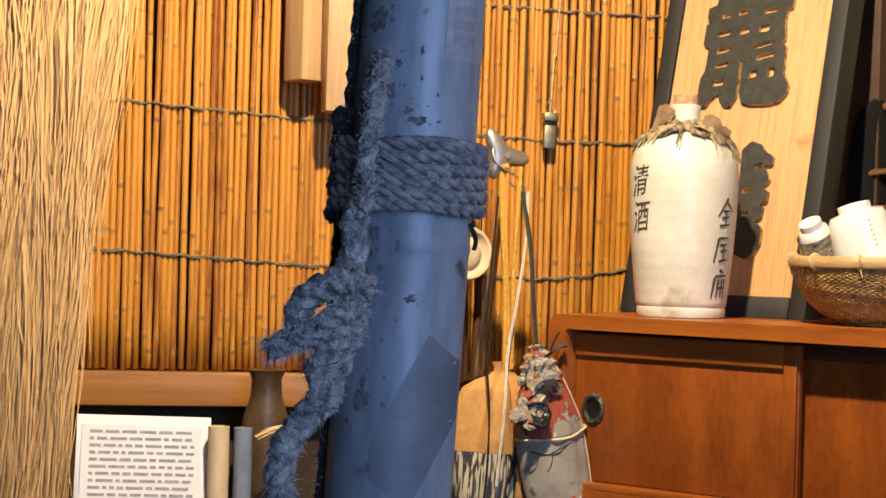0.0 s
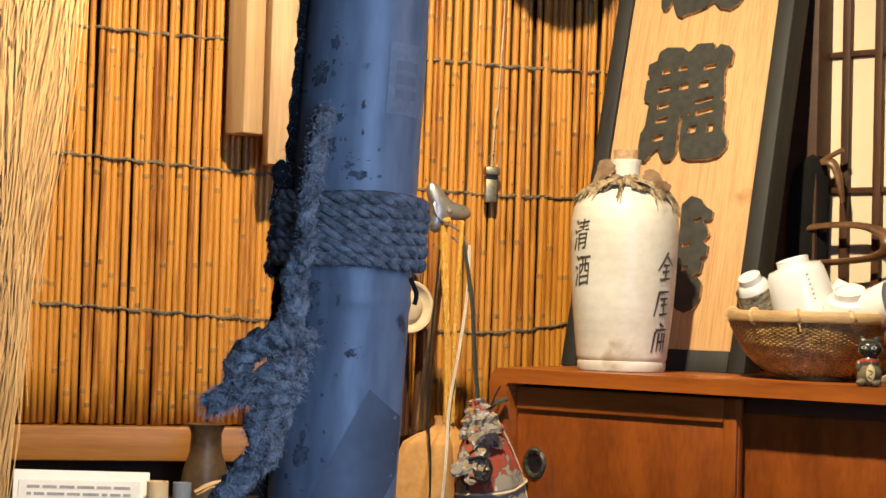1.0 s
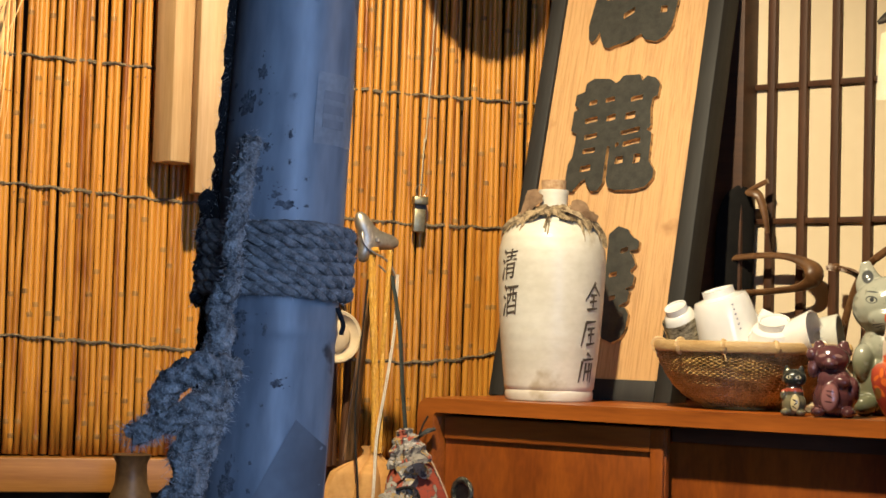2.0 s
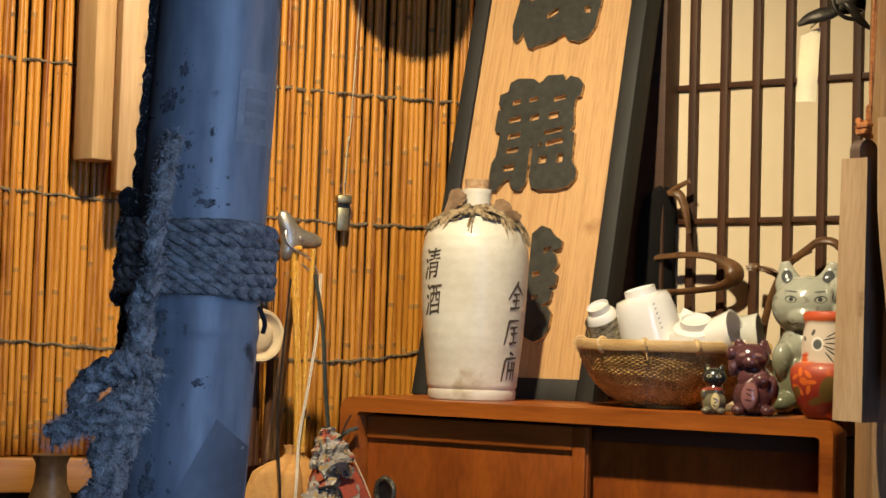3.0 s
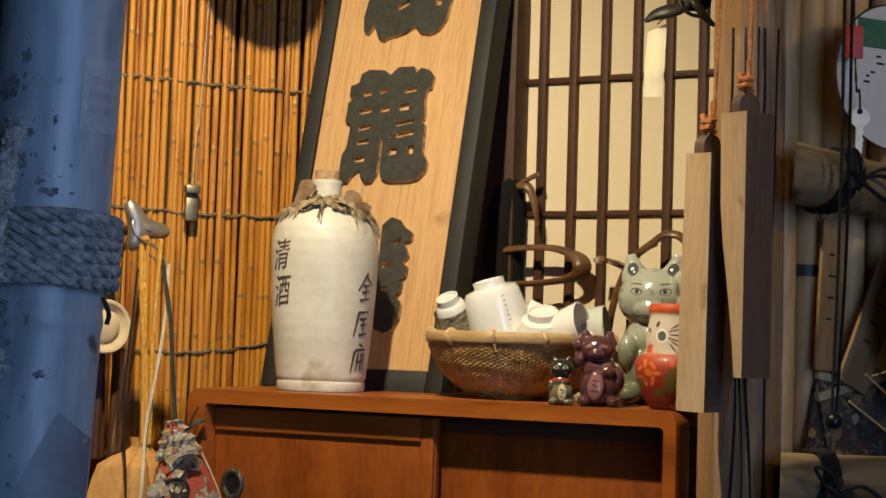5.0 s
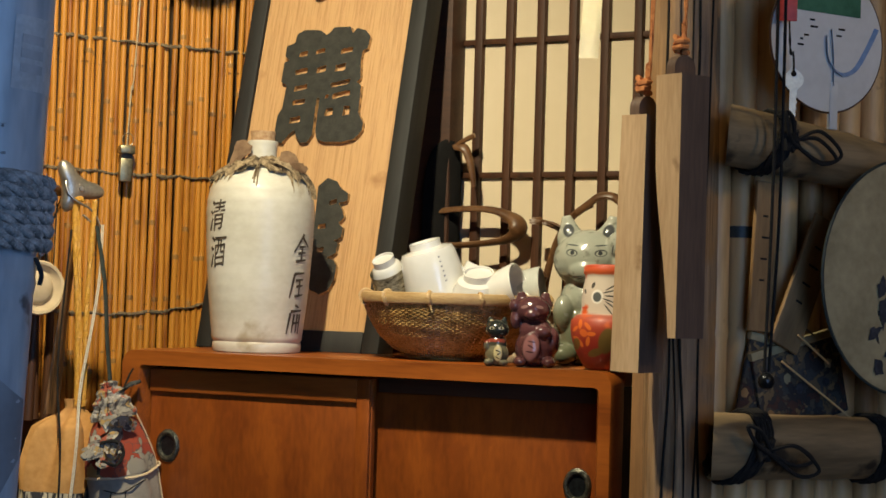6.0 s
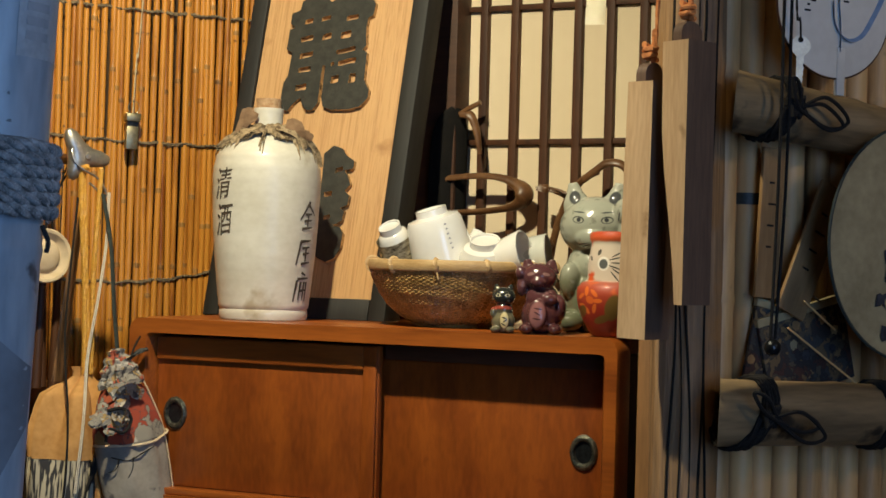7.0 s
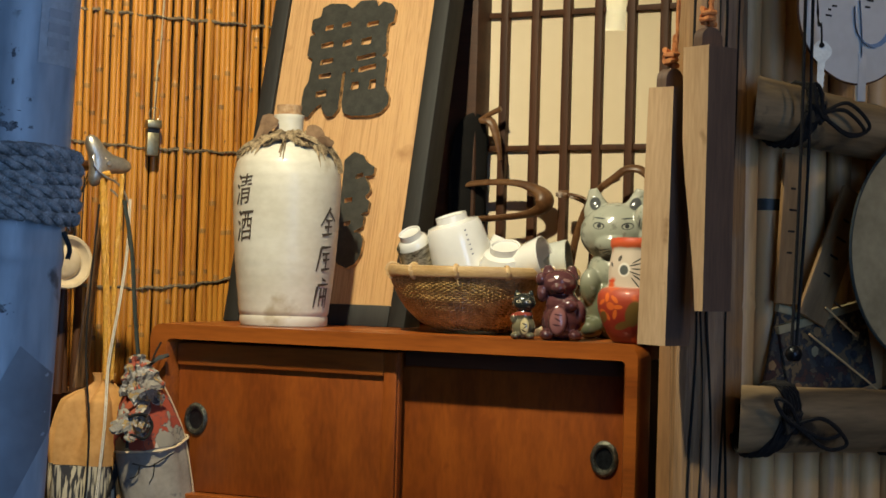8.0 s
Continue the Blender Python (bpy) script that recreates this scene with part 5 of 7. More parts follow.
for i in range(12):
    z = 0.138 - i * 0.0105
    x = -0.080
    while x < 0.070:
        w = rn.uniform(0.006, 0.026)
        part("print_bar", boxed(x, min(0.076, x + w), 0.0008, 0.0013, z, z + 0.0042), M_PRINT, sheetstand, smooth=False)
        x += w + 0.004
M_ROLL = mixed("cream_roll_paper", (0.50, 0.38, 0.22), (0.66, 0.53, 0.34), (1, 1, 0.4), 12, 6, 0.75, 0.1)
M_GREYBLUE = mixed("blue_grey_cloth", (0.12, 0.15, 0.20), (0.22, 0.26, 0.32), (1, 1, 0.4), 20, 6, 0.85, 0.3)
for x, y, r, h, mat, lab in ((-0.855, -0.30, 0.016, 0.150, M_ROLL, "cream paper roll standing on the side table"), (-0.817, -0.28, 0.014, 0.146, M_GREYBLUE, "blue-grey cloth roll standing on the side table")):
    rr = thing("paper_roll", screen_at(x, y, 0.831), lab, "roll", "rolls on the side table")
    part("roll", lathe([(0.0, 0.0), (r, 0.0), (r * 1.02, h * 0.5), (r, h), (r * 0.8, h), (r * 0.78, h - 0.004), (r * 0.5, h - 0.004), (r * 0.48, h), (r * 0.2, h), (0.0, h - 0.006)], 24, wobble=lambda a, z: 1 + 0.03 * math.sin(3 * a + z * 20)), mat, rr)
M_POT = mixed("dark_brown_pot", (0.045, 0.026, 0.014), (0.11, 0.07, 0.035), (1, 1, 1), 20, 6, 0.4, 0.3)
jar = thing("dark_jar", screen_at(-0.770, -0.14, 0.831), "dark brown stoneware jar with a knotted cloth top", "jar")
part("body", lathe([(0.0, 0.0), (0.030, 0.0), (0.040, 0.03), (0.042, 0.10), (0.036, 0.15), (0.026, 0.18), (0.024, 0.21), (0.031, 0.225), (0.026, 0.226), (0.0, 0.222)], 32), M_POT, jar)
wb = thing("wooden_scoop", screen_at(-0.760, -0.265, 0.831), "light brown wooden scoop resting on the side table", "scoop")
part("blade", flap([(-0.035, 0.0, 0.128), (-0.015, 0.0, 0.140), (0.010, 0.0, 0.146), (0.035, 0.0, 0.138)], 0.022, 0.004, 0.002, 3), M_CLAPPER, wb)
part("handle", tube([(0.0, 0.004, 0.0), (0.003, 0.004, 0.138)], 0.007, 10), M_POT, wb)

# whistle on a cord
M_STEEL = mixed("dull_steel", (0.34, 0.31, 0.26), (0.48, 0.44, 0.37), (1, 1, 1), 60, 4, 0.36, 0.08, metal=0.8)
M_WHISTLE = mixed("dull_brass", (0.22, 0.19, 0.11), (0.36, 0.32, 0.20), (1, 1, 1), 60, 4, 0.42, 0.15, metal=0.9)
whistle = thing("whistle", screen_at(-0.284, -0.030, 1.437, 0, 0, 2), "dull metal whistle hung on a pale cord", "whistle")
part("mouthpiece", boxed(-0.0105, 0.0105, -0.007, 0.007, 0.0, 0.040, bevel=0.002), M_WHISTLE, whistle)
part("chamber", boxed(-0.0130, 0.0130, -0.011, 0.011, 0.047, 0.062, bevel=0.003), M_WHISTLE, whistle, "polished top of the whistle")
# solid block; the slot's shade is put into its dark colour
part("slot", boxed(-0.0100, 0.0100, -0.006, 0.006, 0.0395, 0.0475), M_PULLCUP, whistle, "dark block for the shaded sound slot", smooth=False)
part("split_ring", tube([(0.001 + 0.0095 * math.cos(a), 0, 0.072 + 0.0115 * math.sin(a)) for a in [2 * math.pi * i / 32 for i in range(33)]], 0.0007, 5), M_STEEL, whistle, "thin wire ring")
M_PALECORD = mixed("pale_cord", (0.40, 0.30, 0.17), (0.58, 0.47, 0.30), (1, 1, 1), 150, 4, 0.8, 0.4)
part("cord", rope(smooth_path([(0.0, 0.0, 0.062), (0.004, 0.012, 0.16), (0.009, 0.016, 0.26), (0.014, 0.02, 1.16)]), 0.0017, 0.008, 2, 5), M_PALECORD, whistle, "pale hanging cord")

# the peg with its metal clip, cords and bags
peg = thing("wall_peg", screen_at(-0.436, 0, 1.405), "dark wooden peg in the reed blind", "peg")
part("peg", tube([(0, 0.03, 0.012), (0, -0.285, -0.004)], lambda f: 0.010 - 0.002 * f, 12), M_DARKWOOD, peg)
clip = thing("metal_clip", screen_at(-0.432, -0.305, 1.405, 8), "polished three-armed metal clip with a wire loop", "clip")
cb = bmesh.new()


def clip_reach(a):
    reach = 0.0205
    for b, far, wide in ((radians(118), 0.026, 0.46), (radians(-6), 0.028, 0.44), (radians(-112), 0.019, 0.46)):
        d = (a - b + math.pi) % (2 * math.pi) - math.pi
        reach += far * math.exp(-(d / wide) ** 2)
    return reach


for sgn in (-1, 1):
    rings = [[cb.verts.new((0, sgn * 0.0115, 0))]]
    for k in range(1, 10):
        f = math.sin(k / 9 * math.pi / 2)
        rings.append([cb.verts.new((f * clip_reach(a) * math.cos(a), sgn * 0.0115 * math.sqrt(max(0.0, 1 - f ** 2.6)), f * clip_reach(a) * math.sin(a))) for a in [2 * math.pi * i / 72 for i in range(72)]])
    for p, q in zip(rings, rings[1:]):
        for i in range(72):
            j = (i + 1) % 72
            cb.faces.new((p[0], q[i], q[j]) if len(p) == 1 else (p[i], p[j], q[j], q[i]))
bmesh.ops.remove_doubles(cb, verts=cb.verts, dist=1e-5)
part("cast_body", cb, M_STEEL, clip, "polished cast metal body")
part("rivet", lathe([(0.0, 0.003), (0.004, 0.0025), (0.0055, 0.0)], 20), M_STEEL, clip).matrix_local = pose(0.008, -0.0108, -0.001, 90, 0, 0)
part("wire_loop", tube(smooth_path([(-0.012, -0.006, 0.014), (-0.017, -0.010, 0.006), (-0.013, -0.013, -0.010), (0.002, -0.014, -0.022), (0.020, -0.012, -0.030), (0.034, -0.010, -0.044), (0.040, -0.008, -0.058), (0.036, -0.006, -0.062), (0.026, -0.004, -0.050), (0.014, -0.003, -0.040)], 8), 0.0017, 8), M_STEEL, clip, "bent steel wire loop")

M_PALECORD2 = mixed("cream_cord", (0.52, 0.45, 0.34), (0.68, 0.62, 0.50), (1, 1, 1), 150, 4, 0.8, 0.3)
M_GOLD = mixed("gold_braid", (0.46, 0.215, 0.022), (0.66, 0.36, 0.050), (1, 1, 1), 220, 3, 0.55, 0.2)


M_TAN = mixed("tan_suede", (0.40, 0.195, 0.050), (0.56, 0.30, 0.095), (1, 1, 1), 14, 8, 0.9, 0.25)


def striped(name):
    m, tree, bsdf = nodes_of(name)
    n, l = tree.nodes, tree.links
    co = n.new("ShaderNodeTexCoord")
    mp = n.new("ShaderNodeMapping")
    mp.inputs["Scale"].default_value = (1, 1, 0.06)
    l.new(co.outputs["Object"], mp.inputs[0])
    a = n.new("ShaderNodeTexNoise")
    a.inputs["Scale"].default_value, a.inputs["Detail"].default_value = 210, 2
    l.new(mp.outputs[0], a.inputs["Vector"])
    r = n.new("ShaderNodeValToRGB")
    r.color_ramp.elements[0].position, r.color_ramp.elements[1].position = 0.47, 0.54
    r.color_ramp.elements[0].color, r.color_ramp.elements[1].color = (0.03, 0.028, 0.03, 1), (0.46, 0.40, 0.28, 1)
    l.new(a.outputs[0], r.inputs[0])
    l.new(r.outputs[0], bsdf.inputs["Base Color"])
    bsdf.inputs["Roughness"].default_value = 0.9
    return m


M_STRIPE = striped("black_and_cream_stripe")


M_FLOWER = patchwork("flowered_crepe", ((0.0, (0.30, 0.050, 0.022)), (0.28, (0.38, 0.085, 0.035)), (0.50, (0.26, 0.040, 0.020)), (0.62, (0.27, 0.24, 0.19)), (0.80, (0.055, 0.05, 0.05)), (0.86, (0.34, 0.20, 0.07)), (0.93, (0.46, 0.42, 0.34))), 34)
M_KNOT = patchwork("printed_crepe_knot", ((0.0, (0.28, 0.25, 0.20)), (0.35, (0.08, 0.07, 0.065)), (0.52, (0.36, 0.23, 0.08)), (0.68, (0.30, 0.27, 0.23)), (0.84, (0.34, 0.08, 0.04)), (0.93, (0.50, 0.46, 0.38))), 105)
M_GREYCLOTH = mixed("grey_beige_crepe", (0.24, 0.21, 0.17), (0.36, 0.32, 0.26), (1, 1, 1), 22, 6, 0.9, 0.3, stains=(0.10, 0.09, 0.09), stain_scale=30, stain_at=0.64)


def pouch(profile, folds, fold_z, fold_depth, squash, seed, segs=64):
    """A soft gathered bag; folds deepen towards the neck."""
    def wob(a, z):
        k = min(1.0, max(0.0, (z - fold_z[0]) / (fold_z[1] - fold_z[0])))
        return 1 + fold_depth * k * math.sin(folds * a + 2 * math.sin(2 * a + seed)) + 0.05 * noise.noise(Vector((2 * math.cos(a), 2 * math.sin(a), z * 22 + seed)))
    fine = []
    for (r0, z0), (r1, z1) in zip(profile, profile[1:]):
        fine += [(r0 + (r1 - r0) * i / 5, z0 + (z1 - z0) * i / 5) for i in range(5)]
    fine.append(profile[-1])
    return lathe(fine, segs, squash=squash, wobble=wob)


bag = thing("suede_bag", screen_at(-0.428, -0.315, 0.84, 6, 0, 2), "tan suede drawstring bag with striped cloth below, hung on gold cords", "bag")
part("upper", pouch([(0.0720, 0.108), (0.0715, 0.125), (0.0665, 0.15), (0.0590, 0.18), (0.0500, 0.203), (0.0330, 0.216), (0.0180, 0.224), (0.0120, 0.231), (0.0120, 0.238), (0.0140, 0.245), (0.006, 0.243)], 9, (0.05, 0.215), 0.34, 0.60, 1.0), M_TAN, bag, "tan suede upper")
part("lower", pouch([(0.0, -0.03), (0.05, -0.028), (0.068, 0.0), (0.074, 0.04), (0.0735, 0.08), (0.0722, 0.1075)], 9, (0.05, 0.215), 0.34, 0.60, 1.0), M_STRIPE, bag, "black and cream striped cloth")
part("patch", flap([(0.018, -0.0455, 0.110), (0.020, -0.047, 0.085), (0.022, -0.048, 0.055), (0.024, -0.0485, 0.030)], 0.034, 0.002, 0.001, 4), M_TAN, bag, "tan suede strip")
for pts in (((-0.010, 0.004, 0.545), (-0.006, 0.0, 0.47), (0.003, -0.002, 0.38), (0.008, -0.004, 0.30), (0.010, -0.008, 0.235)),
            ((-0.006, 0.010, 0.545), (0.001, 0.006, 0.47), (0.009, 0.004, 0.37), (0.014, 0.0, 0.30), (0.014, -0.006, 0.235)),
            ((0.020, 0.0, 0.548), (0.018, -0.002, 0.47), (0.017, -0.003, 0.38), (0.020, -0.004, 0.30), (0.020, -0.008, 0.235))):
    part("gold_cord", rope(smooth_path([(p - 0.012, q, r) for p, q, r in pts], 24), 0.0041, 0.016, 4, 6), M_GOLD, bag, "braided gold cord")
part("gold_cord", rope(smooth_path([(-0.034, 0.018, 0.540), (-0.024, 0.004, 0.546), (-0.012, 0.0, 0.548)], 16), 0.0045, 0.010, 4, 6), M_GOLD, bag, "braided gold cord")
for dx in (0.0, 0.0026):
    part("white_cord", tube(smooth_path([(0.020 + dx, -0.004, 0.512), (0.019 + dx, -0.008, 0.43), (0.009 + dx, -0.014, 0.345), (-0.004 + dx, -0.022, 0.26), (-0.014 + dx, -0.050, 0.17), (-0.022 + dx, -0.056, 0.06)], 10), 0.0011, 6), M_PALECORD2, bag, "thin white cord")
part("dark_strap", tube(smooth_path([(-0.030, -0.012, 0.50), (-0.040, -0.022, 0.30), (-0.036, -0.046, 0.18), (-0.037, -0.056, 0.10), (-0.040, -0.056, 0.02)], 8), 0.0030, 6, flat=0.4), M_BLACKCORD, bag, "thin dark strap")
part("tassel", tube(smooth_path([(0.010, -0.056, 0.125), (0.004, -0.058, 0.09), (-0.006, -0.060, 0.055), (0.0, -0.060, 0.02), (-0.012, -0.060, -0.02)], 8), lambda f: 0.005 + 0.003 * math.sin(f * 9), 7, flat=0.5), M_BLACKCORD, bag, "black knotted cord")

M_DEEPGREEN = mixed("deep_green_webbing", (0.012, 0.018, 0.015), (0.035, 0.045, 0.036), (1, 1, 1), 120, 4, 0.85, 0.3)
sack = thing("flowered_pouch", screen_at(-0.327, -0.375, 0.80, 4, 0, -11), "grey and red flowered cloth pouch hung on a dark strap", "pouch")
part("cloth", pouch([(0.0, 0.0), (0.034, 0.003), (0.045, 0.03), (0.0510, 0.08), (0.0535, 0.13), (0.0530, 0.186)], 5, (0.0, 0.3), 0.10, 0.66, 3.0), M_GREYCLOTH, sack, "grey-beige crepe")
part("flowered_band", pouch([(0.0545, 0.184), (0.0535, 0.200), (0.0470, 0.225), (0.0380, 0.250), (0.0270, 0.268)], 5, (0.0, 0.3), 0.11, 0.66, 3.0), M_FLOWER, sack, "red flowered crepe band")
part("gathered_top", shaggy(pouch([(0.0285, 0.266), (0.0300, 0.274), (0.0230, 0.284), (0.0250, 0.292), (0.0165, 0.300), (0.0185, 0.307), (0.0100, 0.313), (0.0120, 0.320), (0.005, 0.322)], 7, (0.0, 0.25), 0.24, 0.75, 5.0), 0.0014), M_KNOT, sack, "gathered printed crepe top")
wave = [2 * math.pi * i / 96 for i in range(97)]
part("piping", tube([(0.0560 * (1 + 0.05 * math.sin(5 * a + 2)) * math.cos(a), 0.0560 * 0.66 * (1 + 0.05 * math.sin(5 * a + 2)) * math.sin(a), 0.183 + 0.004 * math.sin(2 * a + 1)) for a in wave], 0.0020, 6), M_ROLL, sack, "cream piping")
part("edge_piping", tube(smooth_path([(0.020, -0.008, 0.300), (0.032, -0.010, 0.268), (0.043, -0.010, 0.232), (0.0515, -0.010, 0.190), (0.0525, -0.010, 0.130), (0.0500, -0.010, 0.070)]), 0.0012, 6), M_ROLL, sack, "cream edge piping")
for pts, w, seed in ((((-0.060, -0.026, 0.222), (-0.044, -0.036, 0.232), (-0.026, -0.040, 0.240), (-0.008, -0.036, 0.250)), 0.030, 8), (((-0.044, -0.040, 0.208), (-0.030, -0.047, 0.222), (-0.014, -0.046, 0.238)), 0.028, 3), (((-0.030, -0.034, 0.262), (-0.014, -0.038, 0.268), (0.004, -0.034, 0.262), (0.018, -0.030, 0.250)), 0.022, 5), (((-0.026, -0.044, 0.232), (-0.034, -0.050, 0.222), (-0.026, -0.052, 0.212), (-0.014, -0.048, 0.222)), 0.016, 11)):
    part("knot", flap(pts, w, 0.004, 0.008, seed), M_KNOT, sack, "knotted printed crepe")
part("knot_cord", tube(smooth_path([(-0.040, -0.044, 0.240), (-0.020, -0.054, 0.240), (-0.010, -0.054, 0.222), (-0.024, -0.056, 0.206), (-0.044, -0.050, 0.214), (-0.050, -0.046, 0.196)], 8), 0.0026, 7), M_BLACKCORD, sack, "black drawstring")
for pts in (((-0.040, 0.0, 0.168), (-0.018, 0.0, 0.160), (0.004, 0.0, 0.166), (0.024, 0.0, 0.172)), ((-0.010, 0.0, 0.163), (-0.014, 0.0, 0.146), (-0.022, 0.0, 0.134)), ((0.018, 0.0, 0.060), (0.030, 0.0, 0.076), (0.040, 0.0, 0.070)), ((-0.030, 0.0, 0.164), (-0.036, 0.0, 0.150), (-0.046, 0.0, 0.146))):
    line = [Vector((q.x, -0.66 * math.sqrt(max(0.0, 0.0555 ** 2 - q.x ** 2)) - 0.0008, q.z)) for q in smooth_path(pts)]
    part("printed_branch", tube(line, 0.0011, 5, flat=0.6), M_BLACKCORD, sack, "dark printed branch")
part("red_patch", flap([(0.008, -0.0395, 0.090), (0.010, -0.0395, 0.065), (0.012, -0.0380, 0.040)], 0.030, 0.0015, 0.0005, 6), M_RED, sack, "red patch with small white flowers")
for x, z in ((0.002, 0.082), (0.012, 0.070), (0.004, 0.058), (0.016, 0.052), (0.019, 0.084)):
    fl = bmesh.new()
    rim_pts = [fl.verts.new((x + 0.0042 * (1 + 0.35 * math.cos(5 * a)) * math.cos(a), -0.0425, z + 0.0042 * (1 + 0.35 * math.cos(5 * a)) * math.sin(a))) for a in [q * math.pi / 15 for q in range(30)]]
    heart = fl.verts.new((x, -0.0430, z))
    for q in range(30):
        fl.faces.new((heart, rim_pts[q], rim_pts[(q + 1) % 30]))
    part("printed_flower", fl, M_PAPER, sack, "small white flower")
part("strap", tube(smooth_path([(0.040, 0.066, 0.551), (0.034, 0.050, 0.47), (0.016, 0.025, 0.38), (0.002, 0.002, 0.300)], 8), 0.0058, 8, flat=0.35), M_DEEPGREEN, sack, "dark green strap")
part("strap_end", flap([(0.004, -0.004, 0.300), (0.020, -0.006, 0.306), (0.032, -0.008, 0.312), (0.046, -0.010, 0.314)], 0.015, 0.002, 0.002, 2), M_BLACK, sack, "dark leather strap end")
part("strap_end", tube(smooth_path([(0.018, -0.006, 0.304), (0.030, -0.004, 0.322), (0.040, -0.004, 0.334)]), 0.0014, 6), M_BLACKCORD, sack, "thin dark thong")

disc = thing("wooden_dish", screen_at(-0.472, -0.262, 1.252, 12, 0, 0) @ pose(0, 0, 0, 90, 0, 0), "cream turned wooden dish hung on its edge", "dish")
part("dish", lathe([(0.0, -0.012), (0.030, -0.012), (0.0410, -0.002), (0.0420, 0.004), (0.0400, 0.0075), (0.0360, 0.0065), (0.0300, -0.002), (0.0265, -0.0035), (0.0240, 0.001), (0.0190, 0.0045), (0.0, 0.006)], 44), M_ROLL, disc)
part("hanging_string", tube([(0, 0.040, 0.0), (0.01, 0.16, 0.0)], 0.0012, 5), M_BLACKCORD, disc)
M_PADDLE = mixed("smoke_brown_wood", (0.035, 0.018, 0.007), (0.20, 0.105, 0.040), (6, 6, 0.5), 14, 5, 0.5, 0.2, spread=0.8)
horn = thing("wooden_paddle", screen_at(-0.446, -0.268, 1.06, 6, 0, 4), "dark brown tapered wooden paddle on the peg", "paddle")
part("blade", tube([(0, 0, 0.0), (0, 0, 0.06), (0.002, 0, 0.14), (0.006, 0, 0.21), (0.010, 0, 0.262)], lambda f: 0.024 - 0.017 * f, 16, flat=0.25), M_PADDLE, horn)
part("loop", tube(smooth_path([(0.010, 0, 0.258), (0.004, -0.004, 0.29), (0.008, -0.006, 0.33)]), 0.0022, 6), M_BLACKCORD, horn)
for x, y, z0, z1, lean in ((-0.468, -0.20, 1.045, 1.30, 2), (-0.490, -0.22, 1.045, 1.26, -2), (-0.508, -0.19, 1.045, 1.24, 3), (-0.455, -0.18, 1.045, 1.235, -1), (-0.441, -0.20, 1.045, 1.225, 1), (-0.479, -0.17, 1.045, 1.23, 0), (-0.428, -0.17, 1.045, 1.22, -2)):
    st = thing("dark_stick", screen_at(x, y, z0, 0, 0, lean), "dark brown wooden stick hung by a cord", "stick", "dark sticks behind the bags")
    part("stick", tube([(0, 0, (z1 - z0) * i / 8) for i in range(9)], lambda f: 0.0085 - 0.003 * f, 10), M_DARKWOOD, st)
    part("cord", tube([(0, 0, z1 - z0 - 0.002), (-x - 0.445, -y * 0.4 - 0.1, 1.395 - z0)], 0.0012, 5), M_BLACKCORD, st)


# ---- on the cabinet ----
basket = thing("bamboo_basket", pose(-1.056, 2.338, TOP), "woven brown bamboo basket filled with white cups", "basket")
M_WEAVE = mixed("smoked_bamboo_strip", (0.16, 0.086, 0.021), (0.50, 0.315, 0.100), (1, 1, 1), 60, 5, 0.36, 0.3)
M_RIM = mixed("pale_bamboo_rim", (0.42, 0.26, 0.10), (0.60, 0.42, 0.20), (1, 1, 6), 30, 5, 0.45, 0.15)
BOWL = [(0.062, 0.003), (0.080, 0.010), (0.098, 0.022), (0.112, 0.036), (0.123, 0.052), (0.131, 0.068), (0.136, 0.082)]


def bowl_r(z):
    return float(np.interp(z, [b[1] for b in BOWL], [b[0] for b in BOWL]))


part("lining", lathe([(0.0, 0.004), (0.055, 0.004)] + [(r - 0.0040, z + 0.001) for r, z in BOWL], 48), M_WEAVE, basket, "close-woven inner layer")
RIBS = 70
weavers = bmesh.new()
for j in range(33):
    z = 0.005 + 0.00238 * j
    line = []
    for i in range(RIBS * 2 + 1):
        a = 2 * math.pi * i / (RIBS * 2)
        r = bowl_r(z) + 0.0011 * (1 if (i + j) % 2 else -1)
        line.append((r * math.cos(a), r * math.sin(a), z + 0.0014 * math.sin(a * 5 + j) * 0.4))
    tube(line, 0.0020, 5, weavers, closed_ends=False)
w = part("weave", weavers, M_WEAVE, basket, "woven bamboo strips")
w["kind"] = "stuff"
ribs = bmesh.new()
for i in range(RIBS):
    a = 2 * math.pi * (i + 0.25) / RIBS
    line = [((r + 0.0006) * math.cos(a + 1.6 * (z - 0.04)), (r + 0.0006) * math.sin(a + 1.6 * (z - 0.04)), z) for r, z in BOWL]
    tube(line, 0.0017, 5, ribs)
rb = part("rib_layer", ribs, M_WEAVE, basket, "upright bamboo ribs")
rb["kind"] = "stuff"
part("base_ring", tube([(0.066 * math.cos(a), 0.066 * math.sin(a), 0.0036) for a in [2 * math.pi * i / 48 for i in range(49)]], 0.0036, 8), M_WEAVE, basket)
rim = lathe([(0.1330, 0.0830), (0.1410, 0.0820), (0.1432, 0.0845), (0.1440, 0.0930), (0.1428, 0.0975), (0.1395, 0.0985), (0.1340, 0.0980), (0.1310, 0.0950), (0.1305, 0.0860), (0.1330, 0.0830)], 72, wobble=lambda a, z: 1 + 0.004 * math.sin(5 * a))
part("rim", rim, M_RIM, basket, "pale split-bamboo rim")
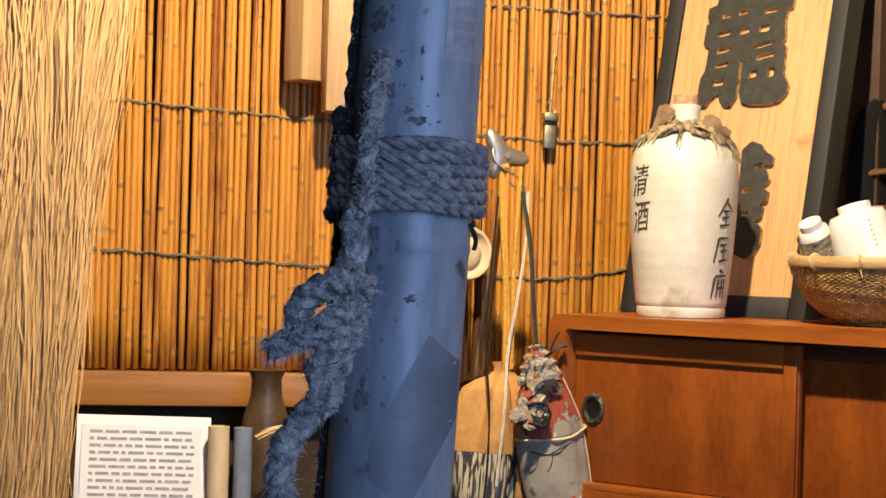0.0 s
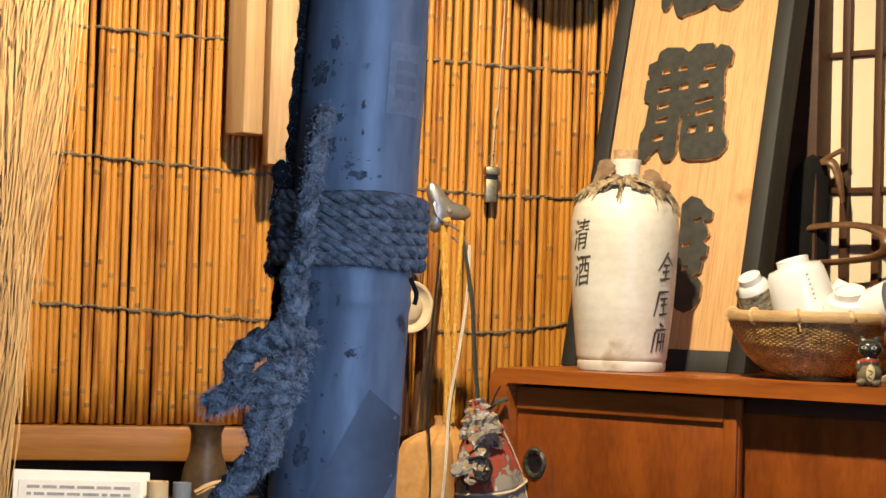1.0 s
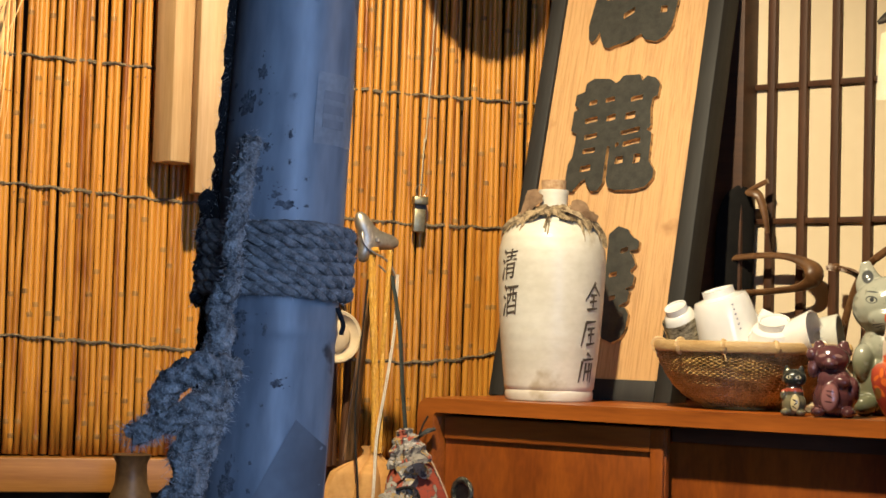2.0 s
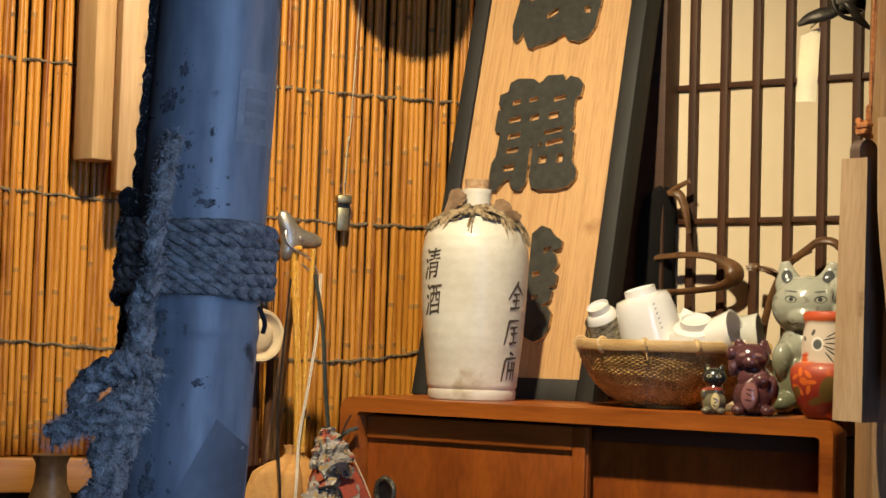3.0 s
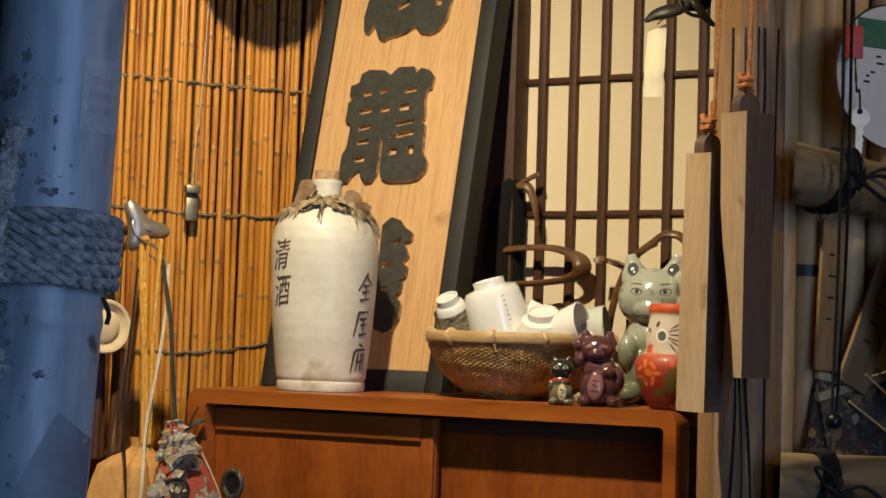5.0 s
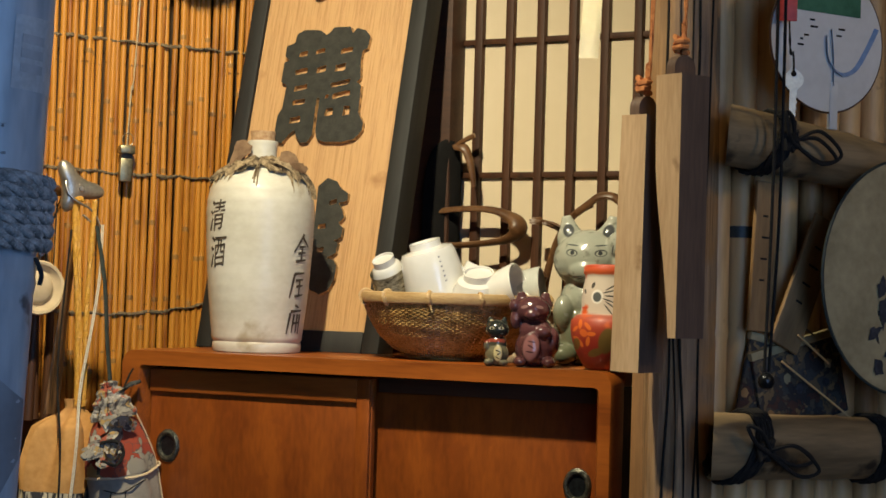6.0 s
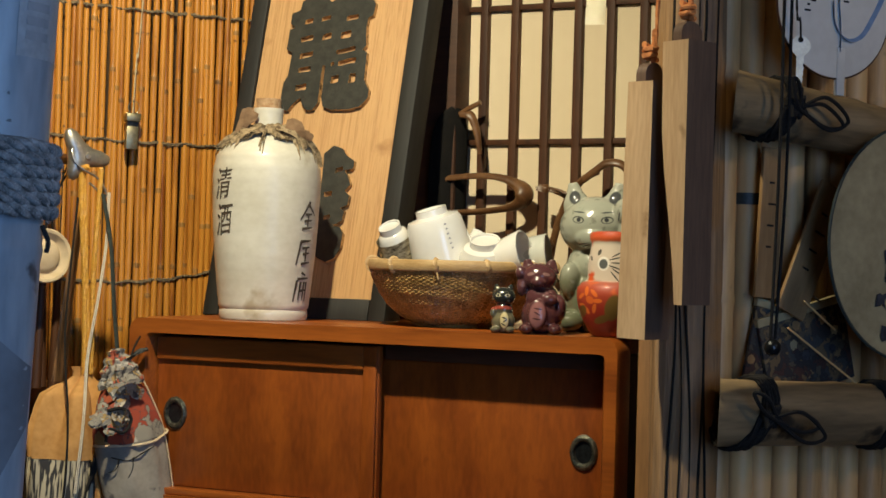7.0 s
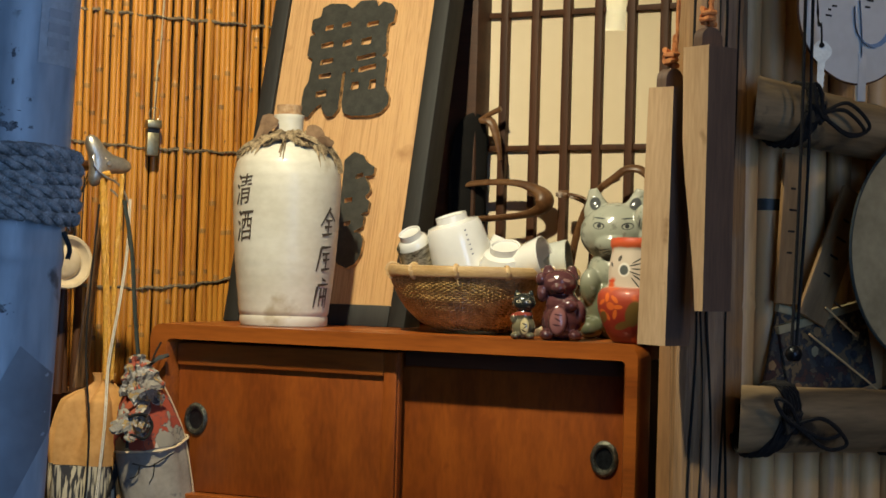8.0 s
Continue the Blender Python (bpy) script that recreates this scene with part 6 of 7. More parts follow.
for i in range(12):
    a = 2 * math.pi * (i + 0.3) / 12
    loop = [((0.1372 + 0.0088 * math.cos(q)) * math.cos(a + 0.016 * (q / 6.3 - 0.5)), (0.1372 + 0.0088 * math.cos(q)) * math.sin(a + 0.016 * (q / 6.3 - 0.5)), 0.0902 + 0.0098 * math.sin(q)) for q in [2 * math.pi * k / 20 for k in range(21)]]
    part("rim_lashing", tube(loop, 0.0036, 8, flat=0.35), M_RIM, basket, "rattan lashing")
    if i % 3 == 0:
        part("lashing_end", tube([(0.142 * math.cos(a), 0.142 * math.sin(a), 0.085), (0.143 * math.cos(a + 0.03), 0.143 * math.sin(a + 0.03), 0.070)], 0.0011, 5), M_RIM, basket)

M_PORCELAIN = mixed("white_porcelain", (0.70, 0.69, 0.65), (0.78, 0.77, 0.74), (1, 1, 1), 10, 6, 0.14, 0.0, coat=0.5)
M_CELADON = mixed("grey_white_porcelain", (0.50, 0.52, 0.48), (0.62, 0.63, 0.58), (1, 1, 1), 14, 6, 0.16, 0.0, coat=0.5)
M_MARBLED = mixed("marbled_brown_glaze", (0.05, 0.04, 0.025), (0.42, 0.37, 0.27), (1, 1, 2), 75, 3, 0.25, 0.0, coat=0.4)
M_COBALT = mixed("cobalt_script", (0.06, 0.07, 0.13), (0.16, 0.18, 0.26), (1, 1, 1), 80, 3, 0.3, 0.0)


def cup(m, r, h, foot, label, mat=None, taper=0.8, marks=False, lower=None):
    t = thing("porcelain_cup", m, label, "cup", "cups in the basket")
    p = [(0.0, 0.004), (foot * 0.85, 0.003), (foot * 0.90, 0.0), (foot, 0.0), (foot, 0.007), (foot * 1.02, 0.010), (r * taper * 0.92, 0.013), (r * taper, 0.020), (r * (taper + 1) / 2 * 1.01, h * 0.6), (r, h - 0.001), (r - 0.0012, h), (r - 0.003, h - 0.001),
         (r * (taper + 1) / 2 - 0.003, h * 0.6), (r * taper - 0.004, 0.022), (0.0, 0.016)]
    part("body", lathe(p, 44), mat or M_PORCELAIN, t)
    if lower:
        part("glaze_band", lathe([(r * (taper + 1) / 2 * 0.985 + 0.0007, h * 0.36), (r * (taper + 1) / 2 * 1.01 + 0.0007, h * 0.6), (r + 0.0007, h - 0.0015)], 44), lower, t, "marbled brown glaze band")
    if marks:
        for i in range(6):
            z = h * 0.72 - i * h * 0.09
            a0 = math.radians(marks)
            rr = float(np.interp(z, [0.02, h * 0.6, h], [r * taper, r * (taper + 1) / 2 * 1.01, r])) + 0.0004
            bm = bmesh.new()
            vs = [bm.verts.new((rr * math.cos(a0 + d), rr * math.sin(a0 + d), z + e)) for d, e in ((-0.035, 0), (0.025 + 0.02 * (i % 2), 0.0008), (0.03, 0.0026), (-0.03, 0.0020))]
            bm.faces.new(vs)
            part("script_mark", bm, M_COBALT, t, smooth=False)
    return t


VIEW_TURN = 25.0  # the camera's heading; the cups are placed to fit its view
Z = TOP


def tipped(x, y, z, roll, pitch=0.0):
    """Upside down, tipped to one side as seen from the camera."""
    return pose(x, y, z, 0, 0, VIEW_TURN) @ pose(0, 0, 0, pitch, roll, 0) @ pose(0, 0, 0, 180, 0, 0)


cup(tipped(-1.090, 2.292, Z + 0.174, -17, 8), 0.0480, 0.080, 0.0235, "large white porcelain cup lying upside down in the basket", taper=0.86, marks=70)
cup(tipped(-1.158, 2.292, Z + 0.148, -24, 27), 0.0320, 0.056, 0.0170, "small white cup with a marbled band, upside down", taper=0.72, lower=M_MARBLED)
cup(tipped(-1.030, 2.350, Z + 0.142, 24, 0), 0.034, 0.050, 0.016, "small white cup tipped in the basket", taper=0.7)
cup(tipped(-0.992, 2.272, Z + 0.130, -4, 26), 0.042, 0.046, 0.022, "low white bowl upside down in the basket", taper=0.8)
cup(pose(-0.990, 2.285, Z + 0.098, 0, 0, VIEW_TURN) @ pose(0, 0, 0, 24, 74, 0), 0.034, 0.058, 0.017, "thin white cup lying on its side", taper=0.72)
cup(pose(-0.975, 2.335, Z + 0.104, 0, 0, VIEW_TURN) @ pose(0, 0, 0, 14, 82, 0), 0.031, 0.055, 0.017, "grey-white cup lying on its side", M_CELADON, taper=0.85)
cup(tipped(-1.055, 2.400, Z + 0.115, 0, 0), 0.040, 0.060, 0.020, "white cup upside down at the basket's bottom", taper=0.8)
cup(tipped(-1.130, 2.390, Z + 0.110, 0, 0), 0.036, 0.055, 0.020, "white cup upside down at the basket's bottom", taper=0.8)
cup(tipped(-1.070, 2.300, Z + 0.098, 0, 0), 0.040, 0.060, 0.020, "white cup upside down at the basket's bottom", taper=0.8)


def banded(name, stops, height, rough=0.25, coat=0.4, grain=0.03, blotch=None, strokes=()):
    """A painted or glazed figure: colours by height, with blotches."""
    m, tree, bsdf = nodes_of(name)
    n, l = tree.nodes, tree.links
    co = n.new("ShaderNodeTexCoord")
    sep = n.new("ShaderNodeSeparateXYZ")
    l.new(co.outputs["Object"], sep.inputs[0])
    nz = n.new("ShaderNodeTexNoise")
    nz.inputs["Scale"].default_value, nz.inputs["Detail"].default_value = 45, 5
    l.new(co.outputs["Object"], nz.inputs["Vector"])
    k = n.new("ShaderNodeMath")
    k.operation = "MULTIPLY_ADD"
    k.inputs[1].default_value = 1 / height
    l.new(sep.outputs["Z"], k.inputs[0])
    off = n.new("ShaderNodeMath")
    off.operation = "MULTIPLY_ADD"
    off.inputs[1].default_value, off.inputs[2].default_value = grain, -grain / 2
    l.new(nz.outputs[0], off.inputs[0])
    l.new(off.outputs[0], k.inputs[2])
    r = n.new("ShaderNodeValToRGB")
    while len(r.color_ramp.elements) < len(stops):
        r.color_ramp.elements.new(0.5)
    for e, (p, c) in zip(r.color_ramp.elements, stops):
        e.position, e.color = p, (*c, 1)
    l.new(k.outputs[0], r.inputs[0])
    colour = r.outputs[0]
    if blotch:
        col, scale, at = blotch
        b = n.new("ShaderNodeTexNoise")
        b.inputs["Scale"].default_value, b.inputs["Detail"].default_value = scale, 4
        l.new(co.outputs["Object"], b.inputs["Vector"])
        q = n.new("ShaderNodeValToRGB")
        q.color_ramp.elements[0].position, q.color_ramp.elements[1].position = at, at + 0.08
        l.new(b.outputs[0], q.inputs[0])
        mx = n.new("ShaderNodeMix")
        mx.data_type = "RGBA"
        l.new(q.outputs[0], mx.inputs["Factor"])
        l.new(colour, mx.inputs["A"])
        mx.inputs["B"].default_value = (*col, 1)
        colour = mx.outputs["Result"]
    for centre, size, turn, col in strokes:  # brushed touches of paint, each an ellipsoid's meeting with the surface
        mp = n.new("ShaderNodeMapping")
        mp.vector_type = "TEXTURE"
        mp.inputs["Location"].default_value, mp.inputs["Rotation"].default_value, mp.inputs["Scale"].default_value = centre, (0, radians(turn), 0), size
        l.new(co.outputs["Object"], mp.inputs[0])
        far = n.new("ShaderNodeVectorMath")
        far.operation = "LENGTH"
        l.new(mp.outputs[0], far.inputs[0])
        q = n.new("ShaderNodeValToRGB")
        q.color_ramp.elements[0].position, q.color_ramp.elements[1].position = 0.80, 1.0
        q.color_ramp.elements[0].color, q.color_ramp.elements[1].color = (1, 1, 1, 1), (0, 0, 0, 1)
        l.new(far.outputs["Value"], q.inputs[0])
        mx = n.new("ShaderNodeMix")
        mx.data_type = "RGBA"
        l.new(q.outputs[0], mx.inputs["Factor"])
        l.new(colour, mx.inputs["A"])
        mx.inputs["B"].default_value = (*col, 1)
        colour = mx.outputs["Result"]
    l.new(colour, bsdf.inputs["Base Color"])
    bsdf.inputs["Roughness"].default_value, bsdf.inputs["Coat Weight"].default_value = rough, coat
    bsdf.inputs["Coat Roughness"].default_value = 0.1
    return m


def figure(name, m, blobs, ears, voxel, material, label):
    """A small figure as one fused mesh: (x, y, z, rx, ry, rz) blobs and cone ears; -y faces the room."""
    bm = bmesh.new()
    for x, y, z, rx, ry, rz in blobs:
        bmesh.ops.create_icosphere(bm, subdivisions=3, radius=1, matrix=Matrix.Translation((x, y, z)) @ Matrix.Diagonal((rx, ry, rz, 1)))
    for x, y, z, r, h, lean in ears:
        bmesh.ops.create_cone(bm, cap_ends=True, segments=14, radius1=r, radius2=r * 0.34, depth=h, matrix=pose(x, y, z, 0, lean, 0) @ Matrix.Diagonal((1, 0.55, 1, 1)))
    for v in bm.verts:
        if v.co.z < 0.0005:
            v.co.z = 0.0005
    ob = solid(name, bm, material, label, "figurine", m=m)
    mod = ob.modifiers.new("fuse", "REMESH")
    mod.mode, mod.voxel_size, mod.use_smooth_shade = "VOXEL", voxel, True
    sm = ob.modifiers.new("soften", "SMOOTH")
    sm.iterations, sm.factor = 4, 0.5
    return ob


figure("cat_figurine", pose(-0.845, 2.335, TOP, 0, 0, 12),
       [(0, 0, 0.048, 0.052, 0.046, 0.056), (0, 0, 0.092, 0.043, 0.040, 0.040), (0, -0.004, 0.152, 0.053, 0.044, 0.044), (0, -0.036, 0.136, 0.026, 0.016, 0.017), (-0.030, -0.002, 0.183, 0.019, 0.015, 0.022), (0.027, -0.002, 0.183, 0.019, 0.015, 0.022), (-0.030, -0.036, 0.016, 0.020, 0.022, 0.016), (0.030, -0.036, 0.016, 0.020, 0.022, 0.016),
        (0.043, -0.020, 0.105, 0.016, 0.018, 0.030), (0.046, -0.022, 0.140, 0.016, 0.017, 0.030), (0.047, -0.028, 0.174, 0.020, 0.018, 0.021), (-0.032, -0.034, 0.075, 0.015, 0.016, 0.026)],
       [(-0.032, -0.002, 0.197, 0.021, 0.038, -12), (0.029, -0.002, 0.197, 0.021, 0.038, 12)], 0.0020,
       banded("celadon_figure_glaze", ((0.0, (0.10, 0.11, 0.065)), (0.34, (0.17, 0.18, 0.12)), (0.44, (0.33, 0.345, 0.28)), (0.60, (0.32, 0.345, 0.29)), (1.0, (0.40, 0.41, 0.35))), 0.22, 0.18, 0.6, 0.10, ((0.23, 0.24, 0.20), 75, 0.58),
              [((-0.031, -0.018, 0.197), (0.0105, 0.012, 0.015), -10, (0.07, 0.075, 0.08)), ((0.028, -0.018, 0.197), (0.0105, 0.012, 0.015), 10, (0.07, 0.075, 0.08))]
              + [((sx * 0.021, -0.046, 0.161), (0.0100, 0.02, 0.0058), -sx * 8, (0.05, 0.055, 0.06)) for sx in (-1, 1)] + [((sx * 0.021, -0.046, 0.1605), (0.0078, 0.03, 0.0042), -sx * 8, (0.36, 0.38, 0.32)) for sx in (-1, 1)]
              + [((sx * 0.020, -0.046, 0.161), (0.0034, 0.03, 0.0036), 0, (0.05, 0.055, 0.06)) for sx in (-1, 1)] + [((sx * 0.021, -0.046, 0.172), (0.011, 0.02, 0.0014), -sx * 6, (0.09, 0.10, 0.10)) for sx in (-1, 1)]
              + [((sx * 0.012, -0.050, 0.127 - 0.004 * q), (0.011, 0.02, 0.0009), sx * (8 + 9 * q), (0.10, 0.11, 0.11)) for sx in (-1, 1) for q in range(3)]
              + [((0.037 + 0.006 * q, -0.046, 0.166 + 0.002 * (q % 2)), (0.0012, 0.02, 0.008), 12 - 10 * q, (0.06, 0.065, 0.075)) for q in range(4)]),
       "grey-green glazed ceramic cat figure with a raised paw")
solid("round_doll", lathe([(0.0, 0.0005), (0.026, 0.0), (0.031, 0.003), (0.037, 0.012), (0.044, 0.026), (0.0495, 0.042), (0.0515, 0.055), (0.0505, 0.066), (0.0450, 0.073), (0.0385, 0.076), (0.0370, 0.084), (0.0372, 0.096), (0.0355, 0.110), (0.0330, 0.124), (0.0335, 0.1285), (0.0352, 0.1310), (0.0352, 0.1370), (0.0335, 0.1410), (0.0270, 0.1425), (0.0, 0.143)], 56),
      # the red gets darker towards the base
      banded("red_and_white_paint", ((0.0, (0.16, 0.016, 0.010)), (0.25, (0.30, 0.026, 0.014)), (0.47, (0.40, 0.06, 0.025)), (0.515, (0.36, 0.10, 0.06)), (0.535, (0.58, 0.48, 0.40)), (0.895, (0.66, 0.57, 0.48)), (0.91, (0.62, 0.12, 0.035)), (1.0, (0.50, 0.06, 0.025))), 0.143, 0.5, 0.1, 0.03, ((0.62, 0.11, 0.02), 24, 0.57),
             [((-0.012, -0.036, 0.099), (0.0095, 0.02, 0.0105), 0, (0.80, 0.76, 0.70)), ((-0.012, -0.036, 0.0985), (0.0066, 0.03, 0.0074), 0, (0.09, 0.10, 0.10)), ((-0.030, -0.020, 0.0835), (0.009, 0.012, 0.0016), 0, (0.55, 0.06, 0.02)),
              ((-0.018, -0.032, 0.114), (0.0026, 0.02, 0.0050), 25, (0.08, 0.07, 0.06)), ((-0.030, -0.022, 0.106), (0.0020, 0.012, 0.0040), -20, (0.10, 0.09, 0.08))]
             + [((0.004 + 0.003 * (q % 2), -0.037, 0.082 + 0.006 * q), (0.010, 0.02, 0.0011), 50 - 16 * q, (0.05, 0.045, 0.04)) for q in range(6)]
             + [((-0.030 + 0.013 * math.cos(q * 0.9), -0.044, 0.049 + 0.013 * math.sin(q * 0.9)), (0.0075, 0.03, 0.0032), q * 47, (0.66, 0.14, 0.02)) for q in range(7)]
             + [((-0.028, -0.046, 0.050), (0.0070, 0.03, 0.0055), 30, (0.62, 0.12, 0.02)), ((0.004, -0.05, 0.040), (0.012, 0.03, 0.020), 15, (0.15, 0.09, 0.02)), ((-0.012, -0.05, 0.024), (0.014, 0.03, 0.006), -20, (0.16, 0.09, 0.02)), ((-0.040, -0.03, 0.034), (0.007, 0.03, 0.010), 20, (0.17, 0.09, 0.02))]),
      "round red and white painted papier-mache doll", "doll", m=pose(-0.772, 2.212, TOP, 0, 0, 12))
figure("cat_figurine", pose(-0.872, 2.198, TOP, 0, 0, 18) @ Matrix.Diagonal((1.06, 1.06, 1.07, 1)),
       [(0, 0, 0.024, 0.027, 0.024, 0.028), (0, -0.002, 0.046, 0.022, 0.019, 0.020), (-0.004, -0.004, 0.073, 0.0235, 0.020, 0.0185), (-0.004, -0.020, 0.067, 0.010, 0.007, 0.007), (-0.018, -0.014, 0.007, 0.010, 0.014, 0.0075), (0.018, -0.014, 0.007, 0.010, 0.014, 0.0075),
        (-0.026, -0.008, 0.062, 0.007, 0.008, 0.014), (-0.027, -0.010, 0.078, 0.008, 0.008, 0.009), (0.010, -0.018, 0.045, 0.011, 0.007, 0.008), (-0.004, -0.024, 0.026, 0.0125, 0.006, 0.020), (0.022, -0.002, 0.034, 0.010, 0.014, 0.018)],
       [(-0.019, -0.001, 0.0880, 0.0125, 0.016, -10), (0.011, -0.001, 0.0880, 0.0125, 0.016, 10)], 0.0010,
       banded("purple_brown_glaze", ((0.0, (0.055, 0.020, 0.022)), (0.5, (0.095, 0.036, 0.040)), (1.0, (0.085, 0.034, 0.038))), 0.10, 0.2, 0.6, 0.15, ((0.19, 0.10, 0.10), 60, 0.62),
              [((-0.004, -0.029, 0.026), (0.0112, 0.012, 0.0185), 8, (0.27, 0.12, 0.115)), ((-0.003, -0.029, 0.033), (0.0060, 0.02, 0.0012), 8, (0.08, 0.035, 0.035)), ((-0.004, -0.029, 0.027), (0.0050, 0.02, 0.0012), 30, (0.08, 0.035, 0.035)), ((-0.005, -0.029, 0.020), (0.0060, 0.02, 0.0012), 8, (0.08, 0.035, 0.035))]
              + [((-0.004 + sx * 0.010, -0.022, 0.077), (0.0055, 0.01, 0.0022), sx * 12, (0.26, 0.15, 0.14)) for sx in (-1, 1)]),
       "small purple-brown glazed cat figure holding a plaque")
figure("cat_figurine", pose(-0.924, 2.186, TOP, 0, 0, 18),
       [(0, 0, 0.016, 0.0165, 0.015, 0.018), (0, 0, 0.032, 0.013, 0.012, 0.012), (0, -0.001, 0.050, 0.0165, 0.014, 0.0135), (-0.010, -0.010, 0.005, 0.007, 0.009, 0.005), (0.010, -0.010, 0.005, 0.007, 0.009, 0.005), (0.003, -0.015, 0.018, 0.007, 0.004, 0.013), (-0.013, -0.006, 0.028, 0.005, 0.006, 0.008)],
       [(-0.010, 0.0, 0.0625, 0.0065, 0.010, -14), (0.009, 0.0, 0.0625, 0.0065, 0.010, 14)], 0.0008,
       banded("black_and_gold_paint", ((0.0, (0.08, 0.075, 0.05)), (0.30, (0.16, 0.14, 0.08)), (0.44, (0.06, 0.055, 0.04)), (0.46, (0.28, 0.05, 0.03)), (0.51, (0.25, 0.05, 0.03)), (0.53, (0.018, 0.02, 0.018)), (1.0, (0.025, 0.028, 0.025))), 0.072, 0.22, 0.5, 0.08, ((0.34, 0.30, 0.18), 120, 0.62),
              [((0.003, -0.018, 0.018), (0.0066, 0.01, 0.0120), 0, (0.55, 0.46, 0.24)), ((0.003, -0.018, 0.021), (0.0045, 0.02, 0.0011), 20, (0.05, 0.04, 0.03)), ((0.004, -0.018, 0.017), (0.0038, 0.02, 0.0010), -35, (0.05, 0.04, 0.03)), ((0.002, -0.018, 0.012), (0.0040, 0.02, 0.0010), 30, (0.05, 0.04, 0.03))]
              + [((sx * 0.0065, -0.014, 0.052), (0.0040, 0.01, 0.0024), 0, (0.45, 0.40, 0.28)) for sx in (-1, 1)] + [((sx * 0.0065, -0.014, 0.052), (0.0017, 0.02, 0.0018), 0, (0.02, 0.02, 0.02)) for sx in (-1, 1)]),
       "tiny black painted cat figure with a red collar")

# bent wood and dark lacquer behind the basket, against the lattice
M_LACQUER = mixed("black_lacquer", (0.006, 0.006, 0.006), (0.012, 0.011, 0.010), (1, 1, 1), 20, 5, 0.9, 0.1)
# specular cut so the plate stays black: the sign's shade is put in
M_LACQUER.node_tree.nodes["Principled BSDF"].inputs["Specular IOR Level"].default_value = 0.15
M_BENT = mixed("bent_brown_wood", (0.075, 0.032, 0.012), (0.17, 0.085, 0.035), (1, 1, 1), 30, 5, 0.38, 0.2)
saddle = thing("saddle_rack", pose(0, 2.645, TOP), "dark bentwood frame with a black lacquered back", "frame")
part("back_plate", tube(smooth_path([(-1.226, 0, 0.0), (-1.228, 0, 0.12), (-1.228, 0, 0.25), (-1.224, 0, 0.32), (-1.215, 0, 0.360)], 8), lambda f: 0.034 * math.sqrt(max(0.06, 1 - max(0.0, (f - 0.55) / 0.46) ** 2)), 20, flat=0.30), M_LACQUER, saddle, "black lacquered plate")
part("loop", tube(smooth_path([(-1.240, -0.006, 0.238), (-1.180, -0.010, 0.243), (-1.128, -0.012, 0.241), (-1.092, -0.013, 0.228), (-1.080, -0.014, 0.212), (-1.090, -0.013, 0.197), (-1.120, -0.012, 0.188), (-1.180, -0.010, 0.182), (-1.240, -0.006, 0.180)], 8), lambda f: 0.0065 + 0.0105 * math.exp(-((f - 0.5) / 0.15) ** 2), 14, flat=0.6), M_BENT, saddle, "bent brown wooden loop")
part("horn", tube(smooth_path([(-1.200, -0.006, 0.350), (-1.184, -0.008, 0.345), (-1.174, -0.008, 0.325), (-1.168, -0.008, 0.300), (-1.166, -0.006, 0.280)], 8), lambda f: 0.010 - 0.006 * f, 10, flat=0.6), M_BENT, saddle, "curved wooden horn")
part("horn", tube(smooth_path([(-1.205, -0.006, 0.348), (-1.186, -0.008, 0.358), (-1.166, -0.008, 0.367)], 8), lambda f: 0.0055, 10, flat=0.7), M_BENT, saddle, "curved wooden horn")
rack = thing("bentwood_rack", pose(0, 2.612, TOP), "brown bentwood rack with curved arms behind the cat figure", "rack")
part("stem", tube(smooth_path([(-1.030, 0, 0.0), (-1.026, 0, 0.07), (-1.018, 0, 0.14), (-0.998, 0, 0.20), (-0.972, 0, 0.235), (-0.945, 0, 0.250)], 8), lambda f: 0.0065, 10, flat=0.6), M_BENT, rack)
part("arm", flap([(-1.048, -0.003, 0.222), (-1.030, -0.004, 0.221), (-1.012, -0.004, 0.216), (-0.990, -0.003, 0.206)], 0.016, 0.004, 0.003, 4), M_BENT, rack, "split curved arm")
part("arm", tube(smooth_path([(-0.968, -0.004, 0.236), (-0.948, -0.006, 0.250), (-0.930, -0.006, 0.262), (-0.908, -0.005, 0.262), (-0.890, 0.0, 0.248)], 8), lambda f: 0.0075, 10, flat=0.7), M_BENT, rack, "curved arm")
part("knob", lathe([(0.0, 0.0), (0.010, 0.003), (0.013, 0.010), (0.009, 0.018), (0.0, 0.020)], 20), M_BENT, rack).matrix_local = pose(-1.028, -0.008, 0.120)
for k in range(5):
    part("straw_tie", tube(smooth_path([(-1.026, -0.008, 0.115 - 0.006 * k), (-1.010 + 0.004 * k, -0.014, 0.100 - 0.008 * k), (-1.000 + 0.006 * k, -0.010, 0.07 - 0.008 * k)]), 0.0012, 5), M_RIM, rack, "pale straw tie")

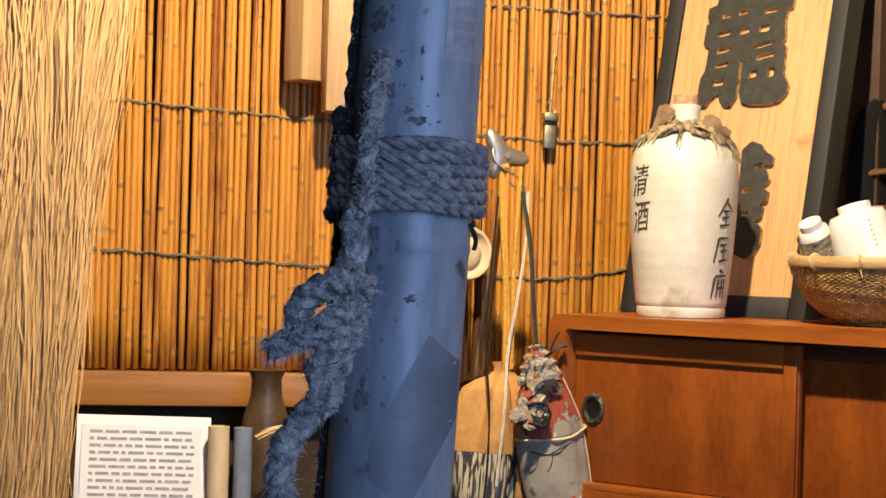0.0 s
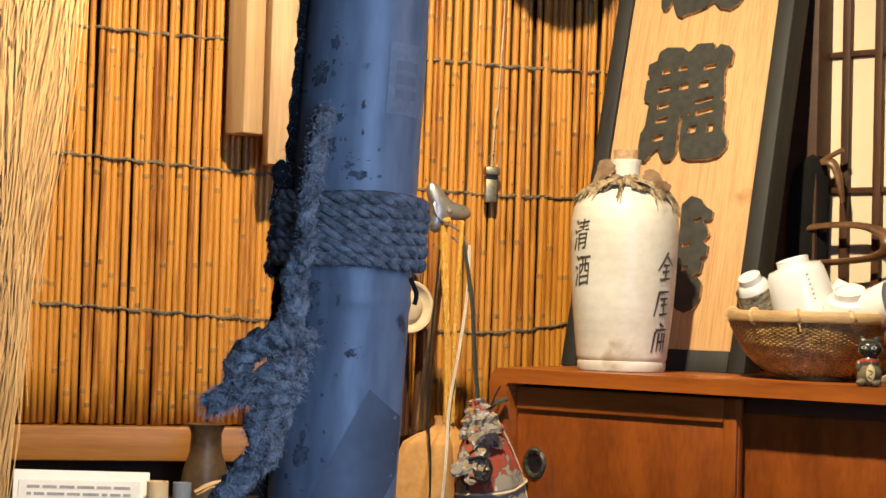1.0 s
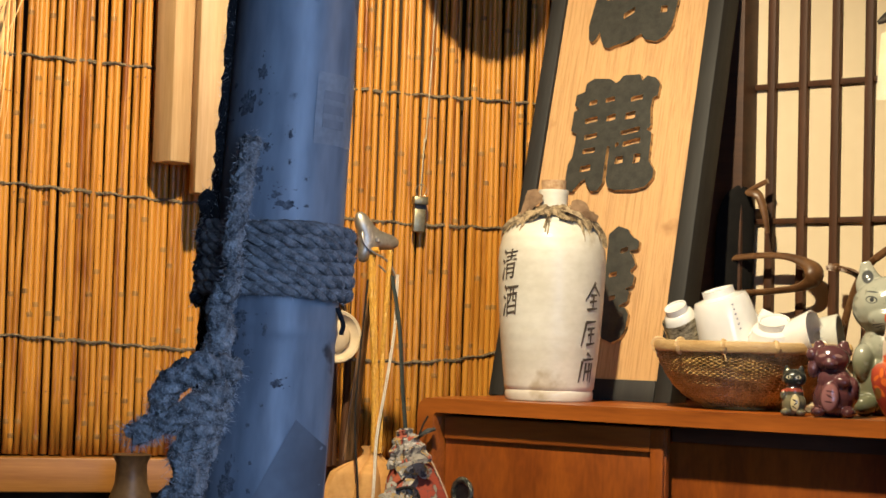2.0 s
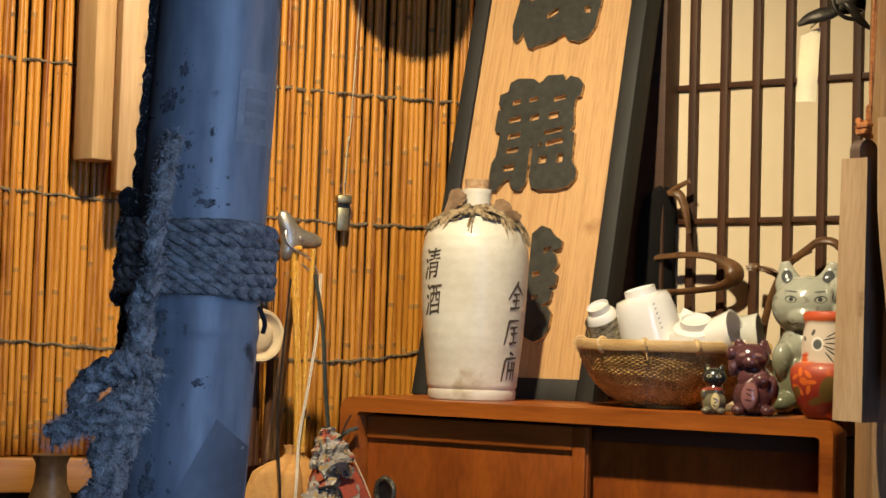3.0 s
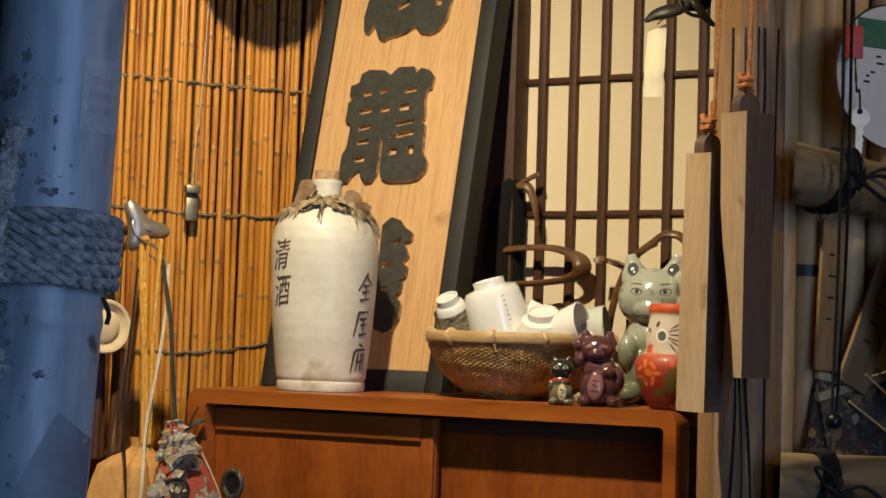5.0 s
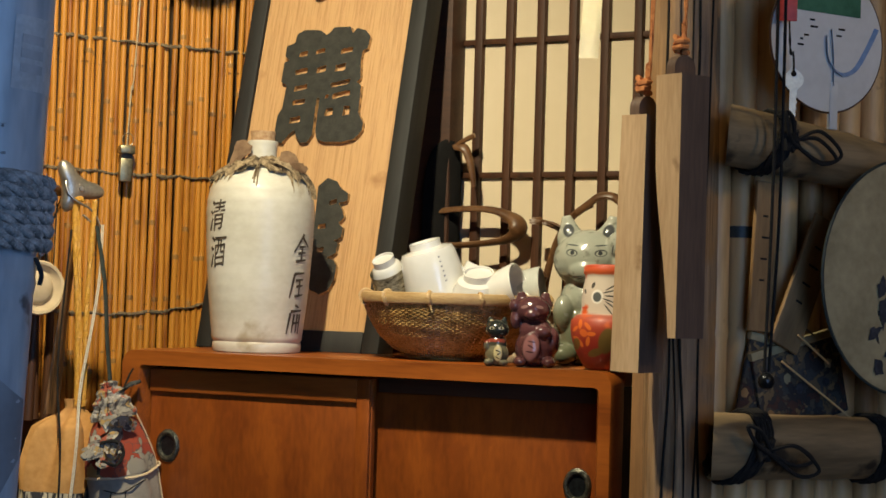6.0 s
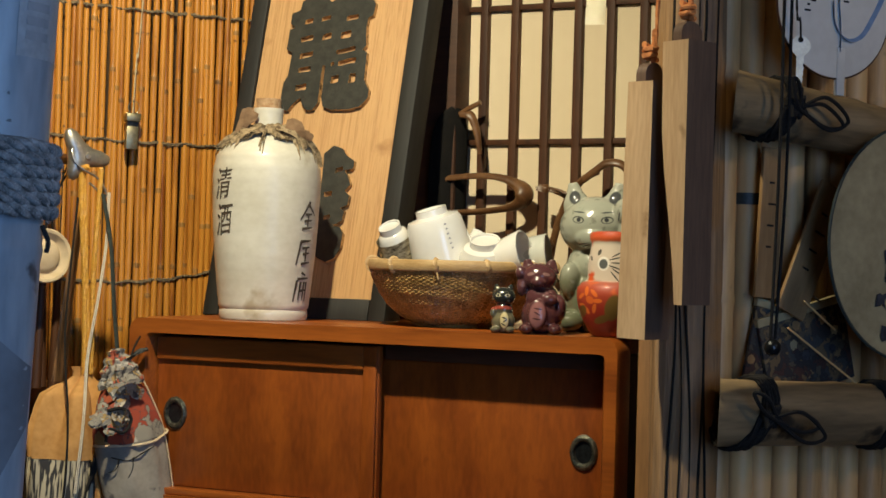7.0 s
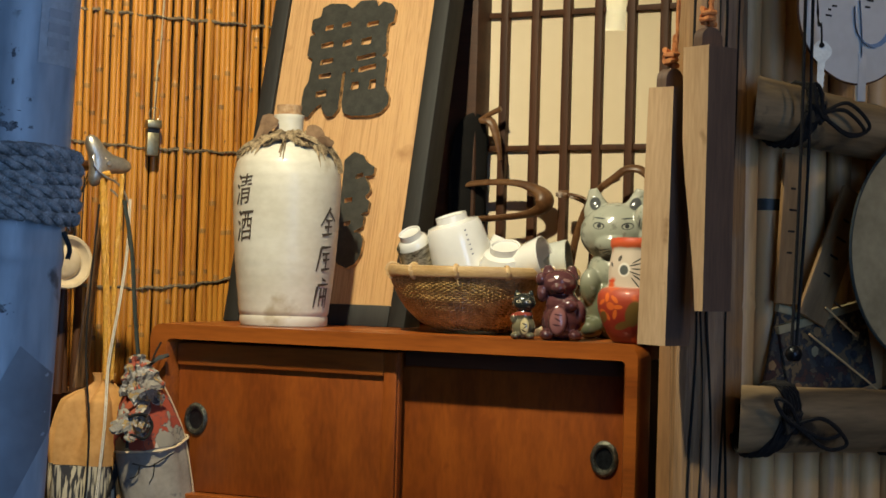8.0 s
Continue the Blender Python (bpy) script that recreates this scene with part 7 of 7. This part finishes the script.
# wind bell before the window
M_IRON = mixed("black_iron", (0.016, 0.014, 0.012), (0.045, 0.038, 0.030), (1, 1, 1), 50, 5, 0.45, 0.5, metal=0.6)
bell = thing("wind_bell", pose(-0.764, 2.152, 1.687, 0, 0, 20), "dark iron wind bell shaped as leaves with a cream paper strip", "wind bell")
part("canopy", lathe([(0.0, 0.062), (0.010, 0.060), (0.018, 0.052), (0.022, 0.038), (0.024, 0.024), (0.023, 0.012), (0.021, 0.012), (0.020, 0.026), (0.017, 0.044), (0.0, 0.052)], 32, wobble=lambda a, z: 1 + 0.06 * math.cos(5 * a)), M_IRON, bell).matrix_local = pose(0.026, 0.012, 0.0)


def iron_leaf(points, wide, flat):
    return tube(smooth_path(points, 10), lambda f: 0.0006 + wide * math.sin(math.pi * min(1.0, 0.06 + f * 0.86)) ** 0.8, 14, flat=flat)


part("leaf_fin", iron_leaf([(-0.036, -0.008, -0.010), (-0.022, -0.010, -0.002), (-0.008, -0.012, 0.002), (0.008, -0.012, 0.006), (0.026, -0.010, 0.018)], 0.0115, 0.55), M_IRON, bell, "leaf-shaped iron fin")
part("leaf_fin", iron_leaf([(0.020, -0.012, 0.020), (0.030, -0.016, 0.012), (0.042, -0.014, -0.004), (0.056, -0.010, -0.016)], 0.0060, 0.6), M_IRON, bell, "leaf-shaped iron fin")
part("stalk", tube(smooth_path([(0.007, -0.018, 0.024), (0.013, -0.022, 0.006), (0.024, -0.022, -0.003), (0.036, -0.018, -0.005)]), 0.0028, 8), M_IRON, bell, "bent iron stalk")
part("string", tube([(0.026, 0.012, 0.058), (0.026, 0.012, 0.912)], 0.0010, 5), M_BLACKCORD, bell)
part("clapper_string", tube(smooth_path([(0.020, 0.010, 0.052), (-0.004, 0.0, 0.004), (-0.020, -0.006, -0.014)]), 0.0008, 5), M_BLACKCORD, bell)
strip = bmesh.new()
g = [[strip.verts.new((-0.0320 + 0.0255 * i / 5 - 0.0045 * (j / 14), -0.006 - 0.0042 * j + 0.004 * math.sin(j * 0.55) + 0.0015 * math.sin(i * 1.4), -0.012 - 0.012 * (1 - i / 5) * (1 - j / 14) - 0.106 * j / 14)) for i in range(6)] for j in range(15)]
for a, b in zip(g, g[1:]):
    for i in range(5):
        strip.faces.new((a[i], a[i + 1], b[i + 1], b[i]))
bmesh.ops.solidify(strip, geom=list(strip.faces), thickness=0.0005)
M_STRIP = mixed("cream_paper_strip", (0.86, 0.79, 0.56), (0.91, 0.86, 0.66), (1, 1, 1), 14, 6, 0.7, 0.2)
part("paper_strip", strip, M_STRIP, bell, "cream paper strip")
